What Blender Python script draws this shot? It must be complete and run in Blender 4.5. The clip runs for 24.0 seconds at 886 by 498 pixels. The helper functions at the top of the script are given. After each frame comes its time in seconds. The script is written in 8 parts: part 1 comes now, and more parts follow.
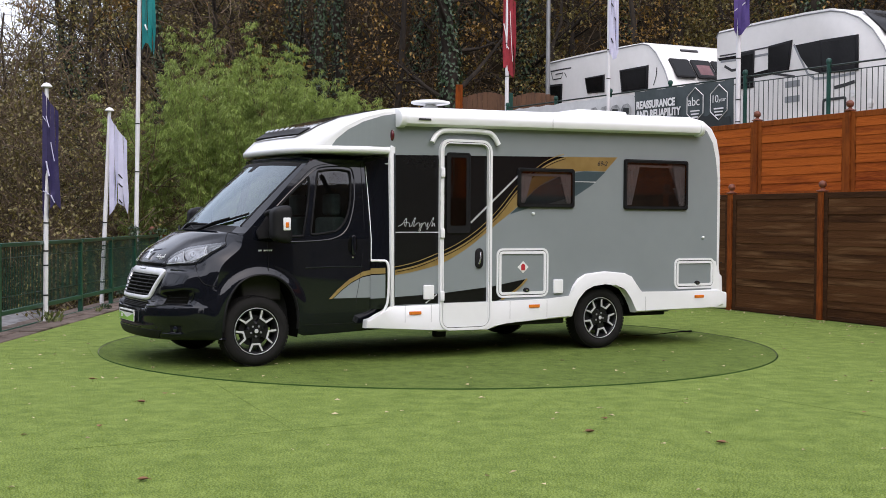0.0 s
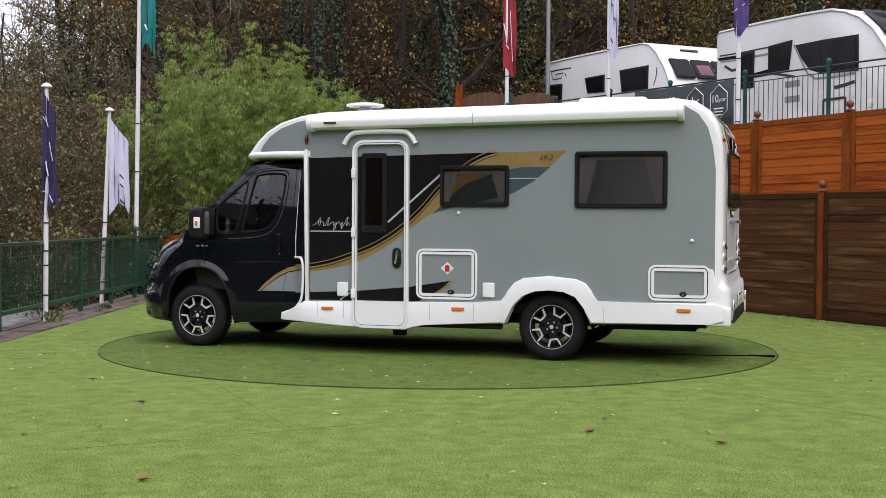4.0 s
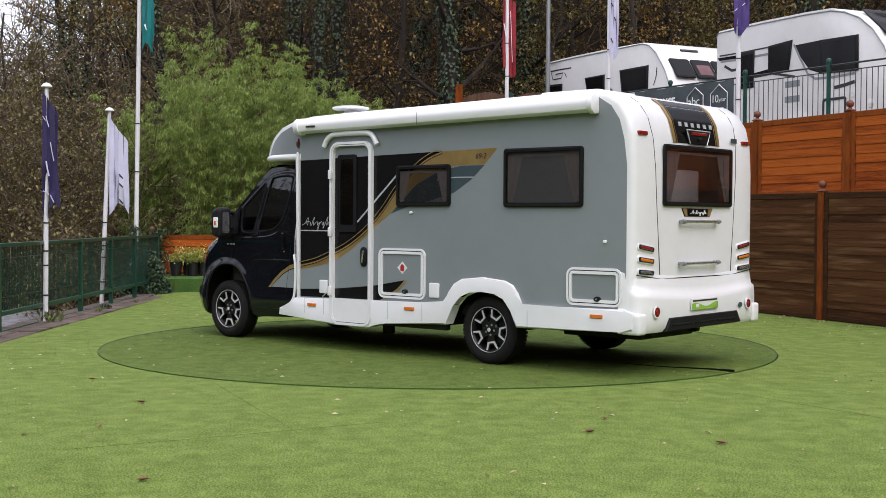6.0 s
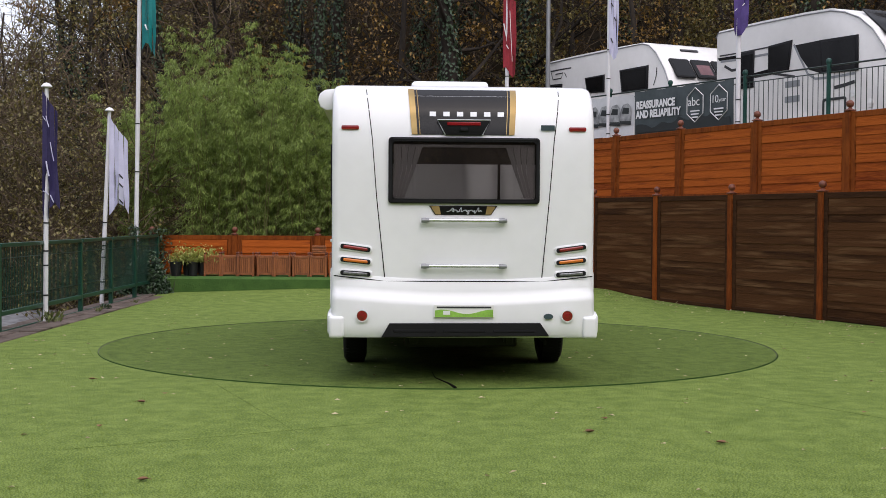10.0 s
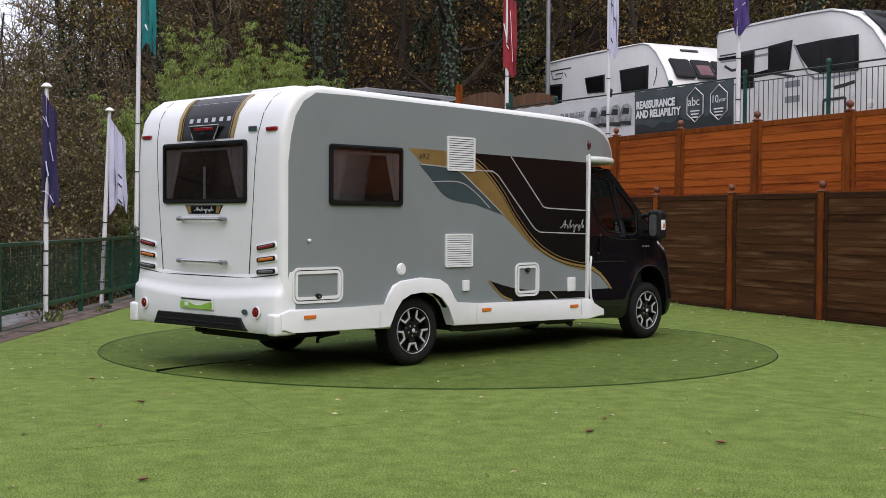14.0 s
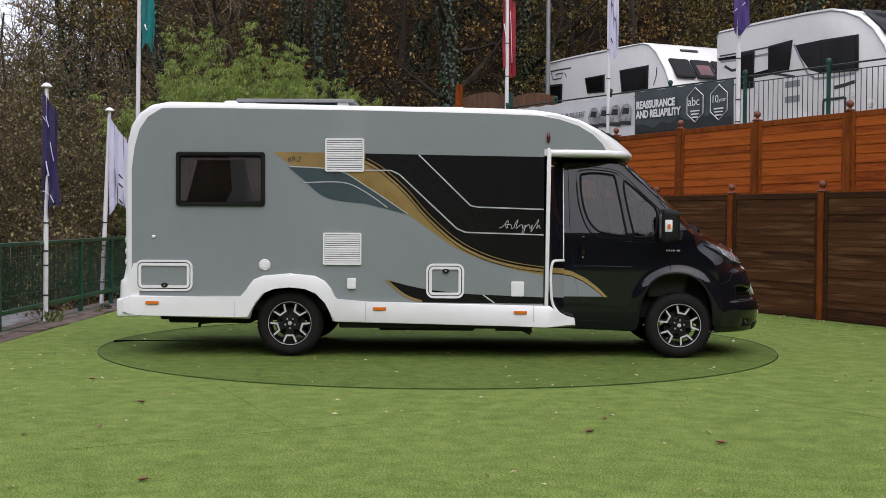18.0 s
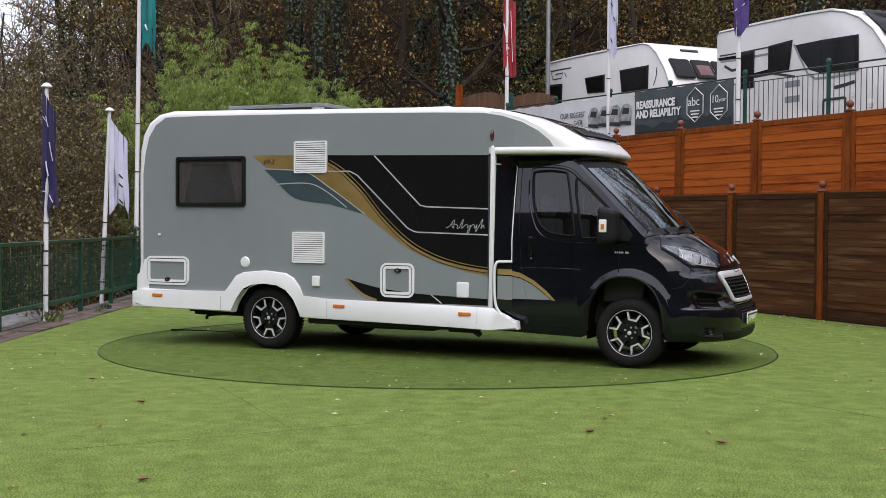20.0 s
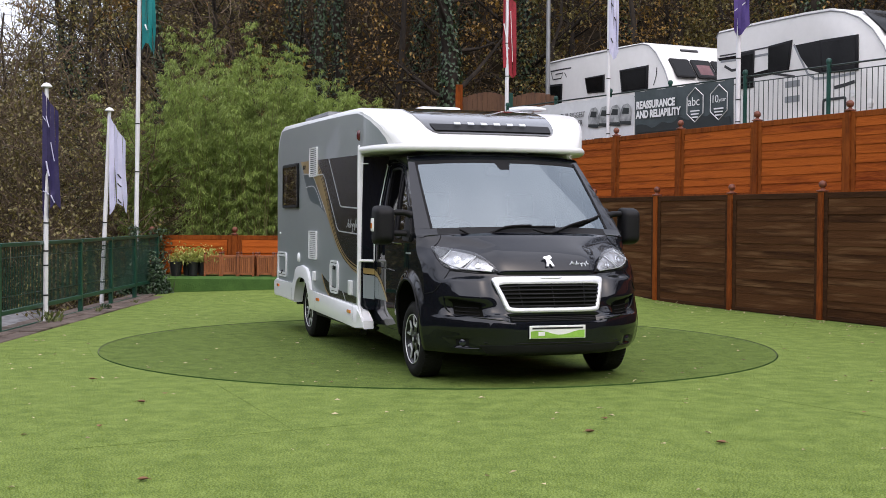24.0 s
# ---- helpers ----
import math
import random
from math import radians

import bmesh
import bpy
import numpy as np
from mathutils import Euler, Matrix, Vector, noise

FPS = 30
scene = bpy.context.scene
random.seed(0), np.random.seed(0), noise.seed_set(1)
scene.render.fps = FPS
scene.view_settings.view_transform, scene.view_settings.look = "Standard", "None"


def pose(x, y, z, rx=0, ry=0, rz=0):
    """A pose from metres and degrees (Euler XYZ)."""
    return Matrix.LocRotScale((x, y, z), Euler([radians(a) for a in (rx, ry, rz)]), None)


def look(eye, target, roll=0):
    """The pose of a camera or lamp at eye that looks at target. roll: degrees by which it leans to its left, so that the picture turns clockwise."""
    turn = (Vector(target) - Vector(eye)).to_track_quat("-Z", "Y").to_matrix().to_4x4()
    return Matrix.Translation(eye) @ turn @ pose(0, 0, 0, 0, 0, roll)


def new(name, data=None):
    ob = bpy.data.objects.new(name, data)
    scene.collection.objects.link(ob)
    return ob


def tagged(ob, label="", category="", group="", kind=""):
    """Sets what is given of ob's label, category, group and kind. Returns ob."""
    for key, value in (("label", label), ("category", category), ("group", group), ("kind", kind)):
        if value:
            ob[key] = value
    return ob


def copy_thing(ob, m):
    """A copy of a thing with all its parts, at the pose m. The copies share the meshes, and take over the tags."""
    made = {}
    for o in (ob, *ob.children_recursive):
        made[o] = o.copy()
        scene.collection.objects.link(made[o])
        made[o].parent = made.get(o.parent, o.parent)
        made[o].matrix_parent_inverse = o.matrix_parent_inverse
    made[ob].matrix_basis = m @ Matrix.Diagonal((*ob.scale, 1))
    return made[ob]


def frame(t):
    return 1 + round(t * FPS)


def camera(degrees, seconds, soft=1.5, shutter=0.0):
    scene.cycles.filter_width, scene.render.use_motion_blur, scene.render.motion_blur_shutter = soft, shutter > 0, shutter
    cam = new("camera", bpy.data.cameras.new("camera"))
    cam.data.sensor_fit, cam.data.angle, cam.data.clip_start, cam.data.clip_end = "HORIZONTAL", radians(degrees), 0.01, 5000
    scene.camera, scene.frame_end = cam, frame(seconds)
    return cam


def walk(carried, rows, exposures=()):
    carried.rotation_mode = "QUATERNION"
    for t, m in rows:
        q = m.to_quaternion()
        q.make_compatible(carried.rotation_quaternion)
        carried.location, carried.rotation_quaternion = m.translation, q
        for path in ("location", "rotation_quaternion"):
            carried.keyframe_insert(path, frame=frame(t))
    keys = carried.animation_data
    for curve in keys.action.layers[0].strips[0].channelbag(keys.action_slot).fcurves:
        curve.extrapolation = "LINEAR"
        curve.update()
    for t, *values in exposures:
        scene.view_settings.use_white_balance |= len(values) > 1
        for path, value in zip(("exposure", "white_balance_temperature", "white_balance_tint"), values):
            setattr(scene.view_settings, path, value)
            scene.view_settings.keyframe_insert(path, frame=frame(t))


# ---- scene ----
# ------------------------------------------------------------ camera and light
EYE = (0.0, 0.0, 1.418)
VIEW = Matrix.Translation(EYE) @ pose(0, 0, 0, 90 - 1.394, 0, 0) @ pose(0, 0, 0, 0, 0, 0.336)
cam = camera(38.86, 24.0, soft=0.7)
walk(cam, [(0.0, VIEW), (24.0, VIEW)], exposures=[(t, e, 6230, 17) for t, e in ((0.0, 0.74), (5.0, 0.72), (8.0, 0.62), (10.0, 0.46), (13.0, 0.46), (18.0, 0.46), (21.0, 0.70), (24.0, 0.76))])

world = bpy.data.worlds.new("overcast_sky")
scene.world = world
world.use_nodes = True
wt = world.node_tree
sky = wt.nodes.new("ShaderNodeTexSky")
sky.sky_type = "NISHITA"
sky.sun_disc = False
sky.sun_elevation, sky.sun_rotation = radians(52), radians(157)
sky.air_density, sky.dust_density, sky.ozone_density = 1.0, 6.0, 1.6
# a thin, uneven deck of cloud over the blue
cn, cr, cm = wt.nodes.new("ShaderNodeTexNoise"), wt.nodes.new("ShaderNodeValToRGB"), wt.nodes.new("ShaderNodeMix")
cn.inputs["Scale"].default_value, cn.inputs["Detail"].default_value = 2.2, 5
cr.color_ramp.elements[0].position, cr.color_ramp.elements[1].position = 0.3, 0.7
cr.color_ramp.elements[0].color, cr.color_ramp.elements[1].color = (4.6, 4.9, 5.3, 1), (8.6, 8.7, 8.8, 1)
cm.data_type = "RGBA"
cm.inputs[0].default_value = 0.65
wt.links.new(wt.nodes.new("ShaderNodeTexCoord").outputs["Generated"], cn.inputs["Vector"])
wt.links.new(cn.outputs[0], cr.inputs[0])
wt.links.new(sky.outputs[0], cm.inputs[6])
wt.links.new(cr.outputs[0], cm.inputs[7])
wt.links.new(cm.outputs[2], wt.nodes["Background"].inputs[0])
wt.nodes["Background"].inputs[1].default_value = 0.15
sun = new("sun", bpy.data.lights.new("sun", "SUN"))
sun.data.energy, sun.data.angle, sun.data.color = 0.8, radians(115), (1.0, 0.98, 0.95)
sun.matrix_world = look((3, -3, 9.75), (0, 4, 0))

CENTRE = Vector((-0.05, 14.069, 0.0))     # axis of the turntable
RADIUS = 3.68


def heading(t):
    """The motorhome's heading in degrees at t seconds."""
    return 69.40 - 11.711 * (t - 12) - 0.003 * (t - 12) ** 2


# ------------------------------------------------------------ materials
def surf(name, col, rough=0.6, metal=0.0, var=0.15, scale=4.0, fine=60.0, bump=0.15, stretch=(1, 1, 1),
         coat=0.0, spread=0.0, island=False, dirt=None, spec=0.5, second=None, grain=0.45, broad=1.0):
    """A procedural surface: colour varied at two scales, fine relief; spread varies it from object to object."""
    m = bpy.data.materials.new(name)
    m.use_nodes = True
    nt = m.node_tree
    N, L = nt.nodes, nt.links
    b = N["Principled BSDF"]
    tc, mp = N.new("ShaderNodeTexCoord"), N.new("ShaderNodeMapping")
    mp.inputs["Scale"].default_value = stretch
    L.new(tc.outputs["Object"], mp.inputs[0])
    if island:
        info = N.new("ShaderNodeNewGeometry")
        rnd = info.outputs["Random Per Island"]
    else:
        info = N.new("ShaderNodeObjectInfo")
        rnd = info.outputs["Random"]
    w = N.new("ShaderNodeMath")
    w.operation = "MULTIPLY"
    w.inputs[1].default_value = 37.0
    L.new(rnd, w.inputs[0])

    def tex(sc, detail):
        n = N.new("ShaderNodeTexNoise")
        n.noise_dimensions = "4D"
        n.inputs["Scale"].default_value, n.inputs["Detail"].default_value = sc, detail
        L.new(mp.outputs[0], n.inputs["Vector"])
        L.new(w.outputs[0], n.inputs["W"])
        return n

    big, small = tex(scale, 4), tex(fine, 3)
    add = N.new("ShaderNodeMath")
    add.operation = "MULTIPLY_ADD"
    add.inputs[1].default_value = grain
    L.new(small.outputs[0], add.inputs[0])
    bw = N.new("ShaderNodeMath")
    bw.operation = "MULTIPLY_ADD"
    bw.inputs[1].default_value, bw.inputs[2].default_value = broad, 0.5 * (1 - broad)
    L.new(big.outputs[0], bw.inputs[0])
    L.new(bw.outputs[0], add.inputs[2])
    last = add.outputs[0]
    if spread:
        sp = N.new("ShaderNodeMath")
        sp.operation = "MULTIPLY_ADD"
        sp.inputs[1].default_value = spread
        L.new(rnd, sp.inputs[0])
        L.new(last, sp.inputs[2])
        last = sp.outputs[0]
    ramp = N.new("ShaderNodeValToRGB")
    mid = 0.5 + grain * 0.5 + spread * 0.5
    ramp.color_ramp.elements[0].position = max(0.0, mid - 0.28 - spread * 0.5)
    ramp.color_ramp.elements[1].position = min(1.0, mid + 0.2 + spread * 0.35) if grain < 0.5 else min(1.0, mid + 0.22)
    if grain > 0.5:        # fine grain rules: bring the sum back round a half
        even = N.new("ShaderNodeMath")
        even.operation = "MULTIPLY"
        even.inputs[1].default_value = 1.0 / (1.0 + grain + spread)
        L.new(last, even.inputs[0])
        last = even.outputs[0]
        ramp.color_ramp.elements[0].position, ramp.color_ramp.elements[1].position = 0.42, 0.58
    hi = second or tuple(min(1, c * (1 + var)) for c in col)
    lo = col if second else tuple(c * (1 - var) for c in col)
    ramp.color_ramp.elements[0].color = (*lo, 1)
    ramp.color_ramp.elements[1].color = (*hi, 1)
    L.new(last, ramp.inputs[0])
    out = ramp.outputs[0]
    if dirt:
        dcol, dscale, lo_, hi_ = dirt
        dn = tex(dscale, 6)
        dr = N.new("ShaderNodeValToRGB")
        dr.color_ramp.elements[0].position, dr.color_ramp.elements[1].position = lo_, hi_
        L.new(dn.outputs[0], dr.inputs[0])
        mx = N.new("ShaderNodeMix")
        mx.data_type = "RGBA"
        L.new(dr.outputs[0], mx.inputs[0])
        L.new(out, mx.inputs[6])
        mx.inputs[7].default_value = (*dcol, 1)
        out = mx.outputs[2]
    L.new(out, b.inputs["Base Color"])
    b.inputs["Roughness"].default_value, b.inputs["Metallic"].default_value = rough, metal
    b.inputs["Coat Weight"].default_value, b.inputs["Coat Roughness"].default_value = coat, 0.03
    b.inputs["Specular IOR Level"].default_value = spec
    if bump:
        bp = N.new("ShaderNodeBump")
        bp.inputs["Strength"].default_value, bp.inputs["Distance"].default_value = bump, 0.01
        L.new(small.outputs[0], bp.inputs["Height"])
        L.new(bp.outputs[0], b.inputs["Normal"])
    return m


def glass(name, tint, rough=0.02, alpha=1.0, ior=1.5, wave=0.08):
    m = bpy.data.materials.new(name)
    m.use_nodes = True
    nt = m.node_tree
    b = nt.nodes["Principled BSDF"]
    b.inputs["Base Color"].default_value = (*tint, 1)
    b.inputs["Roughness"].default_value = rough
    b.inputs["Transmission Weight"].default_value = alpha
    b.inputs["IOR"].default_value = ior
    if not wave:
        return m
    n = nt.nodes.new("ShaderNodeTexNoise")
    n.inputs["Scale"].default_value = 1.2
    bp = nt.nodes.new("ShaderNodeBump")
    bp.inputs["Strength"].default_value, bp.inputs["Distance"].default_value = wave, 0.02
    nt.links.new(n.outputs[0], bp.inputs["Height"])
    nt.links.new(bp.outputs[0], b.inputs["Normal"])
    return m


def clear_screen(name, tint, ior, sheen=(1.0, 1.0, 1.0)):
    """Thin flat glass: seen through, with sharp reflections that grow towards grazing view."""
    m = bpy.data.materials.new(name)
    m.use_nodes = True
    nt = m.node_tree
    nt.nodes.remove(nt.nodes["Principled BSDF"])
    see, gloss, fr, mix = (nt.nodes.new(k) for k in ("ShaderNodeBsdfTransparent", "ShaderNodeBsdfGlossy", "ShaderNodeFresnel", "ShaderNodeMixShader"))
    see.inputs[0].default_value = (*tint, 1)
    gloss.inputs["Roughness"].default_value = 0.0
    gloss.inputs["Color"].default_value = (*sheen, 1)
    fr.inputs[0].default_value = ior
    nt.links.new(fr.outputs[0], mix.inputs[0])
    nt.links.new(see.outputs[0], mix.inputs[1])
    nt.links.new(gloss.outputs[0], mix.inputs[2])
    nt.links.new(mix.outputs[0], nt.nodes["Material Output"].inputs[0])
    return m


def leafmat(name, col, second, rough=0.5):
    m = surf(name, col, rough, second=second, scale=0.35, fine=3.0, bump=0.0, island=True, spread=0.35)
    b = m.node_tree.nodes["Principled BSDF"]
    b.inputs["Subsurface Weight"].default_value = 0.0
    tr = m.node_tree.nodes.new("ShaderNodeBsdfTranslucent")
    mix = m.node_tree.nodes.new("ShaderNodeMixShader")
    mix.inputs[0].default_value = 0.18
    link = b.inputs["Base Color"].links[0].from_socket
    m.node_tree.links.new(link, tr.inputs[0])
    m.node_tree.links.new(b.outputs[0], mix.inputs[1])
    m.node_tree.links.new(tr.outputs[0], mix.inputs[2])
    m.node_tree.links.new(mix.outputs[0], m.node_tree.nodes["Material Output"].inputs[0])
    return m


M_TURF = surf("artificial_turf", (0.066, 0.108, 0.016), 0.9, second=(0.215, 0.285, 0.068), scale=6.0, fine=85, bump=1.0, grain=1.25, spec=0.15, broad=0.5)
M_DISC = surf("turntable_turf", (0.050, 0.083, 0.013), 0.9, second=(0.140, 0.195, 0.044), scale=8.0, fine=85, bump=1.0, grain=1.25, spec=0.15, broad=0.65)
M_PILE = surf("turf_fibre", (0.085, 0.132, 0.018), 0.7, second=(0.23, 0.305, 0.062), scale=2.5, fine=12, bump=0.0, island=True, spread=0.4, spec=0.2)
M_BANK = surf("bank_turf", (0.03, 0.075, 0.016), 0.9, second=(0.07, 0.14, 0.03), scale=3, fine=50, bump=1.0, spec=0.2)
# near-black: shade under the trees is put into the floor's colour
M_EARTH = surf("shaded_woodland_floor", (0.007, 0.006, 0.003), 0.95, second=(0.028, 0.018, 0.008), scale=1.2, fine=14, bump=1.0, spec=0.1)
M_CONC = surf("weathered_concrete", (0.13, 0.105, 0.085), 0.9, second=(0.24, 0.20, 0.165), scale=2.5, fine=40, bump=0.5,
              dirt=((0.05, 0.045, 0.03), 5, 0.5, 0.75))
M_KERB = surf("stained_concrete_kerb", (0.075, 0.055, 0.046), 0.9, second=(0.17, 0.135, 0.115), scale=2.5, fine=40, bump=0.5, spec=0.2,
              dirt=((0.04, 0.034, 0.02), 4, 0.52, 0.72))
M_RIM = surf("turntable_steel_rim", (0.055, 0.070, 0.028), 0.9, second=(0.24, 0.25, 0.18), scale=0.5, fine=30, spec=0.1)
M_GAP = surf("dark_gap", (0.006, 0.006, 0.005), 0.95, bump=0, spec=0.05)
M_DKWOOD = surf("weathered_brown_board", (0.017, 0.0062, 0.0020), 0.9, second=(0.076, 0.031, 0.0108), scale=1.5, fine=11, bump=0.7, spec=0.12,
                stretch=(0.7, 4, 9), spread=0.45, dirt=((0.15, 0.078, 0.034), 1.3, 0.52, 0.74))
M_DKFRAME = surf("dark_brown_frame", (0.0147, 0.0063, 0.0029), 0.9, second=(0.0566, 0.0239, 0.0094), scale=2.5, fine=14, bump=0.5, stretch=(1, 3, 6), spread=0.2, spec=0.12)
M_ORANGE = surf("orange_stained_board", (0.1161, 0.0173, 0.0030), 0.85, second=(0.3870, 0.0902, 0.0120), scale=1.8, fine=12, bump=0.6, spec=0.12,
                stretch=(0.7, 4, 9), spread=0.4, dirt=((0.1006, 0.0188, 0.0060), 2.0, 0.60, 0.75))
M_POST = surf("orange_brown_post", (0.0800, 0.0176, 0.0036), 0.85, second=(0.2400, 0.0600, 0.0090), scale=3, fine=12, bump=0.5, stretch=(4, 4, 0.8), spread=0.25, spec=0.12)
M_BALL = surf("red_brown_finial", (0.10, 0.028, 0.014), 0.55, second=(0.2, 0.06, 0.03), scale=6, fine=30, bump=0.3)
M_GREEN = surf("dark_green_railing", (0.006, 0.05, 0.03), 0.4, var=0.35, scale=3, fine=40, bump=0.1)
M_RAILG = surf("green_railing_post", (0.003, 0.048, 0.034), 0.4, var=0.3, scale=4, fine=30, bump=0.1)
M_BLACKBAR = surf("dark_railing_bar", (0.012, 0.025, 0.02), 0.45, var=0.3, scale=6, bump=0)
M_POLE = surf("white_flagpole", (0.72, 0.72, 0.74), 0.4, var=0.08, scale=3, fine=20, bump=0.05)
# bark darkened likewise, the wood's shade included in its colour
M_BARK = surf("shaded_bark", (0.0070, 0.0050, 0.0035), 0.95, second=(0.0300, 0.0220, 0.0140), scale=2, fine=16, bump=1.0, stretch=(3, 3, 0.6))
M_TWIG = surf("grey_brown_twig", (0.030, 0.022, 0.014), 0.9, second=(0.120, 0.084, 0.048), scale=1.5, fine=12, bump=0.2)
M_IVY = leafmat("ivy_leaf", (0.0084, 0.0210, 0.0084), (0.045, 0.085, 0.035), 0.35)
M_AUTUMN = leafmat("autumn_leaf", (0.018, 0.009, 0.003), (0.27, 0.155, 0.024))
M_OLIVE = leafmat("olive_scrub_leaf", (0.026, 0.026, 0.008), (0.185, 0.155, 0.040))
M_BAMBOO = leafmat("bamboo_leaf", (0.026, 0.055, 0.010), (0.30, 0.395, 0.088))
M_SHRUB = leafmat("variegated_leaf", (0.16, 0.22, 0.04), (0.50, 0.52, 0.15))
M_LITTER = leafmat("fallen_leaf", (0.1200, 0.0540, 0.0200), (0.62, 0.52, 0.33), 0.7)
M_CULM = surf("bamboo_culm", (0.10, 0.11, 0.03), 0.5, second=(0.2, 0.19, 0.07), scale=4, bump=0.1)


# ------------------------------------------------------------ mesh tools
def mesh_of(name, verts, faces, mat, smooth=False):
    me = bpy.data.meshes.new(name)
    me.from_pydata([tuple(v) for v in verts], [], faces)
    for m in (mat if isinstance(mat, (list, tuple)) else [mat]):
        me.materials.append(m)
    if smooth:
        me.shade_smooth()
    me.update()
    return me


def piece(name, data, parent=None, label="", m=None):
    """Links mesh data as one object, under parent where one is given."""
    ob = new(name, data)
    if parent is not None:
        ob.parent = parent
    if m is not None:
        ob.matrix_basis = m
    if label:
        ob["label"] = label
    return ob


def part(name, bm, mat, parent=None, label="", smooth=0, m=None):
    """Links a bmesh as ONE mesh object under a thing or under a part; smooth: the angle up to which edges are shaded smooth."""
    me = bpy.data.meshes.new(name)
    bmesh.ops.recalc_face_normals(bm, faces=bm.faces)
    bm.to_mesh(me)
    bm.free()
    me.materials.append(mat)
    if smooth:
        me.shade_smooth()
        me.set_sharp_from_angle(angle=radians(smooth))
    return piece(name, me, parent, label, m)


def face_out(ob, d):
    """Turns a single sheet so that its faces look along d."""
    if sum(Vector(d).dot(q.normal) * q.area for q in ob.data.polygons) < 0:
        ob.data.flip_normals()
    return ob


def thing(name, label, category, at=(0, 0, 0), group="", kind=""):
    ob = new(name)
    ob.location = at
    ob.empty_display_size = 0.2
    return tagged(ob, label, category, group, kind)


def box(bm, x0, x1, y0, y1, z0, z1, bevel=0.0, seg=1):
    b = bmesh.new()
    bmesh.ops.create_cube(b, size=1, matrix=Matrix.LocRotScale(((x0 + x1) / 2, (y0 + y1) / 2, (z0 + z1) / 2), None,
                                                               (abs(x1 - x0), abs(y1 - y0), abs(z1 - z0))))
    if bevel:
        bmesh.ops.bevel(b, geom=b.edges[:], offset=bevel, segments=seg, affect="EDGES", profile=0.6)
    return join(bm, b)


def join(bm, b, m=None):
    """Moves all of b into bm."""
    if m is not None:
        bmesh.ops.transform(b, matrix=m, verts=b.verts)
    made = [bm.verts.new(v.co) for v in b.verts]
    b.verts.index_update()
    for f in b.faces:
        try:
            bm.faces.new([made[v.index] for v in f.verts])
        except ValueError:
            pass
    b.free()
    return bm


def prism(bm, pts, axis, a0, a1, bevel=0.0, seg=2):
    """The outline pts (two coordinates) drawn out along axis from a0 to a1, its rims rounded."""
    def put(p, a):
        return {"x": (a, p[0], p[1]), "y": (p[0], a, p[1]), "z": (p[0], p[1], a)}[axis]
    b = bmesh.new()
    lo = [b.verts.new(put(p, a0)) for p in pts]
    hi = [b.verts.new(put(p, a1)) for p in pts]
    n = len(pts)
    caps = [b.faces.new(lo[::-1]), b.faces.new(hi)]
    for i in range(n):
        b.faces.new((lo[i], lo[(i + 1) % n], hi[(i + 1) % n], hi[i]))
    if bevel:
        edges = {e for f in caps for e in f.edges}
        bmesh.ops.bevel(b, geom=list(edges), offset=bevel, segments=seg, affect="EDGES", profile=0.5)
    big = [f for f in b.faces if len(f.verts) > 4]
    if big:
        b.normal_update()
        bmesh.ops.triangulate(b, faces=big)
    return join(bm, b)


def rounded(x0, x1, z0, z1, r, n=4):
    """A rectangle's outline with rounded corners."""
    out = []
    for cx, cz, a in ((x1 - r, z1 - r, 0), (x0 + r, z1 - r, 90), (x0 + r, z0 + r, 180), (x1 - r, z0 + r, 270)):
        out += [(cx + r * math.cos(radians(a + 90 * i / n)), cz + r * math.sin(radians(a + 90 * i / n))) for i in range(n + 1)]
    return out


def tube_data(path, radii, n=6, closed=False):
    """Verts and faces of a tube along path."""
    path = [Vector(p) for p in path]
    if not hasattr(radii, "__len__"):
        radii = [radii] * len(path)
    vs, fs = [], []
    k = len(path)
    side = None
    for i, p in enumerate(path):
        a = path[i - 1] if (i or closed) else p
        c = path[(i + 1) % k] if (i + 1 < k or closed) else p
        d = (c - a).normalized()
        if side is None:
            side = d.cross(Vector((0.31, 0.22, 0.92))).normalized()
        side = (side - d * side.dot(d)).normalized()
        up = d.cross(side)
        for j in range(n):
            t = 2 * math.pi * j / n
            vs.append(p + (side * math.cos(t) + up * math.sin(t)) * radii[i])
    for i in range(k if closed else k - 1):
        for j in range(n):
            q, r = (i + 1) % k, (j + 1) % n
            fs.append((i * n + j, i * n + r, q * n + r, q * n + j))
    if not closed:
        fs += [tuple(range(n))[::-1], tuple((k - 1) * n + j for j in range(n))]
    return vs, fs


def tube(bm, path, radii, n=8, closed=False):
    vs, fs = tube_data(path, radii, n, closed)
    made = [bm.verts.new(v) for v in vs]
    for f in fs:
        bm.faces.new([made[i] for i in f])
    return bm


def lathe(bm, prof, n=32, axis="z", at=(0, 0, 0), cap=True):
    """The outline prof of (radius, height) turned about an axis."""
    b = bmesh.new()
    rings = []
    for r, h in prof:
        ring = []
        for j in range(n):
            t = 2 * math.pi * j / n
            c, s = r * math.cos(t), r * math.sin(t)
            ring.append(b.verts.new({"z": (c, s, h), "y": (c, h, s), "x": (h, c, s)}[axis]))
        rings.append(ring)
    for i in range(len(prof) - 1):
        for j in range(n):
            k = (j + 1) % n
            b.faces.new((rings[i][j], rings[i][k], rings[i + 1][k], rings[i + 1][j]))
    for ring in (rings[0], rings[-1]) if cap else ():
        b.faces.new(ring)
    return join(bm, b, Matrix.Translation(at))


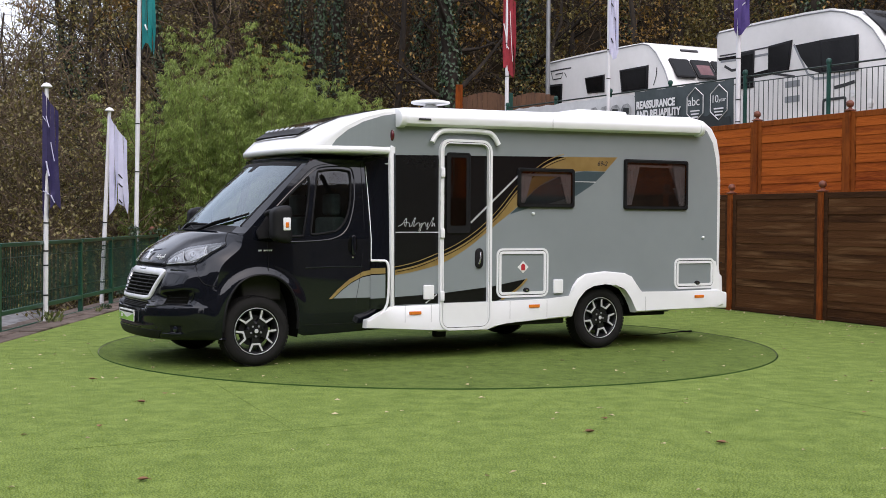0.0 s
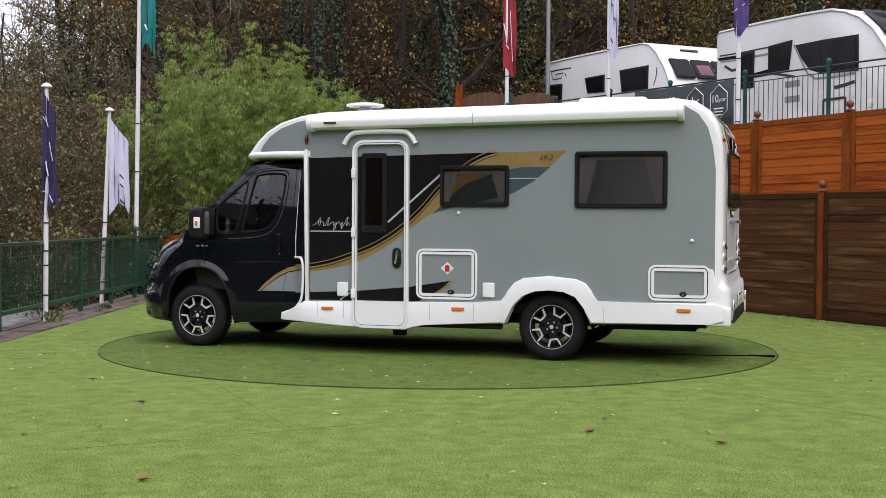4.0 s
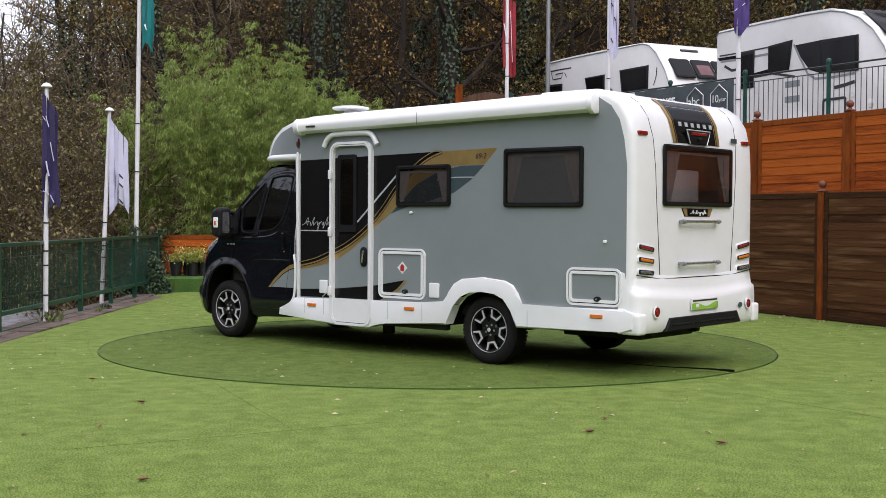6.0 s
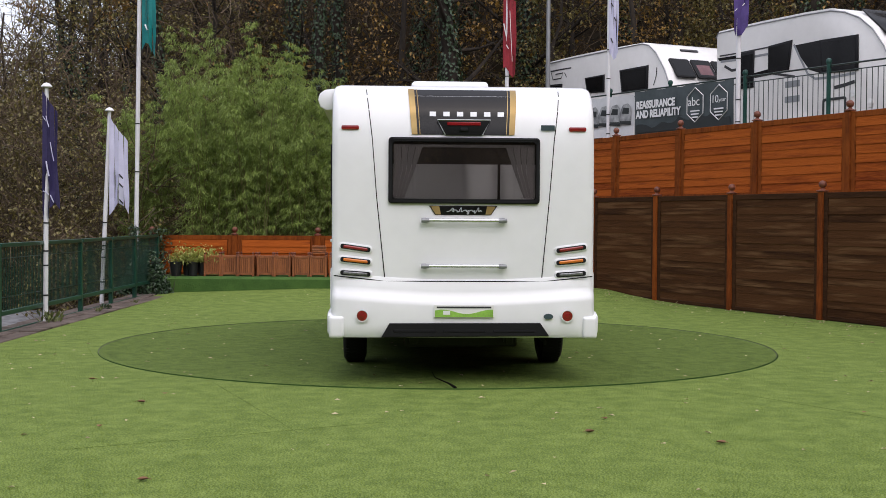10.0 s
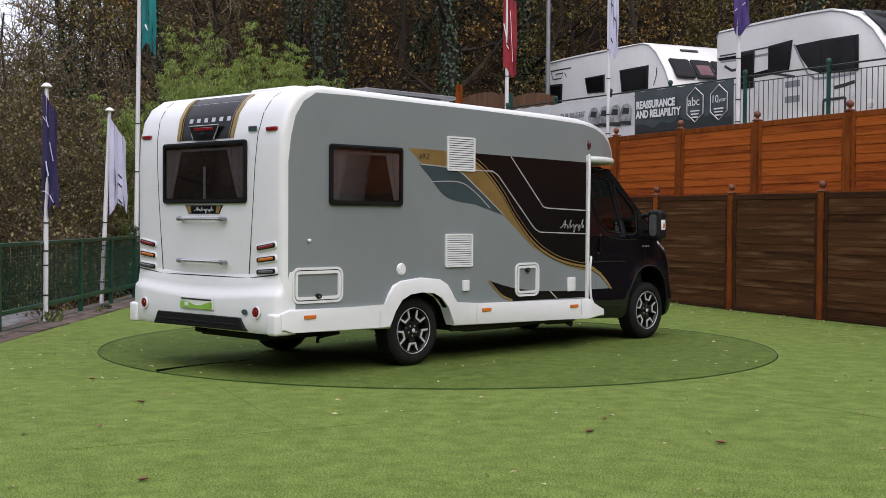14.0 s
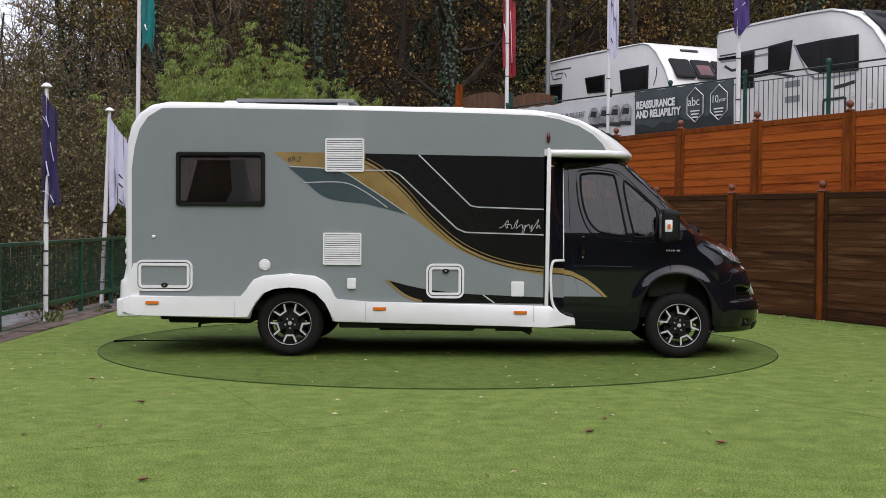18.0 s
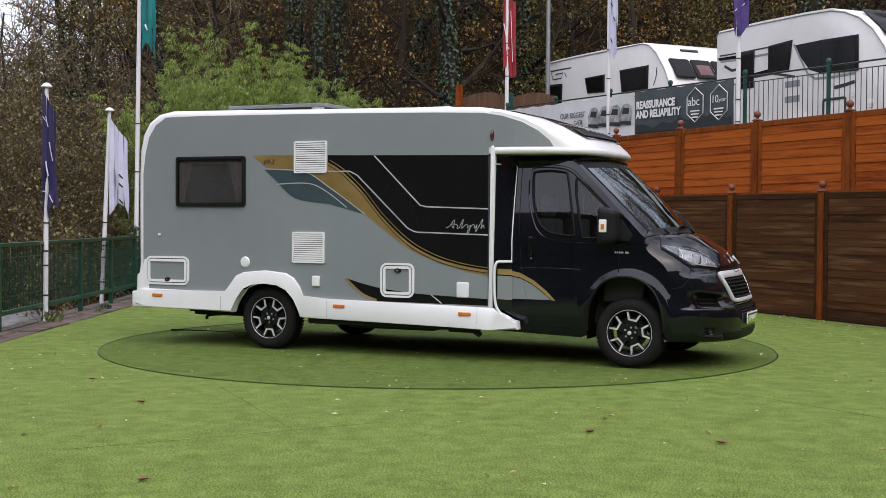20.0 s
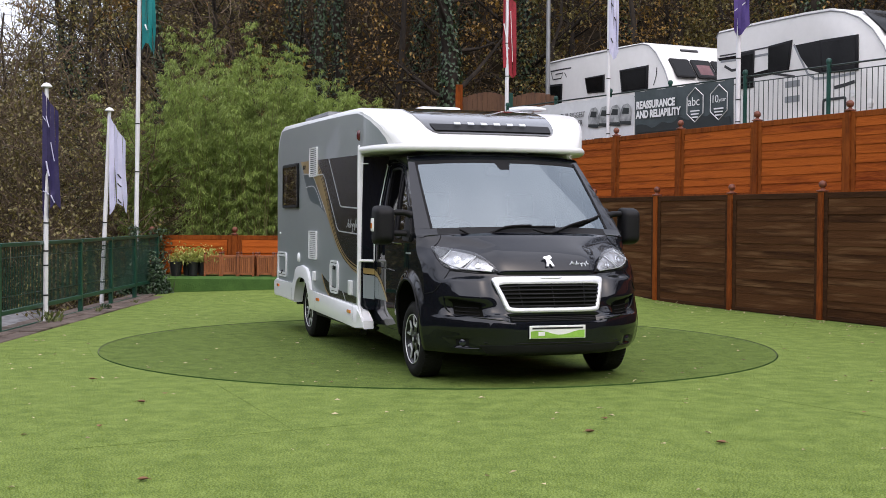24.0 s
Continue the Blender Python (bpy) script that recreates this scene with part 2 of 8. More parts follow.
def thicken(bm, faces, d):
    """Gives an open sheet a thickness d on its inner side."""
    faces = list(faces)
    bm.normal_update()
    verts = {v for f in faces for v in f.verts}
    low = {v: bm.verts.new(v.co - v.normal * d) for v in verts}
    rim = [e for e in {e for f in faces for e in f.edges} if sum(1 for g in e.link_faces if g in set(faces)) == 1] if len(faces) < 60 else [e for e in bm.edges if len(e.link_faces) == 1]
    for f in faces:
        bm.faces.new([low[v] for v in reversed(f.verts)])
    for e in rim:
        a, b = e.verts
        bm.faces.new((a, b, low[b], low[a]))
    return bm


class Soup:
    """Collects verts and faces of many small pieces."""
    def __init__(self):
        self.v, self.f = [], []

    def add(self, vs, fs):
        o = len(self.v)
        self.v += [tuple(v) for v in vs]
        self.f += [tuple(i + o for i in f) for f in fs]

    def leaf(self, p, d, up, length, width):
        """A folded leaf from p along d."""
        d = Vector(d).normalized()
        s = d.cross(Vector(up)).normalized()
        u = s.cross(d)
        p = Vector(p)
        self.add((p, p + d * length * 0.45 + s * width / 2 + u * width * 0.15, p + d * length - u * length * 0.12,
                  p + d * length * 0.45 - s * width / 2 + u * width * 0.15), ((0, 1, 2), (0, 2, 3)))

    def data(self, name, mat, smooth=False):
        return mesh_of(name, self.v, self.f, mat, smooth)


def rvec(rng, z=1.0):
    a = rng.uniform(0, 2 * math.pi)
    h = rng.uniform(-1, 1)
    r = math.sqrt(1 - h * h)
    return Vector((r * math.cos(a), r * math.sin(a), h * z))


# ------------------------------------------------------------ the ground
def ground_height(x, y):
    """Level yard; it swells a little towards the bank at the back."""
    t = max(0.0, min(1.0, (y - 20.5) / 2.7))
    s = max(0.0, min(1.0, (x + 5.6) / 3.2))
    return 0.13 * t * t * s


U = Vector((0.40945, -0.91233, 0.0))      # along the yard's long timber fence, towards the front
NRM = Vector((0.91233, 0.40945, 0.0))     # away from the yard
FENCE0 = Vector((2.84, 23.64, 0.0))


def grid_sheet(name, xs, ys, height, mat):
    vs = [(x, y, height(x, y)) for y in ys for x in xs]
    w = len(xs)
    fs = [(j * w + i, j * w + i + 1, (j + 1) * w + i + 1, (j + 1) * w + i) for j in range(len(ys) - 1) for i in range(w - 1)]
    return piece(name, mesh_of(name, vs, fs, mat, True))


def hill(x, y):
    """The wooded valley: flat round the yard, a steep bank behind and to one side."""
    z = -0.35
    d = y - 27.5 + 0.25 * min(0, x)
    if d > 0:
        k = max(0.22, min(1.0, (x * 40 / max(y, 30) + 13.5) / 7))
        z = -0.35 + min(24.0, min(d, 14) * 0.28 + max(0, d - 10) * 0.62) * k
    # unseen rise behind the camera, added to close off the low sky
    if y < -24:
        z += (-24 - y) * 0.4
    if x > 22 and y < 60:
        z += (x - 22) * 0.5
    if x < -34 and y < 30:
        z += (-34 - x) * 0.4
    if x < -6.2 and y < 40:
        z = min(z, -0.9) if abs(x) < 30 else z
    return min(z, 60)


land_x = [-220, -150, -110, -80, -60, -48, -40] + [i * 2.0 - 34 for i in range(35)] + [40, 48, 60, 80, 110, 150, 220]
land_y = [-220, -150, -100, -70, -50, -38, -28] + [i * 2.0 - 24 for i in range(46)] + [72, 80, 95, 120, 160, 220]
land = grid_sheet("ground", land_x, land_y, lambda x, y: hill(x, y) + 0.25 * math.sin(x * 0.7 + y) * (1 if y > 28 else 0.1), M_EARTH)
tagged(land, "brown leaf-strewn ground rising into a wooded bank", "ground", kind="structure")


def lawn():
    """The yard's turf, with a round hole for the turntable."""
    bm = bmesh.new()
    n = 96
    rings = []
    outline = []
    right = FENCE0 + U * 26 + NRM * 0.02
    lim = [(-5.02, -9.0), (right.x, -9.0), (right.x, right.y), (FENCE0.x + 0.02, FENCE0.y), (2.4, 24.6), (-5.2, 24.6), (-5.02, 16.0)]
    for k in range(n):
        a = 2 * math.pi * k / n
        d = Vector((math.cos(a), math.sin(a)))
        best = 1e9
        for i in range(len(lim)):
            p, q = Vector(lim[i]), Vector(lim[(i + 1) % len(lim)])
            e, w = q - p, p - Vector((CENTRE.x, CENTRE.y))
            den = d.x * e.y - d.y * e.x
            if abs(den) < 1e-9:
                continue
            t = (w.x * e.y - w.y * e.x) / den
            s = (w.x * d.y - w.y * d.x) / den
            if t > 0 and -1e-6 <= s <= 1 + 1e-6:
                best = min(best, t)
        outline.append((d, best))
    for f in (0, 0.08, 0.16, 0.25, 0.35, 0.46, 0.58, 0.72, 0.86, 1.0):
        ring = []
        for d, best in outline:
            hole = RADIUS + 0.006 + 0.016 * max(0.0, -d.y) ** 2 + 0.006 * max(0.0, d.x)      # the gap is widest towards the camera
            r = hole + f * (best - hole)
            x, y = CENTRE.x + d.x * r, CENTRE.y + d.y * r
            ring.append(bm.verts.new((x, y, ground_height(x, y))))
        rings.append(ring)
    for i in range(len(rings) - 1):
        for k in range(n):
            q = (k + 1) % n
            bm.faces.new((rings[i][k], rings[i][q], rings[i + 1][q], rings[i + 1][k]))
    inner = [bm.verts.new((v.co.x, v.co.y, -0.08)) for v in rings[0]]
    for k in range(n):
        q = (k + 1) % n
        bm.faces.new((inner[k], inner[q], rings[0][q], rings[0][k]))
    ob = part("lawn", bm, M_TURF, smooth=40)
    return tagged(ob, "bright green artificial turf covering the display yard", "lawn", kind="structure")


lawn()
pit = part("turntable_pit", lathe(bmesh.new(), [(RADIUS + 0.05, -0.1), (RADIUS + 0.05, -0.06)], 96, at=CENTRE), M_GAP)
tagged(pit, "dark gap round the sunken turntable", "pit", kind="structure")


def build_turntable():
    t = thing("turntable", "large round turntable covered in green artificial turf", "turntable", CENTRE)
    part("deck", lathe(bmesh.new(), [(0.01, -0.016), (RADIUS - 0.10, -0.016), (RADIUS - 0.007, 0.002), (RADIUS - 0.006, -0.05)], 128), M_DISC, t)
    bm = lathe(bmesh.new(), [(RADIUS - 0.005, 0.0), (RADIUS - 0.004, 0.004), (RADIUS + 0.002, 0.004), (RADIUS + 0.004, -0.05)], 160, cap=False)
    part("steel_rim", bm, M_RIM, t, "thin worn steel rim")
    bm = lathe(bmesh.new(), [(RADIUS + 0.0030, -0.04), (RADIUS + 0.0032, 0.009), (RADIUS + 0.0020, 0.009), (RADIUS + 0.0018, 0.0045)], 160, cap=False)
    part("rim_wall", bm, M_BANK, t, "dark edge of the deck")
    bm = bmesh.new()
    tube(bm, [(-RADIUS + 0.02, 0.02, 0.012), (-RADIUS + 0.25, 0.06, 0.016), (-RADIUS + 0.7, 0.16, 0.010), (-RADIUS + 1.2, 0.17, 0.008)],
         [0.013, 0.008, 0.004, 0.002], 6)
    part("hatch_seam", bm, M_GAP, t, "dark worn seam at the rim")
    return t


turntable = build_turntable()


def turf_pile(n, seed, place, height):
    """Short upright turf fibres."""
    rng = np.random.default_rng(seed)
    p = place(rng, n)
    a = rng.uniform(0, 2 * math.pi, n)
    h = height * rng.uniform(0.5, 1.2, n)
    w = 0.0022
    lean = rng.normal(0, 0.55, (n, 2)) * h[:, None]
    v = np.zeros((n, 3, 3))
    v[:, 0, 0], v[:, 0, 1] = p[:, 0] - np.cos(a) * w, p[:, 1] - np.sin(a) * w
    v[:, 1, 0], v[:, 1, 1] = p[:, 0] + np.cos(a) * w, p[:, 1] + np.sin(a) * w
    v[:, 2, 0], v[:, 2, 1] = p[:, 0] + lean[:, 0], p[:, 1] + lean[:, 1]
    v[:, :2, 2] = p[:, None, 2] - 0.003
    v[:, 2, 2] = p[:, 2] + h
    faces = np.arange(3 * n).reshape(n, 3)
    return mesh_of("nap", v.reshape(-1, 3).tolist(), faces.tolist(), M_PILE)


def pile_lawn(rng, n):
    out = np.zeros((0, 3))
    while len(out) < n:
        y = 4.8 + 19 * rng.random(2 * n) ** 2.2
        x = rng.uniform(-1, 1, 2 * n) * np.minimum(0.40 * y + 0.3, 4.9)
        ok = np.hypot(x - CENTRE.x, y - CENTRE.y) > RADIUS + 0.06
        ok &= (x - FENCE0.x) * NRM.x + (y - FENCE0.y) * NRM.y < -0.05
        ok &= y < 23.1
        out = np.vstack([out, np.stack([x, y, 0 * x], 1)[ok]])
    out = out[:n]
    out[:, 2] = [ground_height(a, b) for a, b in out[:, :2]]
    return out


def pile_deck(rng, n):
    a, r = rng.uniform(0, 2 * math.pi, n), (RADIUS - 0.05) * np.sqrt(rng.random(n))
    return np.stack([r * np.cos(a), r * np.sin(a), -0.016 + 0.02 * np.clip((r - RADIUS + 0.10) / 0.084, 0, 1)], 1)


ob = piece("turf_pile", turf_pile(200000, 3, pile_lawn, 0.011))
tagged(ob, "short green plastic fibres of the artificial turf", "turf", kind="stuff")
deck_pile = piece("nap", turf_pile(60000, 4, pile_deck, 0.008), turntable)
deck_pile["kind"] = "stuff"


# ------------------------------------------------------------ terraces behind the timber fences
def along(s, n=0.0, z=0.0):
    p = FENCE0 + U * s + NRM * n
    return Vector((p.x, p.y, z))


SIDE = Matrix(((U.x, NRM.x, 0, FENCE0.x), (U.y, NRM.y, 0, FENCE0.y), (0, 0, 1, 0), (0, 0, 0, 1)))   # fence space: x along, y outwards


def build_terraces():
    bm = bmesh.new()
    box(bm, -12.5, 25, 0.07, 0.5, -0.4, 1.78)
    ob = part("terrace_wall", bm, M_CONC, m=SIDE)
    tagged(ob, "weathered concrete retaining wall behind the timber fence", "wall", kind="structure")
    bm = bmesh.new()
    box(bm, -12.5, 25, 0.5, 13, -0.4, 2.85)
    ob = part("upper_terrace", bm, M_CONC, m=SIDE)
    tagged(ob, "raised concrete terrace where caravans are parked", "terrace", kind="structure")


build_terraces()


# ------------------------------------------------------------ timber fences
def ball(bm, x, y, z, r):
    lathe(bm, [(0.002, z + 2 * r)] + [(r * math.sin(math.pi * i / 8), z + r + r * math.cos(math.pi * i / 8)) for i in range(1, 8)]
          + [(r * 0.55, z - 0.01), (r * 1.1, z - 0.03), (r * 1.1, z - 0.05)], 14, at=(x, y, 0))


def timber_fence(label, m, first, last, pitch, z0, z1, boards, wood, frame_wood, post_wood, front, shift=0.0, cap_over=0.06, lip=0.025):
    """A run of boarded panels between posts with ball finials; front is the side (-1 or 1) that faces the yard."""
    f = thing("timber_fence", label, "fence")
    f.matrix_world = m
    h = (z1 - z0 - 0.09 - 0.07) / boards
    ln = pitch - 0.11 - 0.18
    bm = bmesh.new()
    prism(bm, [(front * 0.000, 0.006), (front * lip, 0.0), (front * lip, 0.008), (front * 0.010, h + 0.012), (front * 0.001, h + 0.012)], "x", -ln / 2, ln / 2)
    board = part("board", bm, wood, None)
    bdata = board.data
    bpy.data.objects.remove(board)
    bm = bmesh.new()
    box(bm, -0.05, 0.05, -0.05, 0.05, z0 - 0.02, z1 + 0.015, 0.006)
    post = part("post", bm, post_wood, None)
    pdata = post.data
    bpy.data.objects.remove(post)
    bm = bmesh.new()
    box(bm, -0.062, 0.062, -0.062, 0.062, z1 + 0.013, z1 + 0.033, 0.004)
    ball(bm, 0, 0, z1 + cap_over, 0.056)
    fin = part("finial", bm, M_BALL, None, smooth=50)
    fdata = fin.data
    bpy.data.objects.remove(fin)
    rng = random.Random(boards * 7)
    for k in range(first, last + 1):
        x = k * pitch + shift
        p = piece("post", pdata, f, m=Matrix.Translation((x, 0, 0)))
        piece("finial", fdata, p)
        if k == last:
            break
        bm = bmesh.new()
        a, b = x + 0.05, x + pitch - 0.05
        box(bm, a, a + 0.085, -0.022, 0.022, z0, z1, 0.004)
        box(bm, b - 0.085, b, -0.022, 0.022, z0, z1, 0.004)
        box(bm, a + 0.085, b - 0.085, -0.02, 0.02, z1 - 0.085, z1 - 0.002, 0.004)
        box(bm, a + 0.085, b - 0.085, -0.02, 0.02, z0 + 0.01, z0 + 0.065, 0.004)
        panel = part("panel", bm, frame_wood, f)
        for i in range(boards):
            piece("board", bdata, panel, m=pose((a + b) / 2, front * rng.uniform(-0.002, 0.003), z0 + 0.068 + i * h, 0, rng.uniform(-0.08, 0.08), 0))
        bm = bmesh.new()
        box(bm, a, b, -front * 0.012, -front * 0.004, z0 + 0.02, z1 - 0.01)
        part("backing", bm, frame_wood, panel)
    return f


timber_fence("weathered dark brown boarded timber fence with ball finials", SIDE, -1, 9, 2.09, 0.0, 1.82, 15, M_DKWOOD, M_DKFRAME, M_POST, -1, lip=0.015)
timber_fence("orange-stained boarded timber fence on the ledge above", SIDE @ Matrix.Translation((0, 0.36, 0)), -2, 9, 2.075, 1.79, 2.97, 8,
             M_ORANGE, M_POST, M_POST, -1, shift=0.18, lip=0.020)

# ------------------------------------------------------------ railing on the upper terrace
V = Vector((0.509, -0.861, 0))
VN = Vector((0.861, 0.509, 0))
RAIL0 = Vector((2.53, 28.1, 0))
RAILM = Matrix(((V.x, VN.x, 0, RAIL0.x), (V.y, VN.y, 0, RAIL0.y), (0, 0, 1, 0), (0, 0, 0, 1)))


def build_upper_railing():
    r = thing("metal_railing", "green metal railing with thin dark upright bars", "railing")
    r.matrix_world = RAILM
    posts = [-2.0, -0.05, 1.9, 3.8, 5.86, 7.84, 9.8, 11.8, 13.8]
    bm = bmesh.new()
    lathe(bm, [(0.037, 2.85), (0.037, 4.08), (0.049, 4.09), (0.053, 4.12), (0.042, 4.155), (0.017, 4.17)], 12)
    post = part("post", bm, M_RAILG, r, smooth=40)
    post.location.x = posts[0]
    for s in posts[1:]:
        piece("post", post.data, r, m=Matrix.Translation((s, 0, 0)))
    for a, b in zip(posts, posts[1:]):
        bm = bmesh.new()
        tube(bm, [(a, 0, 4.04), (b, 0, 4.04)], 0.016, 6)
        part("top_rail", bm, M_BLACKBAR, r)
        bm = bmesh.new()
        tube(bm, [(a, 0, 3.93), (b, 0, 3.93)], 0.010, 5)
        part("middle_rail", bm, M_BLACKBAR, r)
        bm = bmesh.new()
        tube(bm, [(a, 0, 2.95), (b, 0, 2.95)], 0.012, 5)
        part("bottom_rail", bm, M_BLACKBAR, r)
        n = int((b - a) / 0.115)
        bm = bmesh.new()
        tube(bm, [(0, 0, 2.95), (0, 0, 3.93)], 0.0075, 5)
        bar = part("bar", bm, M_BLACKBAR, r)
        bar.location.x = a + (b - a) / n
        for i in range(2, n):
            piece("bar", bar.data, r, m=Matrix.Translation((a + (b - a) * i / n, 0, 0)))


build_upper_railing()


def wavy_sheet(x0, x1, z_top, z_bot, nx, nz, amp, seed, depth=0.006):
    """A hanging sheet with creases, with thickness, in the xz plane."""
    rng = random.Random(seed)
    ph = [rng.uniform(0, 6.28) for _ in range(4)]
    bm = bmesh.new()
    rows = []
    for side in (0, depth):
        g = []
        for j in range(nz + 1):
            row = []
            for i in range(nx + 1):
                u, v = i / nx, j / nz
                x = x0 + (x1 - x0) * u
                top = z_top - 0.025 * abs(math.sin(u * math.pi * max(2, (x1 - x0) / 0.55)))
                z = top + (z_bot - top) * v
                y = amp * (math.sin(u * 19 + ph[0] + v * 2) * 0.5 + math.sin(u * 43 + ph[1] - v * 4) * 0.25 + math.sin(v * 7 + u * 9 + ph[2]) * 0.3)
                row.append(bm.verts.new((x, y + side, z)))
            g.append(row)
        rows.append(g)
    for j in range(nz):
        for i in range(nx):
            a, b = rows
            bm.faces.new((a[j][i], a[j][i + 1], a[j + 1][i + 1], a[j + 1][i]))
            bm.faces.new((b[j][i], b[j + 1][i], b[j + 1][i + 1], b[j][i + 1]))
    return bm


M_BANW = surf("white_banner_vinyl", (0.62, 0.63, 0.64), 0.5, var=0.1, scale=2, fine=12, bump=0.1)
M_BAND = surf("dark_banner_vinyl", (0.030, 0.042, 0.045), 0.42, second=(0.06, 0.08, 0.085), scale=1.3, fine=10, bump=0.1)
M_BANHILL = surf("banner_dark_print", (0.012, 0.016, 0.017), 0.45, var=0.3, scale=3, bump=0)
M_BANGREY = surf("banner_grey_print", (0.10, 0.11, 0.115), 0.45, second=(0.42, 0.43, 0.43), scale=6, fine=16, bump=0)
M_INK = surf("white_lettering", (0.78, 0.79, 0.79), 0.5, var=0.04, bump=0)
M_INKD = surf("dark_lettering", (0.02, 0.02, 0.022), 0.5, var=0.1, bump=0)


def lettering(words, size, mat, parent, m, name="lettering", squeeze=1.0, lean=0.0, label="", bold=0.0):
    """Words in the built-in font as a mesh, lying in the xy plane of m."""
    c = bpy.data.curves.new(name, "FONT")
    c.body, c.size, c.extrude, c.shear, c.offset = words, size, 0.0015, lean, bold
    tmp = bpy.data.objects.new(name, c)
    scene.collection.objects.link(tmp)
    me = bpy.data.meshes.new_from_object(tmp.evaluated_get(bpy.context.evaluated_depsgraph_get()))
    bpy.data.objects.remove(tmp)
    me.materials.clear()
    me.materials.append(mat)
    me.transform(Matrix.Diagonal((squeeze, 1, 1, 1)))
    return piece(name, me, parent, label, m)


def facing(x, y, z):
    """A pose on the camera side of a fence-like plane: text runs along x and stands up."""
    return pose(x, y, z, 90, 0, 0)


def build_banners():
    b = thing("banner", "creased white vinyl banner with a grey printed picture", "banner", group="banners on the railing")
    b.matrix_world = RAILM @ Matrix.Translation((0, -0.07, 0))
    part("sheet", wavy_sheet(-1.95, 2.76, 3.99, 3.14, 70, 10, 0.018, 3), M_BANW, b, smooth=60)
    for words, z in (("OUR BIGGEST", 3.62), ("EVER", 3.44)):
        lettering(words, 0.17, M_INKD, b, facing(0.25 if words != "EVER" else 0.75, -0.026, z), squeeze=0.85)
    for i in range(4):
        bm = bmesh.new()
        x = 1.28 + i * 0.36
        prism(bm, [(x, 3.40), (x + 0.30, 3.37), (x + 0.34, 3.50), (x + 0.33, 3.72), (x + 0.24, 3.80), (x + 0.08, 3.78), (x - 0.02, 3.62)], "y", -0.024, -0.020)
        p = part("printed_picture", bm, M_BANGREY, b)
        bm = bmesh.new()
        prism(bm, [(x + 0.05, 3.60), (x + 0.27, 3.58), (x + 0.28, 3.70), (x + 0.10, 3.72)], "y", -0.027, -0.0245)
        prism(bm, [(x - 0.02, 3.39), (x + 0.34, 3.35), (x + 0.34, 3.43), (x, 3.45)], "y", -0.027, -0.0245)
        part("printed_shape", bm, M_BANHILL, p)
    d = thing("banner", "dark grey vinyl banner with white lettering and printed hills", "banner", group="banners on the railing")
    d.matrix_world = RAILM @ Matrix.Translation((0, -0.07, 0))
    part("sheet", wavy_sheet(2.80, 5.64, 4.03, 3.14, 46, 8, 0.012, 5), M_BAND, d, smooth=60)
    rng = random.Random(2)
    bm = bmesh.new()
    ridge = [(2.85 + i * 0.1, 3.30 + 0.07 * math.sin(i * 0.9) * math.sin(i * 0.31) + rng.uniform(0, 0.03) + (0.08 if i > 12 else 0)) for i in range(28)]
    prism(bm, [(2.84, 3.17)] + ridge + [(5.6, 3.17)], "y", -0.020, -0.016)
    part("printed_hill", bm, M_BANHILL, d)
    lettering("REASSURANCE", 0.205, M_INK, d, facing(2.87, -0.026, 3.66), squeeze=0.86, bold=0.010)
    lettering("AND RELIABILITY", 0.205, M_INK, d, facing(2.87, -0.026, 3.47), squeeze=0.84, bold=0.010)
    for cx in (4.62, 5.27):
        bm = bmesh.new()
        hexa = [(cx + 0.26 * math.sin(math.pi / 3 * i), -0.022, 3.62 + 0.33 * math.cos(math.pi / 3 * i)) for i in range(6)]
        tube(bm, hexa, 0.010, 4, closed=True)
        part("hexagon_outline", bm, M_INK, d)
        for k in range(3):
            bm = bmesh.new()
            w = 0.13 - 0.02 * k
            box(bm, cx - w, cx + w, -0.026, -0.022, 3.49 - k * 0.06, 3.515 - k * 0.06)
            part("text_bar", bm, M_INK, d)
    lettering("abc", 0.24, M_INK, d, facing(4.415, -0.026, 3.605), squeeze=1.05)
    lettering("10", 0.20, M_INK, d, facing(5.07, -0.026, 3.62))
    lettering("year", 0.11, M_INK, d, facing(5.27, -0.026, 3.63))


build_banners()

# ------------------------------------------------------------ the dark fence on the terrace's far side
M_FARWOOD = surf("far_fence_board", (0.05, 0.024, 0.014), 0.85, second=(0.12, 0.06, 0.03), scale=2, fine=10, bump=0.4, spread=0.3, stretch=(6, 4, 1))


def build_far_fence():
    f = thing("closeboard_fence", "dark brown close-board fence with a bowed top", "fence", (0.38, 31.6, 2.85))
    for i in range(19):
        bm = bmesh.new()
        top = 1.60 + 0.14 * math.sin(math.pi * ((i % 10) + 0.5) / 10)
        box(bm, 0, 0.118, -0.01, 0.012 + 0.006 * (i % 2), 0, top, 0.004)
        part("board", bm, M_FARWOOD, f, m=Matrix.Translation((0.1 + i * 0.122, 0, 0)))
    for x, mat, h, w in ((0.0, M_POST, 1.92, 0.09), (1.30, M_RAILG, 1.72, 0.05)):
        bm = bmesh.new()
        box(bm, x - w, x + w, -0.08, 0.02, 0, h, 0.01)
        part("post", bm, mat, f)


build_far_fence()

# ------------------------------------------------------------ green mesh railing, kerb and paving beside the yard
M_MESH = surf("green_mesh_wire", (0.005, 0.035, 0.022), 0.45, var=0.3, scale=5, bump=0)


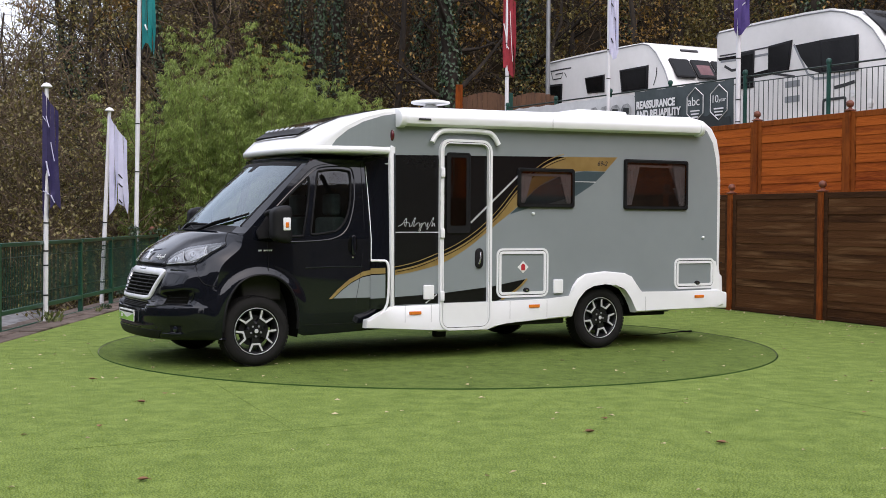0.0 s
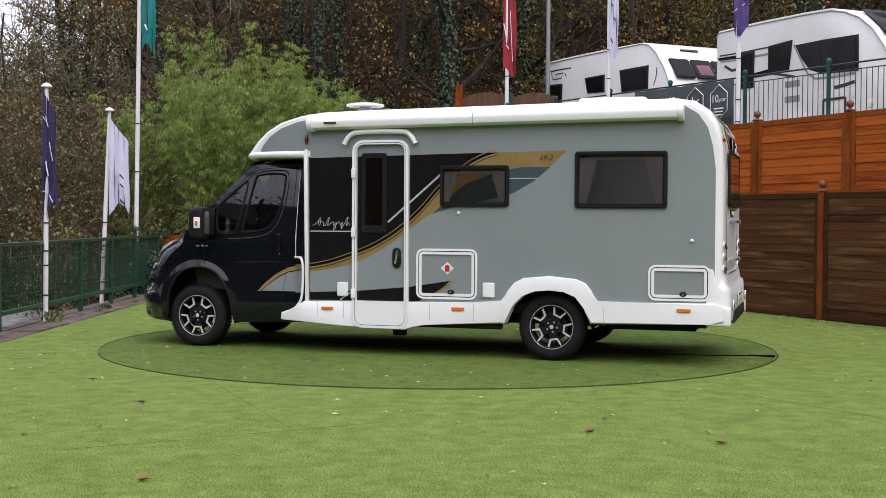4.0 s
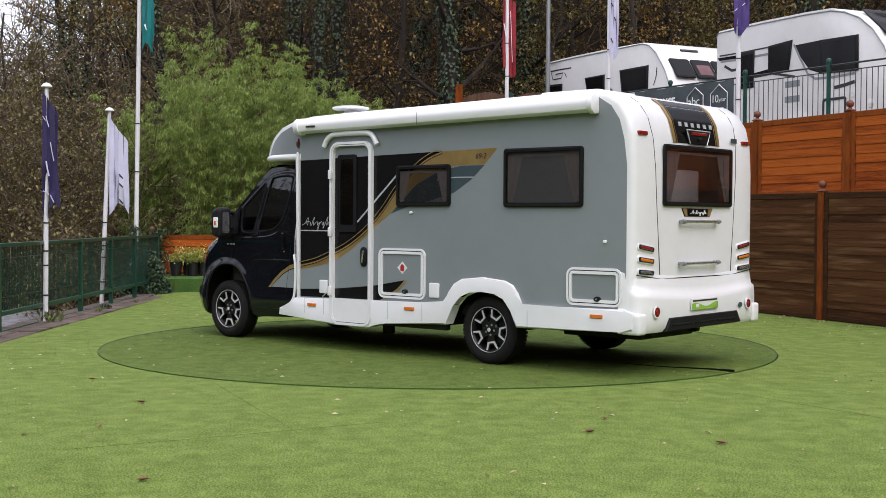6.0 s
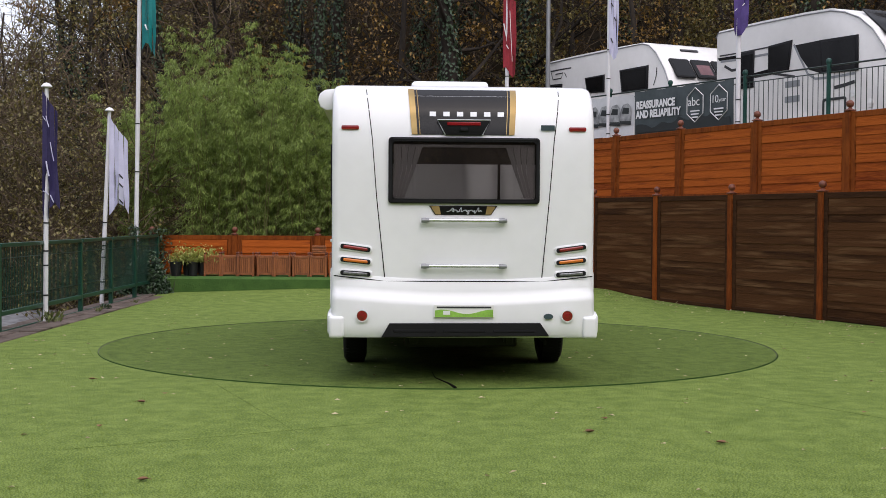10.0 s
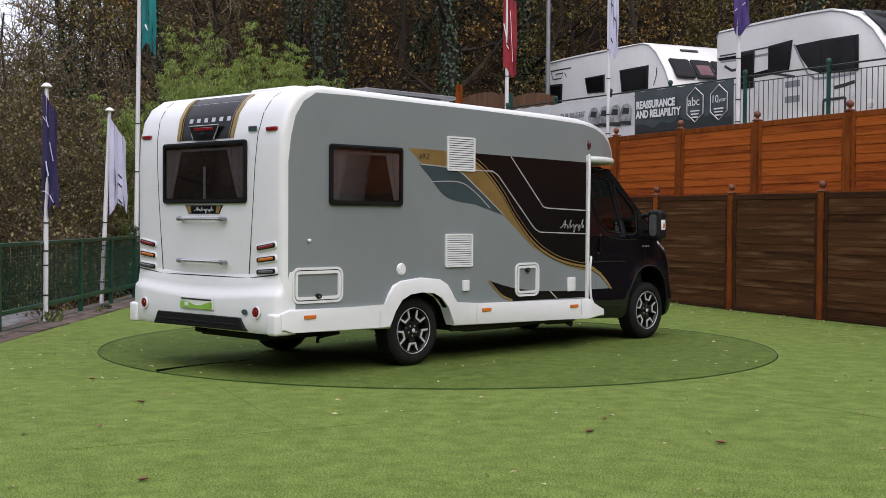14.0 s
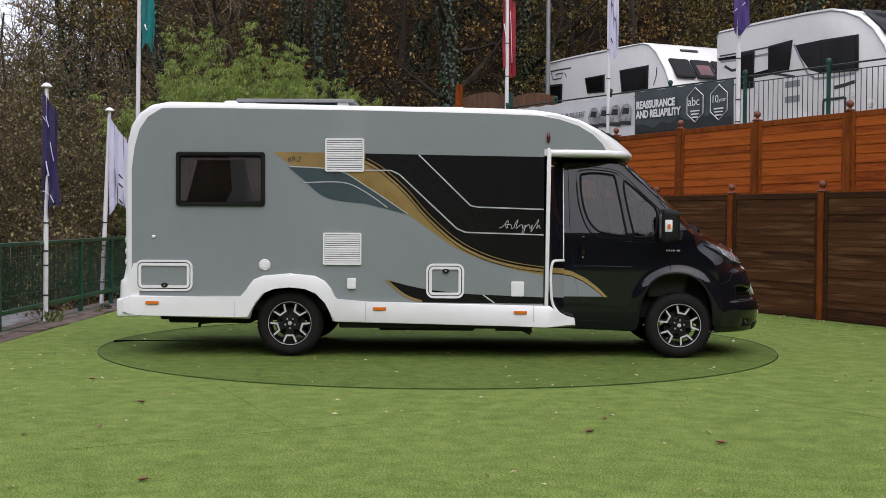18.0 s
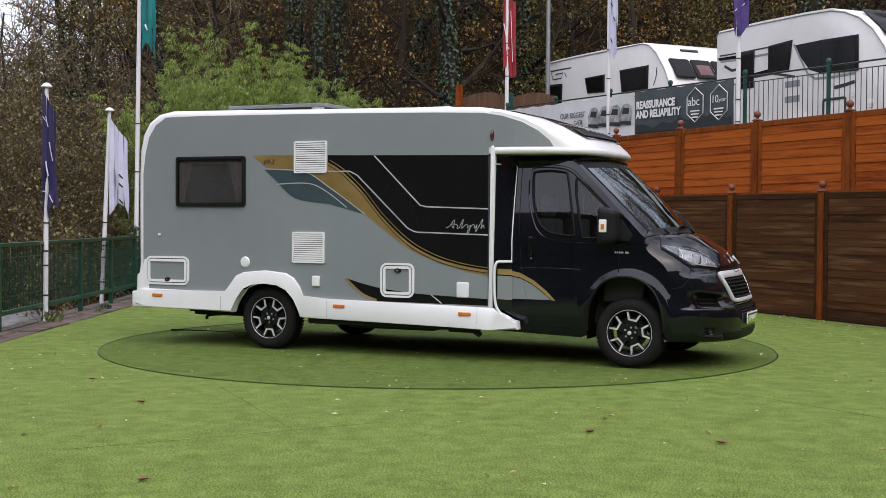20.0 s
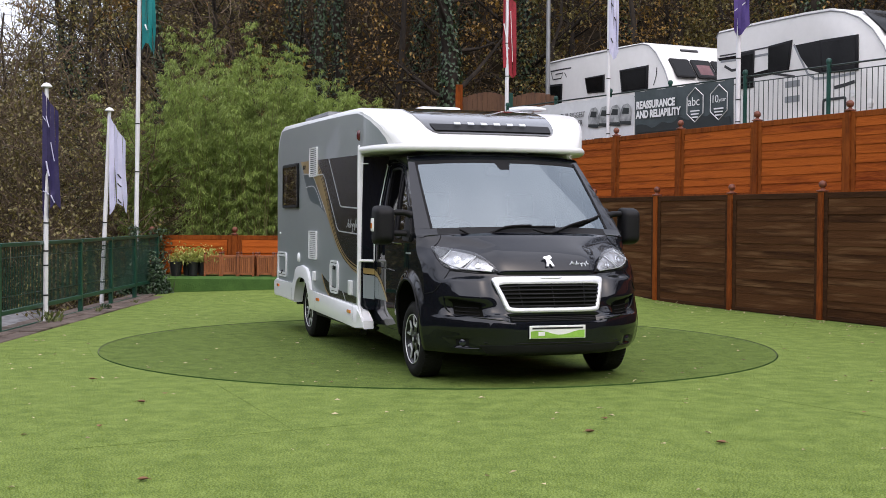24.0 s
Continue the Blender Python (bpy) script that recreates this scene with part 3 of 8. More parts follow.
def build_green_railing():
    r = thing("green_railing", "dark green steel railing of upright wires between posts", "railing")
    ys = [3.2, 5.2, 7.2, 9.2, 11.2, 13.15, 15.15, 16.95, 18.6, 20.3, 21.85, 23.6]
    bm = bmesh.new()
    box(bm, -0.03, 0.03, -0.04, 0.04, -0.35, 1.06, 0.006)
    post = part("post", bm, M_GREEN, r)
    post.location = (-5.37, ys[0], 0)
    for y in ys[1:]:
        piece("post", post.data, r, m=Matrix.Translation((-5.37, y, 0)))
    for a, b in zip(ys, ys[1:]):
        for name, z0, z1, w in (("top_rail", 1.035, 1.085, 0.035), ("bottom_rail", 0.20, 0.255, 0.03), ("kickboard", -0.32, 0.02, 0.012)):
            bm = bmesh.new()
            box(bm, -5.37 - w, -5.37 + w, a + 0.042, b - 0.042, z0, z1, 0.005)
            part(name, bm, M_GREEN, r)
        s = Soup()
        n = int((b - a) / 0.058)
        for i in range(1, n):
            y = a + (b - a) * i / n
            s.add(*tube_data([(-5.37, y, 0.25), (-5.37, y, 1.04)], 0.0055, 4))
        for z in (0.42, 0.9):
            s.add(*tube_data([(-5.362, a, z), (-5.362, b, z)], 0.005, 4))
        piece("mesh_panel", s.data("mesh_panel", M_MESH), r)
    return r


build_green_railing()


def build_kerb():
    rng = random.Random(4)
    path = thing("paving", "weathered concrete edging slabs beside the turf", "paving", kind="structure")
    y = 2.0
    while y < 22.9:
        ln = rng.uniform(1.1, 1.5)
        for x0, x1, z, nm in ((-5.62, -5.19, 0.012, "slab"), (-5.155, -4.92, 0.016, "kerbstone")):
            bm = bmesh.new()
            box(bm, x0, x1, y + 0.006, y + ln - 0.006, -0.2, z + rng.uniform(-0.008, 0.008), 0.008)
            part(nm, bm, M_KERB, path)
        y += ln
    bm = bmesh.new()
    box(bm, -5.62, -4.92, 2.0, 22.9, -0.3, -0.012)
    part("bedding", bm, M_EARTH, path)


build_kerb()


M_GRAVEL = surf("pale_gravel", (0.05, 0.05, 0.052), 0.9, second=(0.24, 0.24, 0.245), scale=5, fine=12, bump=1.0)
bm = bmesh.new()
box(bm, -11.5, -6.6, 19.0, 24.2, -0.75, -0.40, 0.05)
tagged(part("gravel", bm, M_GRAVEL), "pale grey gravel strip beyond the green railing", "gravel", kind="structure")


M_WEED = leafmat("weed_leaf", (0.03, 0.06, 0.012), (0.17, 0.20, 0.06))


def build_weeds():
    rng = random.Random(8)
    for x, y, n, size in ((-5.18, 16.6, 60, 0.17), (-5.05, 18.4, 26, 0.09), (-5.1, 19.0, 40, 0.10), (-5.0, 20.4, 20, 0.08), (-5.2, 14.4, 18, 0.07)):
        s = Soup()
        for _ in range(n):
            a = rng.uniform(0, 6.28)
            d = Vector((math.cos(a), math.sin(a), rng.uniform(0.5, 2.5)))
            s.leaf((rng.gauss(0, size * 0.35), rng.gauss(0, size * 0.5), rng.uniform(0, size * 0.5)), d, (0.2, 0.3, 0.9), size * rng.uniform(0.4, 0.9), size * 0.2)
        w = piece("weed", s.data("weed", M_IVY if size == 0.10 else M_WEED), m=Matrix.Translation((x, y, 0.005)))
        tagged(w, "small green weed growing from the concrete joint", "weed", group="weeds along the kerb")


build_weeds()


# ------------------------------------------------------------ flags
def flagpole(at, height, r, lean_x, lean_y, label, cap=0.07, base=0.0):
    f = thing("flagpole", label, "flagpole", at, "flagpoles")
    bm = bmesh.new()
    tube(bm, [(0, 0, base), (lean_x * 0.5, lean_y * 0.5, height / 2), (lean_x, lean_y, height)], [r * 1.05, r, r * 0.8], 12)
    part("pole", bm, M_POLE, f, smooth=60)
    bm = bmesh.new()
    lathe(bm, [(0.002, height + cap * 0.8), (cap * 0.55, height + cap * 0.6), (cap, height + cap * 0.12), (cap, height), (0.02, height - 0.01)], 14, at=(lean_x, lean_y, 0))
    part("cap", bm, M_POLE, f, "white domed cap", smooth=40)
    for z in (height * 0.42, height * 0.30, 0.75, 0.35):
        bm = bmesh.new()
        lathe(bm, [(r * 1.2, z), (r * 1.2, z + 0.02)], 12, at=(lean_x * z / height, lean_y * z / height, 0))
        part("clip", bm, M_INKD, f)
    return f


FLAGS = []


def flag(label, mat, at, width, drop, cut, strips, turn, marks, mark_mat, swing, seed, gather=0.5):
    """A limp flag hanging from its top corner, in upright strips that swing on one another."""
    f = thing("flag", label, "flag", at, "flags")
    f.rotation_euler = (0, 0, radians(turn))
    rng = random.Random(seed)
    parent = f
    w = width / strips
    zt0 = 0.0
    for i in range(strips):
        u0, u1 = i / strips, (i + 1) / strips
        top0, top1 = -cut * u0 ** 0.8, -cut * u1 ** 0.8
        bot0, bot1 = -drop * (1 + 0.07 * math.sin(u0 * 5 + seed)), -drop * (1 + 0.07 * math.sin(u1 * 5 + seed))
        bm = bmesh.new()
        g = []
        n = 16
        for k in (0, 1):
            col = []
            for j in range(n + 1):
                v = j / n
                z0 = top0 + (bot0 - top0) * v
                z1 = top1 + (bot1 - top1) * v
                y0 = 0.035 * math.sin(v * 6 + i * 1.9 + seed) * v
                y1 = 0.035 * math.sin(v * 6 + (i + 1) * 1.9 + seed) * v
                th = 0.004 * k
                ww = w * (0.86 + 0.14 * math.sin(min(1, v * 1.6) * 1.57))
                col.append((bm.verts.new((0, y0 + th, z0)), bm.verts.new((ww, y1 + th, z1))))
            g.append(col)
        for j in range(n):
            for k in (0, 1):
                c = g[k]
                bm.faces.new((c[j][0], c[j][1], c[j + 1][1], c[j + 1][0]))
            bm.faces.new((g[0][j][1], g[1][j][1], g[1][j + 1][1], g[0][j + 1][1]))
            bm.faces.new((g[0][j][0], g[1][j][0], g[1][j + 1][0], g[0][j + 1][0]))
        s = part("flag_fold", bm, mat, f, smooth=70)
        for (mu, z0, z1, a) in marks:
            if u0 <= mu < u1:
                bm = bmesh.new()
                tube(bm, [(w * 0.1, -0.012 + 0.035 * math.sin(4 + i) * 0.3, z0), (w * 0.45, -0.02, (z0 + z1) / 2), (w * 0.85, -0.012, z1)], a * 0.55, 4)
                part("printed_mark", bm, mark_mat, s)
        FLAGS.append((s, i, w, swing, seed))
    return f


M_PURPLE = surf("dark_purple_flag_cloth", (0.014, 0.010, 0.050), 0.7, second=(0.035, 0.026, 0.105), scale=3, fine=25, bump=0.2)
M_WHITEFLAG = surf("white_flag_cloth", (0.58, 0.58, 0.74), 0.75, var=0.1, scale=3, fine=25, bump=0.2)
M_TEAL = surf("teal_flag_cloth", (0.0, 0.17, 0.17), 0.7, var=0.3, scale=3, fine=25, bump=0.2)
M_RED = surf("red_flag_cloth", (0.26, 0.015, 0.025), 0.7, var=0.35, scale=3, fine=25, bump=0.2)
M_VIOLET = surf("violet_flag_cloth", (0.075, 0.045, 0.2), 0.7, var=0.25, scale=3, fine=25, bump=0.2)

flagpole((-5.32, 16.80, 0), 3.14, 0.032, 0.02, 0, "white flagpole clipped to the green railing", 0.075)
flagpole((-5.52, 20.3, 0), 3.12, 0.034, 0.13, 0, "leaning white flagpole behind the green railing", 0.075)
flagpole((-5.78, 23.6, 0), 7.5, 0.04, 0.10, 0, "tall white flagpole among ivy at the corner", 0.07)
flagpole((1.50, 30.0, 2.85), 6.5, 0.045, -0.01, 0, "white flagpole on the upper terrace", 0.06)
flagpole((3.44, 26.35, 2.85), 5.0, 0.036, 0.0, 0, "white flagpole by the banners", 0.06)
flagpole((5.36, 22.95, 2.85), 5.0, 0.042, -0.0, 0, "white flagpole beside the green railing post", 0.06)
M_LAMP = surf("grey_galvanised_steel", (0.28, 0.29, 0.30), 0.5, metal=0.6, var=0.15, scale=5, bump=0.1)
lampc = thing("lamp_column", "grey galvanised steel lamp column", "lamp column", (2.74, 33.2, 2.85))
lbm = bmesh.new()
tube(lbm, [(0, 0, 0), (0, 0, 4.0), (0, 0, 8.5)], [0.07, 0.055, 0.045], 10)
part("column", lbm, M_LAMP, lampc, smooth=60)

marksA = [(0.2, -0.35, -0.42, 0.010), (0.45, -0.35, -0.5, 0.012), (0.7, -0.7, -0.95, 0.012), (0.45, -0.95, -1.15, 0.02), (0.2, -1.35, -1.36, 0.014),
          (0.45, -1.36, -1.40, 0.014), (0.7, -1.40, -1.5, 0.014)]
flag("limp dark purple flag with a pale printed line", M_PURPLE, (-5.345, 16.76, 3.10), 0.24, 1.62, 0.30, 4, -4, marksA, M_WHITEFLAG, 5, 1)
flag("limp white flag with dark letters", M_WHITEFLAG, (-5.385, 20.26, 3.05), 0.33, 1.52, 0.42, 4, 2,
     [(0.7, -0.95, -1.02, 0.02), (0.7, -1.1, -1.16, 0.02), (0.7, -1.35, -1.42, 0.02)], M_INKD, 7, 2)
flag("limp teal flag high on the pole", M_TEAL, (-5.65, 23.55, 6.5), 0.28, 1.95, 0.5, 4, -2, [(0.4, -1.5, -1.6, 0.03)], M_INK, 6, 3)
flag("limp red and white flag", M_RED, (1.40, 29.95, 6.85), 0.34, 1.95, 0.3, 4, 8, [(0.7, -0.5, -1.7, 0.014), (0.2, -0.8, -1.1, 0.03), (0.45, -1.3, -1.4, 0.02)], M_INK, 14, 4)
flag("limp white flag with dark letters", M_WHITEFLAG, (3.43, 26.3, 6.35), 0.22, 1.5, 0.2, 4, -6,
     [(0.45, -0.42, -0.5, 0.02), (0.7, -0.72, -0.8, 0.02), (0.45, -1.15, -1.25, 0.02)], M_INKD, 9, 5)
flag("limp violet flag with a pale line", M_VIOLET, (5.24, 22.85, 6.3), 0.30, 1.45, 0.2, 4, 4, [(0.2, -1.1, -1.05, 0.012), (0.7, -1.0, -0.95, 0.012)], M_INK, 10, 6)


# ------------------------------------------------------------ bank, back fence, planters
def build_bank():
    bm = bmesh.new()
    prism(bm, [(23.2, -0.3), (23.22, 0.27), (23.27, 0.31), (24.6, 0.31), (24.6, -0.3)], "x", -5.3, 2.6)
    ob = part("turf_bank", bm, M_BANK)
    tagged(ob, "raised bank faced with dark green artificial turf", "bank", kind="structure")


build_bank()
timber_fence("low orange-stained boarded fence behind the planters", Matrix.Translation((-5.62, 24.25, 0)), 0, 5, 1.60, 0.28, 1.07, 5,
             M_ORANGE, M_POST, M_POST, -1, cap_over=0.05)

M_BOXWOOD = surf("oiled_hardwood", (0.10, 0.028, 0.009), 0.5, second=(0.30, 0.10, 0.03), scale=3, fine=16, bump=0.3, stretch=(4, 4, 0.8), spread=0.25)


def build_planters():
    b = thing("planter_box", "slatted red-brown hardwood planter box with knob corners", "planter", (-4.33, 23.72, 0.31), "planter boxes on the bank")
    for sx in (-0.14, 0.14):
        for sy in (-0.14, 0.14):
            bm = bmesh.new()
            box(bm, sx - 0.02, sx + 0.02, sy - 0.02, sy + 0.02, 0, 0.40, 0.004)
            leg = part("corner_post", bm, M_BOXWOOD, b)
            bm = bmesh.new()
            ball(bm, sx, sy, 0.415, 0.02)
            part("knob", bm, M_BALL, leg, smooth=50)
    for side in range(4):
        rot = pose(0, 0, 0, 0, 0, 90 * side)
        for z0, z1 in ((0.03, 0.07), (0.345, 0.385)):
            bm = bmesh.new()
            box(bm, -0.12, 0.12, -0.15, -0.125, z0, z1, 0.003)
            part("rail", bm, M_BOXWOOD, b, m=rot)
        for i in range(6):
            bm = bmesh.new()
            box(bm, -0.118 + i * 0.04, -0.082 + i * 0.04, -0.143, -0.130, 0.07, 0.345, 0.003)
            part("slat", bm, M_BOXWOOD, b, m=rot)
    bm = bmesh.new()
    box(bm, -0.125, 0.125, -0.125, 0.125, 0.05, 0.33)
    part("soil", bm, M_EARTH, b)
    for x, rz in ((-4.02, 3), (-3.69, -3), (-3.34, 2), (-3.01, -2), (-2.67, 1), (-2.34, 0), (-1.98, 2), (-1.64, -2)):
        copy_thing(b, pose(x, 23.70 + 0.01 * rz, 0.31, 0, 0, rz))
    pile = thing("tray_stack", "stack of dark plastic trays on a planter box", "trays", (-2.34, 23.70, 0.735), kind="")
    for i in range(5):
        bm = bmesh.new()
        box(bm, -0.13, 0.13, -0.1, 0.1, i * 0.032, i * 0.032 + 0.026, 0.006)
        part("tray", bm, M_BOXWOOD, pile, m=pose(0.004 * (i % 2), 0, 0, 0, 0, 3 * (i % 3)))


build_planters()
M_POT = surf("black_plastic_pot", (0.012, 0.012, 0.013), 0.45, var=0.2, scale=10, bump=0.05)


def build_pots():
    rng = random.Random(12)
    for i, (x, y, r) in enumerate(((-5.02, 23.62, 0.115), (-4.83, 23.78, 0.10), (-4.70, 23.62, 0.10), (-4.55, 23.75, 0.10))):
        p = thing("potted_shrub", "black plastic pot with a yellow-green variegated shrub", "potted plant", (x, y, 0.31), "potted shrubs on the bank")
        bm = bmesh.new()
        lathe(bm, [(r * 0.78, 0), (r, 0.24), (r * 1.06, 0.24), (r * 1.06, 0.27), (r * 0.95, 0.27), (r * 0.9, 0.22), (0.01, 0.22)], 18)
        part("pot", bm, M_POT, p, smooth=40)
        s = Soup()
        w = 0.05 if i == 0 else 0.19
        for _ in range(60 if i == 0 else 420):
            c = Vector((rng.gauss(0.0, w), rng.gauss(0, 0.10), 0.25 + abs(rng.gauss(0.06, 0.10))))
            s.leaf(c, rvec(rng) + Vector((0, 0, 0.3)), (0.1, 0.2, 1), rng.uniform(0.05, 0.09), 0.03)
        piece("foliage", s.data("foliage", M_SHRUB), p)
        s = Soup()
        for _ in range(9):
            s.add(*tube_data([(rng.gauss(0, 0.03), rng.gauss(0, 0.03), 0.21), (rng.gauss(0, w * 0.7), rng.gauss(0, 0.06), 0.42)], [0.005, 0.003], 4))
        piece("stems", s.data("stems", M_CULM), p)


build_pots()


def build_ivy():
    rng = random.Random(21)
    s, st = Soup(), Soup()
    for _ in range(2600):
        k = rng.random()
        if k < 0.72:      # mound at the corner
            a, r = rng.uniform(0, 6.28), rng.random() ** 0.5
            p = Vector((-5.45 + 0.48 * r * math.cos(a), 23.0 + 0.35 * r * math.sin(a), 0))
            p.z = rng.random() ** 0.7 * (0.80 * (1 - r ** 2) + 0.08)
        elif k < 0.86:    # up the tall pole
            p = Vector((-5.78 + rng.gauss(0, 0.05), 23.55 + rng.gauss(0, 0.05), rng.uniform(0, 1.25)))
        else:             # over the fence end
            p = Vector((-5.46 + rng.gauss(0, 0.10), 24.15 + rng.gauss(0, 0.04), rng.uniform(0.3, 1.2)))
        s.leaf(p, rvec(rng) + Vector((0, -0.6, -0.3)), (0, -0.4, 1), rng.uniform(0.04, 0.085), rng.uniform(0.035, 0.07))
    ivy = thing("ivy", "dark green ivy climbing the pole and fence corner", "ivy", kind="stuff")
    piece("foliage", s.data("foliage", M_IVY), ivy)
    for _ in range(26):
        x = rng.gauss(-5.5, 0.2)
        st.add(*tube_data([(x, 23.1, 0), (x + rng.gauss(0, 0.1), 23.3, 0.4), (x + rng.gauss(0, 0.2), 23.6, 0.8)], [0.008, 0.006, 0.003], 4))
    piece("stems", st.data("stems", M_BARK), ivy)


build_ivy()


# ------------------------------------------------------------ bamboo
def build_bamboo(n, x, y, top, spread, seed, leaves):
    rng = random.Random(seed)
    s, canes = Soup(), []
    for k in range(n):
        a = rng.uniform(0, 6.28)
        r = spread * rng.random() ** 0.6
        bx, by = 0.35 * r * math.cos(a), 0.35 * r * math.sin(a)
        h = top * rng.uniform(0.62, 1.0)
        lx, ly = r * math.cos(a) * 0.9, r * math.sin(a) * 0.9 - 0.15
        path = []
        for i in range(9):
            t = i / 8
            droop = max(0, t - 0.7) ** 2 * 2.2
            path.append(Vector((bx + lx * t ** 1.7, by + ly * t ** 1.7, h * (t - droop * 0.32))))
        canes.append(tube_data(path, [0.014 * (1 - 0.85 * i / 8) for i in range(9)], 5))
        for _ in range(leaves):      # short side branches, each with a fan of hanging leaves
            t = 0.16 + 0.84 * rng.random() ** 0.72
            i = min(7, int(t * 8))
            p = path[i].lerp(path[i + 1], t * 8 - i)
            a2 = rng.uniform(0, 6.28)
            reach = rng.uniform(0.12, 0.42) * (1.25 - 0.85 * t)
            q = p + Vector((math.cos(a2) * reach, math.sin(a2) * reach - 0.04, reach * rng.uniform(-0.1, 0.5)))
            away = Vector((math.cos(a2), math.sin(a2), 0))
            s.add(*tube_data([p, q], [0.003, 0.0015], 3))
            for k2 in range(rng.randint(11, 17)):
                base = p.lerp(q, rng.uniform(0.45, 1.05))
                d = away * rng.uniform(0.2, 1.0) + rvec(rng, 0.4) * 0.8 + Vector((0, -0.12, -rng.uniform(0.15, 1.1)))
                s.leaf(base + rvec(rng) * 0.035, d, (rng.gauss(0, 0.4), rng.gauss(0, 0.4), 1), rng.uniform(0.07, 0.15), rng.uniform(0.011, 0.020))
    b = thing("bamboo", "tall arching bamboo clump with fresh green leaves", "bamboo", (x, y, 0.2), "bamboo behind the back fence")
    for vs, fs in canes:
        piece("cane", mesh_of("cane", vs, fs, M_CULM), b)
    piece("foliage", s.data("foliage", M_BAMBOO), b)


for k, (bx, by, bt, sp) in enumerate(((-6.1, 26.0, 3.6, 0.9), (-5.0, 26.7, 5.2, 0.85), (-4.75, 25.6, 4.2, 1.0), (-4.05, 27.0, 4.9, 0.8), (-3.8, 25.6, 4.1, 1.0),
                                      (-3.4, 27.0, 4.75, 0.8), (-2.9, 25.8, 4.0, 1.0), (-2.35, 27.0, 4.15, 0.8), (-1.95, 25.8, 3.75, 0.9), (-1.3, 26.4, 3.45, 0.8),
                                      (-0.5, 26.2, 3.0, 0.9), (0.4, 26.2, 2.8, 0.9))):
    build_bamboo(25, bx, by, bt * 1.11, sp, 100 + k, 37)


# ------------------------------------------------------------ the wood on the bank
def grow(rng, wood, tips, p, d, length, r, depth, sides):
    """One limb with its side limbs."""
    n = 5 if depth else 4
    path, radii = [p.copy()], [r]
    q, e = p.copy(), d.normalized()
    for i in range(n):
        e = (e + rvec(rng) * (0.10 if depth > 1 else 0.22) + Vector((0, 0, 0.05))).normalized()
        q = q + e * length / n
        path.append(q.copy())
        radii.append(max(0.004, r * (1 - 0.8 * (i + 1) / n)))
        if depth == 0:
            tips.append(q.copy())
    wood.add(*tube_data(path, radii, sides))
    if depth:
        for _ in range(4 if depth > 1 else 3):
            t = rng.uniform(0.3, 0.98)
            i = min(n - 1, int(t * n))
            b = path[i].lerp(path[i + 1], t * n - i)
            grow(rng, wood, tips, b, e + rvec(rng) * 1.0, length * rng.uniform(0.4, 0.65), radii[i] * 0.5, depth - 1, max(3, sides - 2))


def make_tree(seed, height, r, leaf, leaves, ivy):
    rng = random.Random(seed)
    wood, tips, lf, iv = Soup(), [], Soup(), Soup()
    path, radii = [], []
    lean = Vector((rng.gauss(0, 0.05), rng.gauss(0, 0.05), 0))
    for i in range(11):
        t = i / 10
        path.append(Vector((lean.x * height * t + rng.gauss(0, 0.06) * (i > 0), lean.y * height * t + rng.gauss(0, 0.06) * (i > 0), height * t - 0.4)))
        radii.append(r * (1.25 if i == 0 else 1) * (1 - 0.75 * t))
    wood.add(*tube_data(path, radii, 9))
    for _ in range(15):
        t = rng.uniform(0.12, 0.97)
        i = min(9, int(t * 10))
        b = path[i].lerp(path[i + 1], t * 10 - i)
        a = rng.uniform(0, 6.28)
        grow(rng, wood, tips, b, Vector((math.cos(a), math.sin(a), rng.uniform(0.1, 0.9))), height * rng.uniform(0.14, 0.30) * (1.1 - 0.5 * t), radii[i] * 0.38, 2, 5)
    for _ in range(leaves):
        p = rng.choice(tips) + rvec(rng) * 0.3
        lf.leaf(p, rvec(rng) + Vector((0, 0, -0.3)), (0, 0, 1), rng.uniform(0.09, 0.16), rng.uniform(0.07, 0.11))
    for _ in range(ivy):
        t = rng.random() ** 1.3 * 0.8
        i = min(9, int(t * 10))
        b = path[i].lerp(path[i + 1], t * 10 - i)
        a = rng.uniform(0, 6.28)
        rr = radii[i] + abs(rng.gauss(0.03, 0.06))
        o = Vector((math.cos(a), math.sin(a), 0))
        iv.leaf(b + o * rr, o * 0.5 + Vector((0, 0, -1)) + rvec(rng) * 0.5, o, rng.uniform(0.07, 0.12), rng.uniform(0.06, 0.10))
    label = "bare woodland tree with dark ivy round its trunk" if ivy else "slender woodland tree with sparse yellow-brown leaves"
    tr = thing("tree", label, "tree", (0, 0, 0), "trees on the wooded bank")
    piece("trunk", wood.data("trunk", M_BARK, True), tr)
    piece("crown", lf.data("crown", leaf), tr)
    if ivy:
        piece("ivy", iv.data("ivy", M_IVY), tr, "dark green ivy")
    return tr


PROTOS = [make_tree(31, 11, 0.24, M_AUTUMN, 700, 2200), make_tree(32, 12, 0.17, M_AUTUMN, 1500, 0), make_tree(33, 10, 0.22, M_OLIVE, 900, 1800),
          make_tree(34, 12, 0.13, M_AUTUMN, 1900, 0), make_tree(35, 11, 0.27, M_AUTUMN, 500, 2400), make_tree(36, 9, 0.12, M_OLIVE, 1900, 0)]


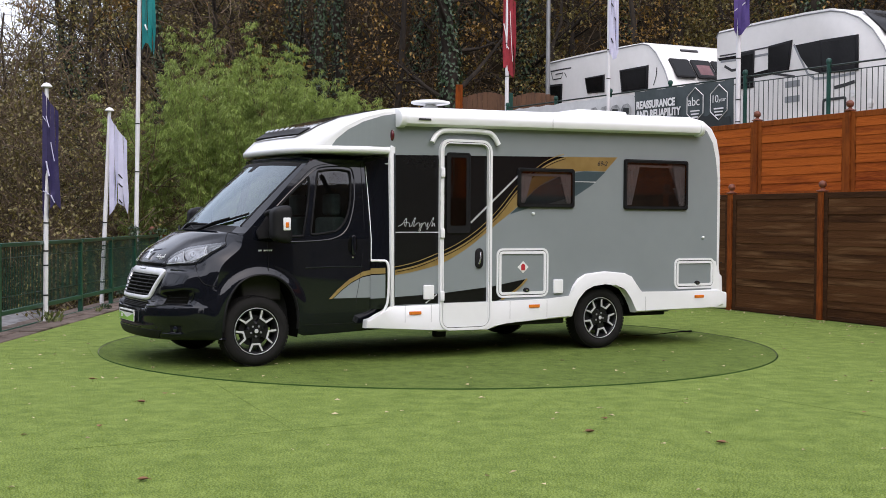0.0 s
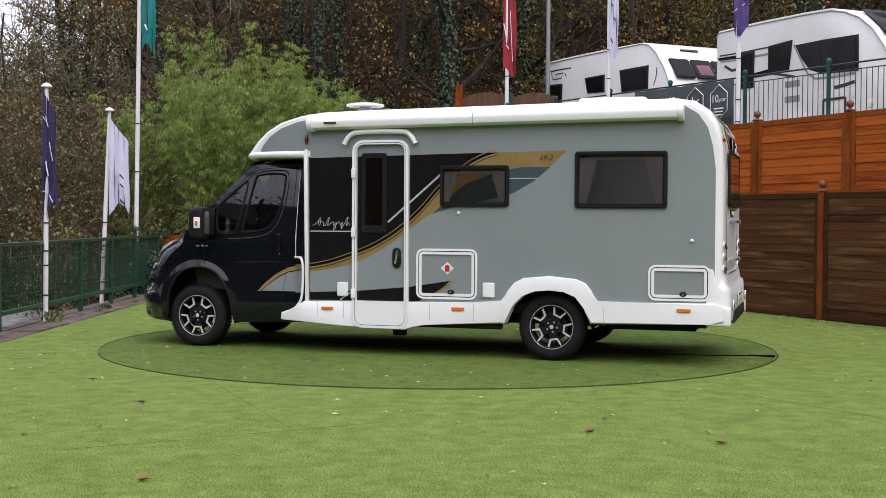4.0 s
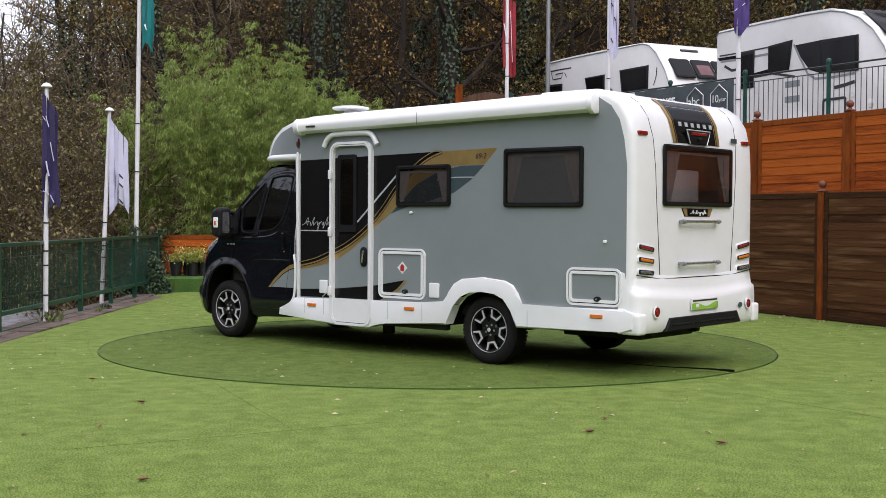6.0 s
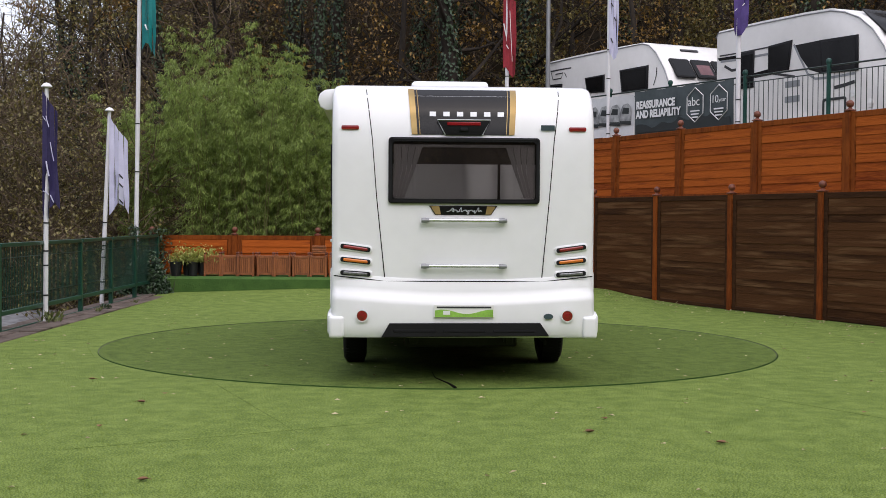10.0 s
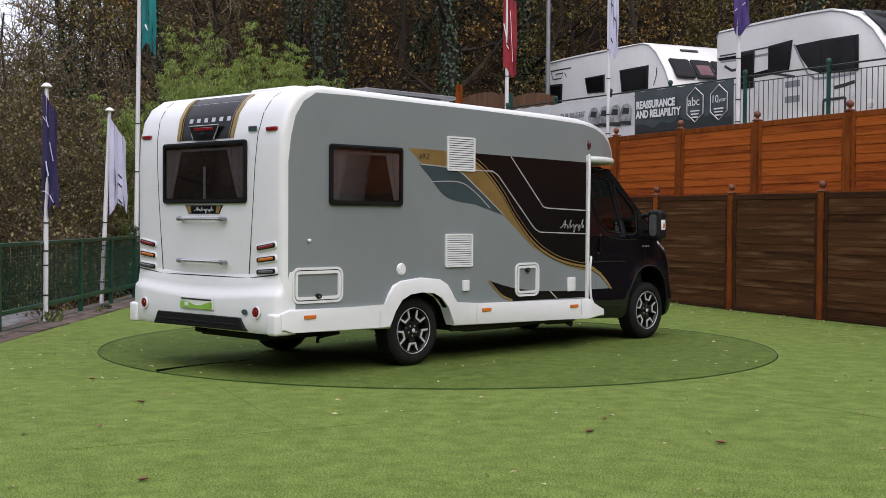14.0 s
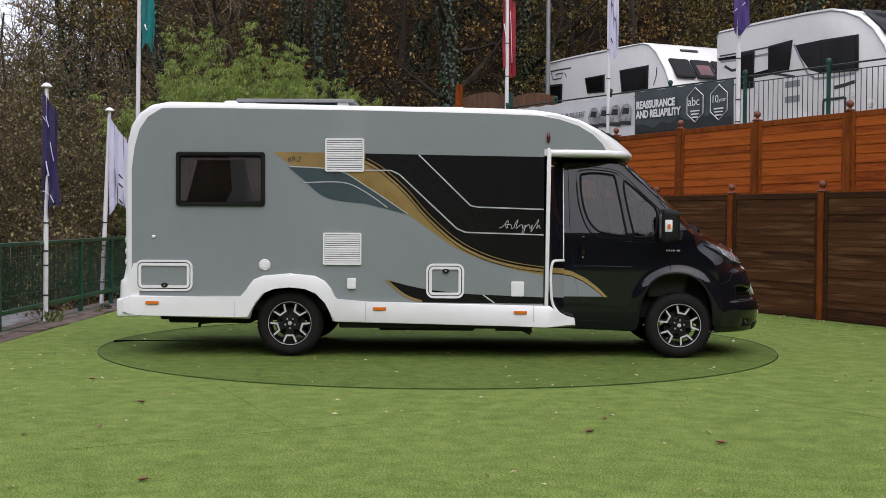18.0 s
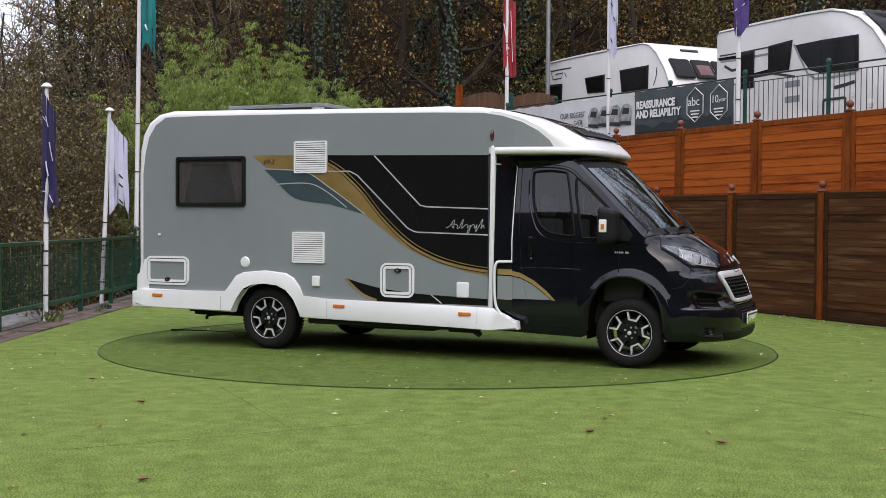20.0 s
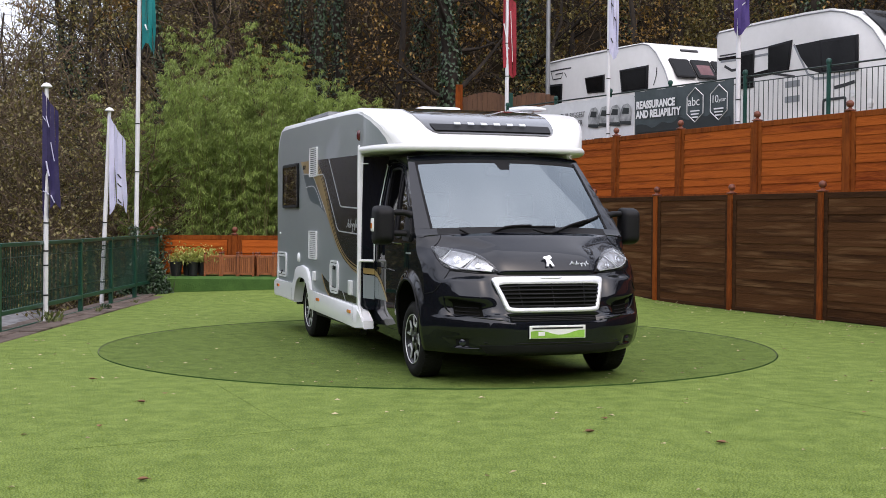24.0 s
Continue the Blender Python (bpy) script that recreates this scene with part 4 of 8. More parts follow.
def plant_wood():
    rng = random.Random(77)
    spots = []
    for row, (y0, n) in enumerate(((35.5, 12), (38.5, 12), (42.0, 12), (46.0, 12), (51.0, 12))):
        for i in range(n):
            x = -8.0 + (y0 / 35) * (i + 0.5 * (row % 2)) * 2.0 + rng.gauss(0, 0.5)
            spots.append((x, y0 + rng.uniform(-1.2, 1.2)))
    spots += [(rng.uniform(-17, -8), rng.uniform(31, 46)) for _ in range(26)]
    spots = [p for p in spots if p[0] / p[1] > -0.315 or p[1] < 30]
    spots += [(-13.15, 38.6), (-14.6, 43.0)]
    # next two rows stand out of view, added to dim low skylight and reflections
    spots += [(-15.5 + 2.2 * (k % 3), 1.0 + 2.4 * k) for k in range(10)]
    spots += [(-20 + 2.6 * k + rng.uniform(-1, 1), -22 - 4.5 * (k % 3) + rng.uniform(-1, 1)) for k in range(20)]     # behind the camera
    spots += [(26.5 + 3.5 * (k % 3) + rng.uniform(-1, 1), -6 + 2.6 * k + rng.uniform(-1, 1)) for k in range(22)]          # beyond the terrace
    spots += [(14.0 + 3.0 * k + rng.uniform(-1, 1), 50.0 - 1.2 * k + rng.uniform(-2, 2)) for k in range(9)]
    for i, (x, y) in enumerate(spots):
        m = Matrix.Translation((x, y, hill(x, y) - 0.2)) @ pose(0, 0, 0, 0, 0, rng.uniform(0, 360)) @ Matrix.Scale(rng.uniform(0.85, 1.15) * ((2.0 if y > 8 else 1.45) if x > 22 else 1.0), 4)
        k = rng.choice((0, 1, 2, 3, 4, 1, 3, 5)) if x > -6 else rng.choice((2, 5, 5, 1))
        if i < len(PROTOS):
            PROTOS[i].matrix_world = m
        else:
            copy_thing(PROTOS[k], m)


plant_wood()


def scrub(name, label, count, area, zfun, leafmat_, seed, leaves, size=1.0, twig=M_TWIG, clear=None):
    """A thicket of arching twigs with small leaves."""
    rng = random.Random(seed)
    w, l = Soup(), Soup()
    x0, x1, y0, y1 = area
    for _ in range(count):
        x, y = rng.uniform(x0, x1), rng.uniform(y0, y1)
        if clear and clear(x, y):
            continue
        z, top = zfun(x, y)
        p = Vector((x, y, z + rng.random() ** 1.2 * (top - z) * 0.8))
        d = rvec(rng) + Vector((0, -0.15, 0.9))
        q = p.copy()
        path = [p.copy()]
        ln = rng.uniform(0.6, 1.6) * size
        for i in range(4):
            d = (d.normalized() + rvec(rng) * 0.35 + Vector((0, 0, -0.12))).normalized()
            q = q + d * ln / 4
            path.append(q.copy())
        w.add(*tube_data(path, [0.012 * size, 0.010 * size, 0.008 * size, 0.005 * size, 0.003], 3))
        for _k in range(leaves):
            t = rng.uniform(0.2, 1) * 4
            i = min(3, int(t))
            b = path[i].lerp(path[i + 1], t - i) + rvec(rng) * 0.10
            l.leaf(b, rvec(rng) + Vector((0, 0, -0.2)), (0, 0, 1), rng.uniform(0.05, 0.10), rng.uniform(0.04, 0.07))
    s = thing(name, label, "undergrowth", kind="stuff")
    piece("twigs", w.data("twigs", twig), s)
    piece("leaves", l.data("leaves", leafmat_), s)


scrub("hedge_thicket", "tangled olive and brown scrub beyond the railing", 3000, (-12.5, -5.6, 24.5, 31), lambda x, y: (-0.9, 4.6 - 0.35 * abs(x + 9) + 0.25 * (y - 25)), M_OLIVE, 5, 9)
scrub("far_thicket", "dense brown twiggy thicket on the far bank", 4600, (-19, -5.5, 31, 43), lambda x, y: (hill(x, y), hill(x, y) + (8.0 if x > -0.33 * y else 8.6)), M_OLIVE, 15, 9, 1.5)
scrub("low_scrub", "dark bramble scrub below the railing", 900, (-9.5, -6.2, 16.5, 25), lambda x, y: (-0.9, 1.0 + 0.1 * (y - 16)), M_OLIVE, 6, 9, 0.8, clear=lambda x, y: x < -0.322 * y)
scrub("bank_undergrowth", "brown leafy undergrowth on the wooded bank", 3000, (-7, 16, 33, 40), lambda x, y: (hill(x, y), hill(x, y) + 3.0), M_AUTUMN, 7, 6, 1.2)
scrub("upper_undergrowth", "tangle of bare twigs and yellow leaves high on the bank", 2800, (-12, 20, 40, 48), lambda x, y: (hill(x, y), hill(x, y) + 5.5), M_AUTUMN, 9, 7, 1.6)


scrub("slope_thicket", "leafless twiggy thicket high on the far slope", 3600, (-24, -9, 43, 62), lambda x, y: (hill(x, y), hill(x, y) + (10.0 if x > -0.333 * y else 5.0)), M_OLIVE, 35, 7, 2.3)
# out of view: added to block pale horizon sky from reflections and side light
scrub("side_thicket", "unseen tall dense thicket added to darken reflections beside the yard", 2600, (-19, -12.5, -6, 24), lambda x, y: (-0.9, 5.5), M_OLIVE, 25, 8, 1.9)


def litter(n, seed, place, label):
    rng = random.Random(seed)
    s = Soup()
    for _ in range(n):
        x, y, z = place(rng)
        s.leaf((x, y, z), Vector((rng.gauss(0, 1), rng.gauss(0, 1), 0.12)), (rng.gauss(0, 0.2), rng.gauss(0, 0.2), 1), rng.uniform(0.025, 0.06), rng.uniform(0.02, 0.04))
    ob = piece("fallen_leaves", s.data("fallen_leaves", M_LITTER))
    return tagged(ob, label, "leaves", kind="stuff")


def on_lawn(rng):
    while True:
        x, y = rng.uniform(-4.8, 7), rng.uniform(5, 23)
        if math.hypot(x - CENTRE.x, y - CENTRE.y) > RADIUS + 0.1 and (Vector((x, y, 0)) - FENCE0).dot(NRM) < -0.1:
            return x, y, ground_height(x, y) + 0.008


def on_deck(rng):
    a, r = rng.uniform(0, 6.28), (RADIUS - 0.15) * rng.random() ** 0.5
    return r * math.cos(a), r * math.sin(a), -0.010


def by_fence(rng):
    p = along(rng.uniform(-0.5, 14), -abs(rng.gauss(0.1, 0.25)) - 0.05)
    return p.x, p.y, ground_height(p.x, p.y) + 0.008


litter(230, 41, on_lawn, "dry fallen leaves scattered over the turf")
litter(130, 42, by_fence, "dry fallen leaves along the foot of the fence")
deck_leaves = litter(80, 43, on_deck, "dry fallen leaves lying on the turntable")
deck_leaves.location = CENTRE


# ------------------------------------------------------------ joints in the turf and single leaves on it
for pts in ([(-1.98, 10.78), (-1.41, 9.38), (-0.95, 8.25)], [(-2.29, 7.60), (-1.66, 7.95), (-0.97, 8.36), (-0.4, 8.70)], [(2.40, 10.27), (2.81, 9.60), (3.18, 8.99), (3.6, 8.3)]):
    bm = bmesh.new()
    tube(bm, [(x, y, -0.001) for x, y in pts], 0.0035, 5)
    tagged(part("turf_joint", bm, M_DISC), "thin dark joint between two widths of turf", "joint", kind="structure")
M_BROWNLEAF = leafmat("curled_brown_leaf", (0.07, 0.025, 0.012), (0.26, 0.12, 0.06), 0.7)


def single_leaf(x, y, size, turn):
    """A curled leaf with a midrib and a short stalk."""
    bm = bmesh.new()
    rows = []
    for i in range(7):
        u = i / 6
        w = size * 0.42 * math.sin(math.pi * min(1, u * 0.96 + 0.04)) ** 0.7
        lift = 0.35 * size * (u - 0.45) ** 2
        rows.append([bm.verts.new((size * (u - 0.5), s * w, lift + 0.5 * abs(s) * w + 0.004)) for s in (-1, -0.5, 0, 0.5, 1)])
    fs = [bm.faces.new((a[k], a[k + 1], b[k + 1], b[k])) for a, b in zip(rows, rows[1:]) for k in range(4)]
    thicken(bm, fs, 0.0012)
    tube(bm, [(size * 0.48, 0, 0.012), (size * 0.75, 0.01 * size, 0.006)], 0.0016, 4)
    ob = part("fallen_leaf", bm, M_BROWNLEAF, smooth=50, m=pose(x, y, ground_height(x, y) + 0.004, 0, 0, turn))
    tagged(ob, "curled dry brown leaf lying on the turf", "leaf", group="single leaves on the turf")


for x, y, size, turn in ((-3.03, 10.85, 0.07, 20), (-2.29, 9.52, 0.085, 160), (-2.30, 8.41, 0.06, 75), (-1.60, 6.70, 0.075, 10), (1.15, 8.86, 0.06, 120), (0.98, 8.30, 0.085, 200),
                         (1.77, 7.92, 0.08, 335), (3.11, 9.22, 0.05, 50), (-2.21, 9.98, 0.06, 280)):
    single_leaf(x, y, size * 0.8, turn)


# ------------------------------------------------------------ the motorhome: x forwards, y to its left, z up
M_WHITE = surf("white_moulding", (0.80, 0.81, 0.82), 0.28, var=0.035, scale=1.5, fine=9, bump=0.0, coat=0.3)
M_GREY = surf("grey_side_panel", (0.222, 0.250, 0.258), 0.33, var=0.05, scale=0.8, fine=6, bump=0.0, coat=0.25)
M_BLACKD = surf("black_decal", (0.0065, 0.0065, 0.007), 0.25, var=0.25, scale=1.2, fine=40, bump=0.0, spec=0.28)
M_REDD = surf("dark_red_lens", (0.075, 0.008, 0.012), 0.2, var=0.3, scale=20, bump=0.0, coat=0.5)
M_GOLD = surf("gold_decal", (0.26, 0.165, 0.05), 0.32, metal=0.45, second=(0.46, 0.33, 0.13), scale=0.9, fine=8, bump=0.0)
M_TEALD = surf("slate_decal", (0.045, 0.07, 0.08), 0.3, var=0.2, scale=1.5, bump=0.0)
M_SILVER = surf("silver_decal_line", (0.58, 0.60, 0.62), 0.3, metal=0.4, var=0.05, bump=0.0)
M_PAINT = surf("black_metallic_paint", (0.0045, 0.0054, 0.0085), 0.4, var=0.25, scale=2.0, fine=300, bump=0.0, coat=1.0, spec=0.0)
M_PLASTIC = surf("black_plastic", (0.009, 0.009, 0.010), 0.55, var=0.2, scale=6, fine=90, bump=0.12, spec=0.2)
M_UNDER = surf("dark_chassis", (0.010, 0.010, 0.010), 0.8, var=0.4, scale=5, bump=0.3)
M_SEAL = surf("black_rubber_seal", (0.007, 0.007, 0.008), 0.7, var=0.1, bump=0.0, spec=0.2)
M_TYRE = surf("tyre_rubber", (0.012, 0.0115, 0.011), 0.85, var=0.25, scale=7, fine=70, bump=0.25, spec=0.2)
M_RIMB = surf("black_alloy", (0.014, 0.014, 0.016), 0.3, metal=0.4, var=0.2, scale=9, bump=0.0)
M_RIMS = surf("machined_alloy", (0.66, 0.67, 0.69), 0.32, metal=0.35, var=0.08, scale=12, fine=90, bump=0.03)
M_CHROME = surf("satin_chrome", (0.66, 0.67, 0.69), 0.2, metal=0.9, var=0.05, scale=7, bump=0.0)
M_AMBER = surf("amber_reflector", (0.62, 0.16, 0.015), 0.2, var=0.12, scale=20, bump=0.0, coat=0.6)
M_REDL = surf("red_lens", (0.22, 0.008, 0.010), 0.15, var=0.3, scale=20, bump=0.0, coat=0.8)
M_CLEAR = surf("clear_lens", (0.15, 0.155, 0.16), 0.12, metal=0.3, var=0.8, scale=14, fine=40, bump=0.05, coat=1.0)
M_PANE = glass("tinted_acrylic", (0.42, 0.40, 0.39), 0.01, ior=1.55, wave=0.03)
M_CABGLASS = clear_screen("cab_side_glass", (0.37, 0.44, 0.42), 1.55)
M_LENS = clear_screen("headlamp_cover", (0.93, 0.95, 0.96), 1.55)
M_LAMPCH = surf("faceted_reflector", (0.50, 0.51, 0.53), 0.25, metal=0.6, var=0.5, scale=14, fine=45, bump=0.35)
M_LAMPGR = surf("grey_reflector", (0.20, 0.21, 0.22), 0.25, metal=0.6, var=0.35, scale=18, fine=60, bump=0.2)
M_SCREEN = clear_screen("coated_windscreen_glass", (0.55, 0.61, 0.62), 2.6, (0.84, 0.95, 1.0))
M_NOSE = surf("dark_nose_glass", (0.020, 0.019, 0.019), 0.10, var=0.2, scale=3, bump=0.0, coat=1.0, spec=0.9)
M_DARKIN = surf("dark_cabin_lining", (0.03, 0.028, 0.026), 0.8, var=0.3, scale=3, bump=0.1)
# near-black brown: the dimness of the cabin is put into the colour
M_BROWNIN = surf("dim_cabin_backing", (0.010, 0.009, 0.008), 0.7, second=(0.060, 0.047, 0.036), scale=2.2, fine=8, bump=0.1)
M_CURTAIN = surf("pale_curtain_cloth", (0.34, 0.33, 0.33), 0.85, var=0.15, scale=8, bump=0.2)
M_SEATC = surf("grey_seat_cloth", (0.09, 0.10, 0.10), 0.85, second=(0.2, 0.22, 0.21), scale=6, fine=60, bump=0.3)
M_PLATE = surf("white_plate", (0.75, 0.76, 0.74), 0.4, var=0.04, bump=0.0)
M_PLATEG = surf("green_print", (0.22, 0.42, 0.06), 0.4, var=0.3, scale=6, bump=0.0)
M_SOLAR = surf("solar_cell", (0.010, 0.012, 0.022), 0.15, var=0.3, scale=5, bump=0.0, coat=0.6)
M_REDST = surf("red_print", (0.42, 0.02, 0.03), 0.4, var=0.1, bump=0.0)

motorhome = thing("motorhome", "grey, white and black coachbuilt motorhome with gold swoosh decals", "motorhome", CENTRE)
HW = 1.14


def smooth_path(pts, n=4, closed=False):
    """Catmull-Rom through pts."""
    pts = [Vector(p) for p in pts]
    k = len(pts)
    out = []
    for i in range(k if closed else k - 1):
        def g(j):
            return pts[j % k] if closed else pts[max(0, min(k - 1, j))]
        a, b, c, d = g(i - 1), g(i), g(i + 1), g(i + 2)
        for j in range(n):
            t = j / n
            out.append(0.5 * ((2 * b) + (c - a) * t + (2 * a - 5 * b + 4 * c - d) * t * t + (3 * b - a - 3 * c + d) * t ** 3))
    if not closed:
        out.append(pts[-1])
    return out


def arch(cx, cz, rx, rz, z0, n=14):
    """The points of a wheel opening from its front foot over the top to its rear foot."""
    a0 = math.asin(max(0.0, (z0 - cz) / rz))
    return [(cx + rx * math.cos(a0 + (math.pi - 2 * a0) * i / n), cz + rz * math.sin(a0 + (math.pi - 2 * a0) * i / n)) for i in range(n + 1)]


# the coach's outline from the side
REAR_TOP = [(-3.205, 1.30), (-3.205, 1.88), (-3.19, 2.16), (-3.145, 2.35), (-3.06, 2.48), (-2.93, 2.565), (-2.75, 2.598)]
ROOF = [(-1.9, 2.585), (-0.9, 2.565), (0.5, 2.545), (0.98, 2.53)]
NOSE = [(1.23, 2.495), (1.47, 2.43), (1.66, 2.34), (1.80, 2.24), (1.90, 2.14), (1.93, 2.09)]
OUTLINE = ([(1.14, 0.52)] + arch(-1.50, 0.34, 0.47, 0.43, 0.52) + [(-3.19, 0.56), (-3.20, 0.90)] + REAR_TOP + ROOF + NOSE + [(1.91, 2.055), (1.85, 2.05), (1.14, 2.05)])


def nose_curve(x, y):
    return x - 0.20 * (abs(y) / HW) ** 2.4 * max(0.0, min(1.0, (x - 1.2) / 0.7)) + 0.17 * max(0.0, min(1.0, (x - 1.2) / 0.7))


def tuck(ob):
    """Draws the sides of the nose inwards, as it is rounded in plan."""
    bm = bmesh.new()
    bm.from_mesh(ob.data)
    for k in range(11):
        bmesh.ops.bisect_plane(bm, geom=bm.verts[:] + bm.edges[:] + bm.faces[:], plane_co=(1.25 + 0.06 * k, 0, 0), plane_no=(1, 0, 0))
    for v in bm.verts:
        if v.co.x > 1.25 and v.co.z > 2.04:
            v.co.y -= math.copysign(0.52 * (v.co.x - 1.25) ** 2 * min(1.0, abs(v.co.y) / HW) ** 4, v.co.y)
    bm.to_mesh(ob.data)
    bm.free()
    return ob


def build_shell():
    pts = [Vector(p) for p in OUTLINE]
    n = len(pts)
    nor = []
    for i in range(n):
        d = (pts[(i + 1) % n] - pts[i - 1]).normalized()
        nor.append(Vector((-d.y, d.x)))
    st = [(-HW, 0.15), (-HW, 0.06), (-HW + 0.006, 0.032), (-HW + 0.022, 0.012), (-HW + 0.06, 0.0)] + [(-0.9 + 0.15 * i, 0.0) for i in range(13)]
    st += [(-a, d) for a, d in st[:5][::-1]]
    bm = bmesh.new()
    rings = []
    for y, d in st:
        ring = []
        for p, q in zip(pts, nor):
            keep = 0.0 if p.y < 0.75 or (p.x > 1.0 and p.y < 2.06) else min(d, 0.05 if p.x > 1.6 else d)
            ring.append(bm.verts.new((nose_curve(p.x - q.x * keep, y), y, p.y - q.y * keep)))
        rings.append(ring)
    for a, b in zip(rings, rings[1:]):
        for i in range(n):
            bm.faces.new((a[i], a[(i + 1) % n], b[(i + 1) % n], b[i]))
    return part("coach_body", bm, M_WHITE, motorhome, "white moulded coach shell", smooth=35)


tuck(build_shell())


def plate(name, pts, sg, y0, y1, mat, parent=None, label="", bevel=0.0):
    """A flat outline on a side wall (sg 1: left, -1: right)."""
    bm = bmesh.new()
    prism(bm, pts, "y", sg * y0, sg * y1, bevel)
    return part(name, bm, mat, parent or motorhome, label, smooth=40 if bevel else 0)


def ring(bm, outer, inner, axis, a0, a1):
    """A flat frame between two outlines with as many points."""
    def put(p, a):
        return {"x": (a, p[0], p[1]), "y": (p[0], a, p[1]), "z": (p[0], p[1], a)}[axis]
    n = len(outer)
    lv = [[bm.verts.new(put(p, a)) for p in o] for o, a in ((outer, a0), (outer, a1), (inner, a1), (inner, a0))]
    for k in range(4):
        a, b = lv[k], lv[(k + 1) % 4]
        for i in range(n):
            bm.faces.new((a[i], a[(i + 1) % n], b[(i + 1) % n], b[i]))
    return bm


def stroke(bm, pts, width, sg, y):
    """A thin raised line along pts on a side wall."""
    pts = [Vector(p) for p in pts]
    n = len(pts)
    lo, hi = [], []
    for i, p in enumerate(pts):
        d = (pts[min(n - 1, i + 1)] - pts[max(0, i - 1)]).normalized()
        q = Vector((-d.y, d.x)) * width / 2
        lo.append(bm.verts.new((p.x - q.x, sg * y, p.y - q.y)))
        hi.append(bm.verts.new((p.x + q.x, sg * y, p.y + q.y)))
    f = []
    for i in range(n - 1):
        f.append(bm.faces.new((lo[i], lo[i + 1], hi[i + 1], hi[i])))
    r = bmesh.ops.extrude_face_region(bm, geom=f)
    bmesh.ops.translate(bm, vec=(0, sg * 0.0015, 0), verts=[v for v in r["geom"] if isinstance(v, bmesh.types.BMVert)])
    return bm


def line(name, pts, width, sg, y, mat, parent=None, n=5):
    return part(name, stroke(bmesh.new(), smooth_path(pts, n) if n else pts, width, sg, y), mat, parent or motorhome)


WALL = [(1.10, 0.53), (-1.04, 0.555), (-1.10, 0.70), (-1.20, 0.775), (-1.80, 0.775), (-1.90, 0.70), (-1.96, 0.575), (-3.13, 0.58), (-3.13, 1.9), (-3.10, 2.13), (-3.05, 2.31), (-2.96, 2.44), (-2.82, 2.525), (-2.37, 2.53),
       (-0.68, 2.51), (0.50, 2.485), (1.05, 2.465), (1.25, 2.43), (1.45, 2.365), (1.60, 2.28), (1.70, 2.19), (1.74, 2.125), (1.60, 2.125), (1.45, 2.125), (1.25, 2.125), (1.10, 2.125)]
for sg in (1, -1):
    tuck(plate("side_panel", WALL, sg, 1.09, 1.143, M_GREY, label="smooth grey side panel"))

SCRIPT = [(0, 0), (0.04, 0.02), (0.075, 0.075), (0.085, 0.0), (0.06, 0.035), (0.12, 0.03), (0.125, 0.0), (0.15, 0.005), (0.155, 0.035), (0.175, 0.08), (0.175, 0.0),
          (0.21, 0.03), (0.235, 0.03), (0.24, 0.0), (0.265, 0.03), (0.262, -0.04), (0.245, -0.03), (0.285, 0.03), (0.305, 0.03), (0.32, 0.0), (0.335, 0.035), (0.335, -0.03),
          (0.36, 0.02), (0.385, 0.085), (0.385, 0.0), (0.405, 0.03), (0.42, 0.0)]


def script(sg, x, z, k=1.0):
    """A flowing signature-like emblem drawn as one plain stroke."""
    pts = [(x - sg * (p[0] + 0.25 * p[1]) * k, z + p[1] * k * 1.1) for p in SCRIPT]
    line("script_emblem", pts, 0.0055, sg, 1.149, M_SILVER)


# decals, right-hand wall
UP_R = [(-0.73, 2.0), (-0.56, 1.90), (-0.32, 1.69), (-0.09, 1.43), (0.21, 1.17), (0.51, 1.02), (0.81, 0.94), (1.10, 0.90)]
LO_R = [(1.10, 0.84), (0.81, 0.895), (0.51, 0.985), (0.21, 1.105), (-0.09, 1.31), (-0.29, 1.45), (-0.73, 1.74), (-1.02, 1.90), (-1.48, 1.94)]
upr = [tuple(v) for v in smooth_path(UP_R, 4)]
lor = [tuple(v) for v in smooth_path(LO_R, 4)]
plate("black_decal", [(1.10, 2.045), (-0.09, 2.062), (-0.73, 2.072)] + upr, -1, 1.141, 1.1450, M_BLACKD)
plate("gold_decal", [(-1.68, 2.085), (-0.735, 2.074)] + upr + lor, -1, 1.141, 1.1445, M_GOLD)
teal = [(-1.52, 1.93), (-1.02, 1.89), (-0.73, 1.74), (-0.29, 1.45), (-0.73, 1.56), (-1.02, 1.59), (-1.19, 1.65), (-1.36, 1.80)]
plate("slate_decal", [tuple(v) for v in smooth_path(teal[:4], 4)] + [tuple(v) for v in smooth_path(teal[4:], 4)], -1, 1.141, 1.1460, M_TEALD)
line("decal_line", [(-1.36, 1.77), (-0.96, 1.775), (-0.73, 1.68), (-0.50, 1.52)], 0.010, -1, 1.147, M_SILVER)
line("decal_line", [(-1.50, 1.935), (-1.02, 1.90), (-0.73, 1.745), (-0.29, 1.455)], 0.010, -1, 1.147, M_SILVER)
line("decal_line", [(-0.18, 2.06), (0.35, 1.545), (0.42, 1.53), (1.10, 1.51)], 0.013, -1, 1.147, M_SILVER, n=0)
line("decal_line", [(-0.73, 1.90), (-0.47, 1.90), (-0.38, 1.86), (0.21, 1.31), (0.29, 1.275), (0.33, 1.27), (1.10, 1.25)], 0.013, -1, 1.147, M_SILVER, n=0)
line("gold_pinstripe", [(x + 0.02, z + 0.02) for x, z in UP_R], 0.008, -1, 1.147, M_GOLD)
line("gold_pinstripe", [(x, z - 0.03) for x, z in UP_R], 0.006, -1, 1.147, M_BLACKD)
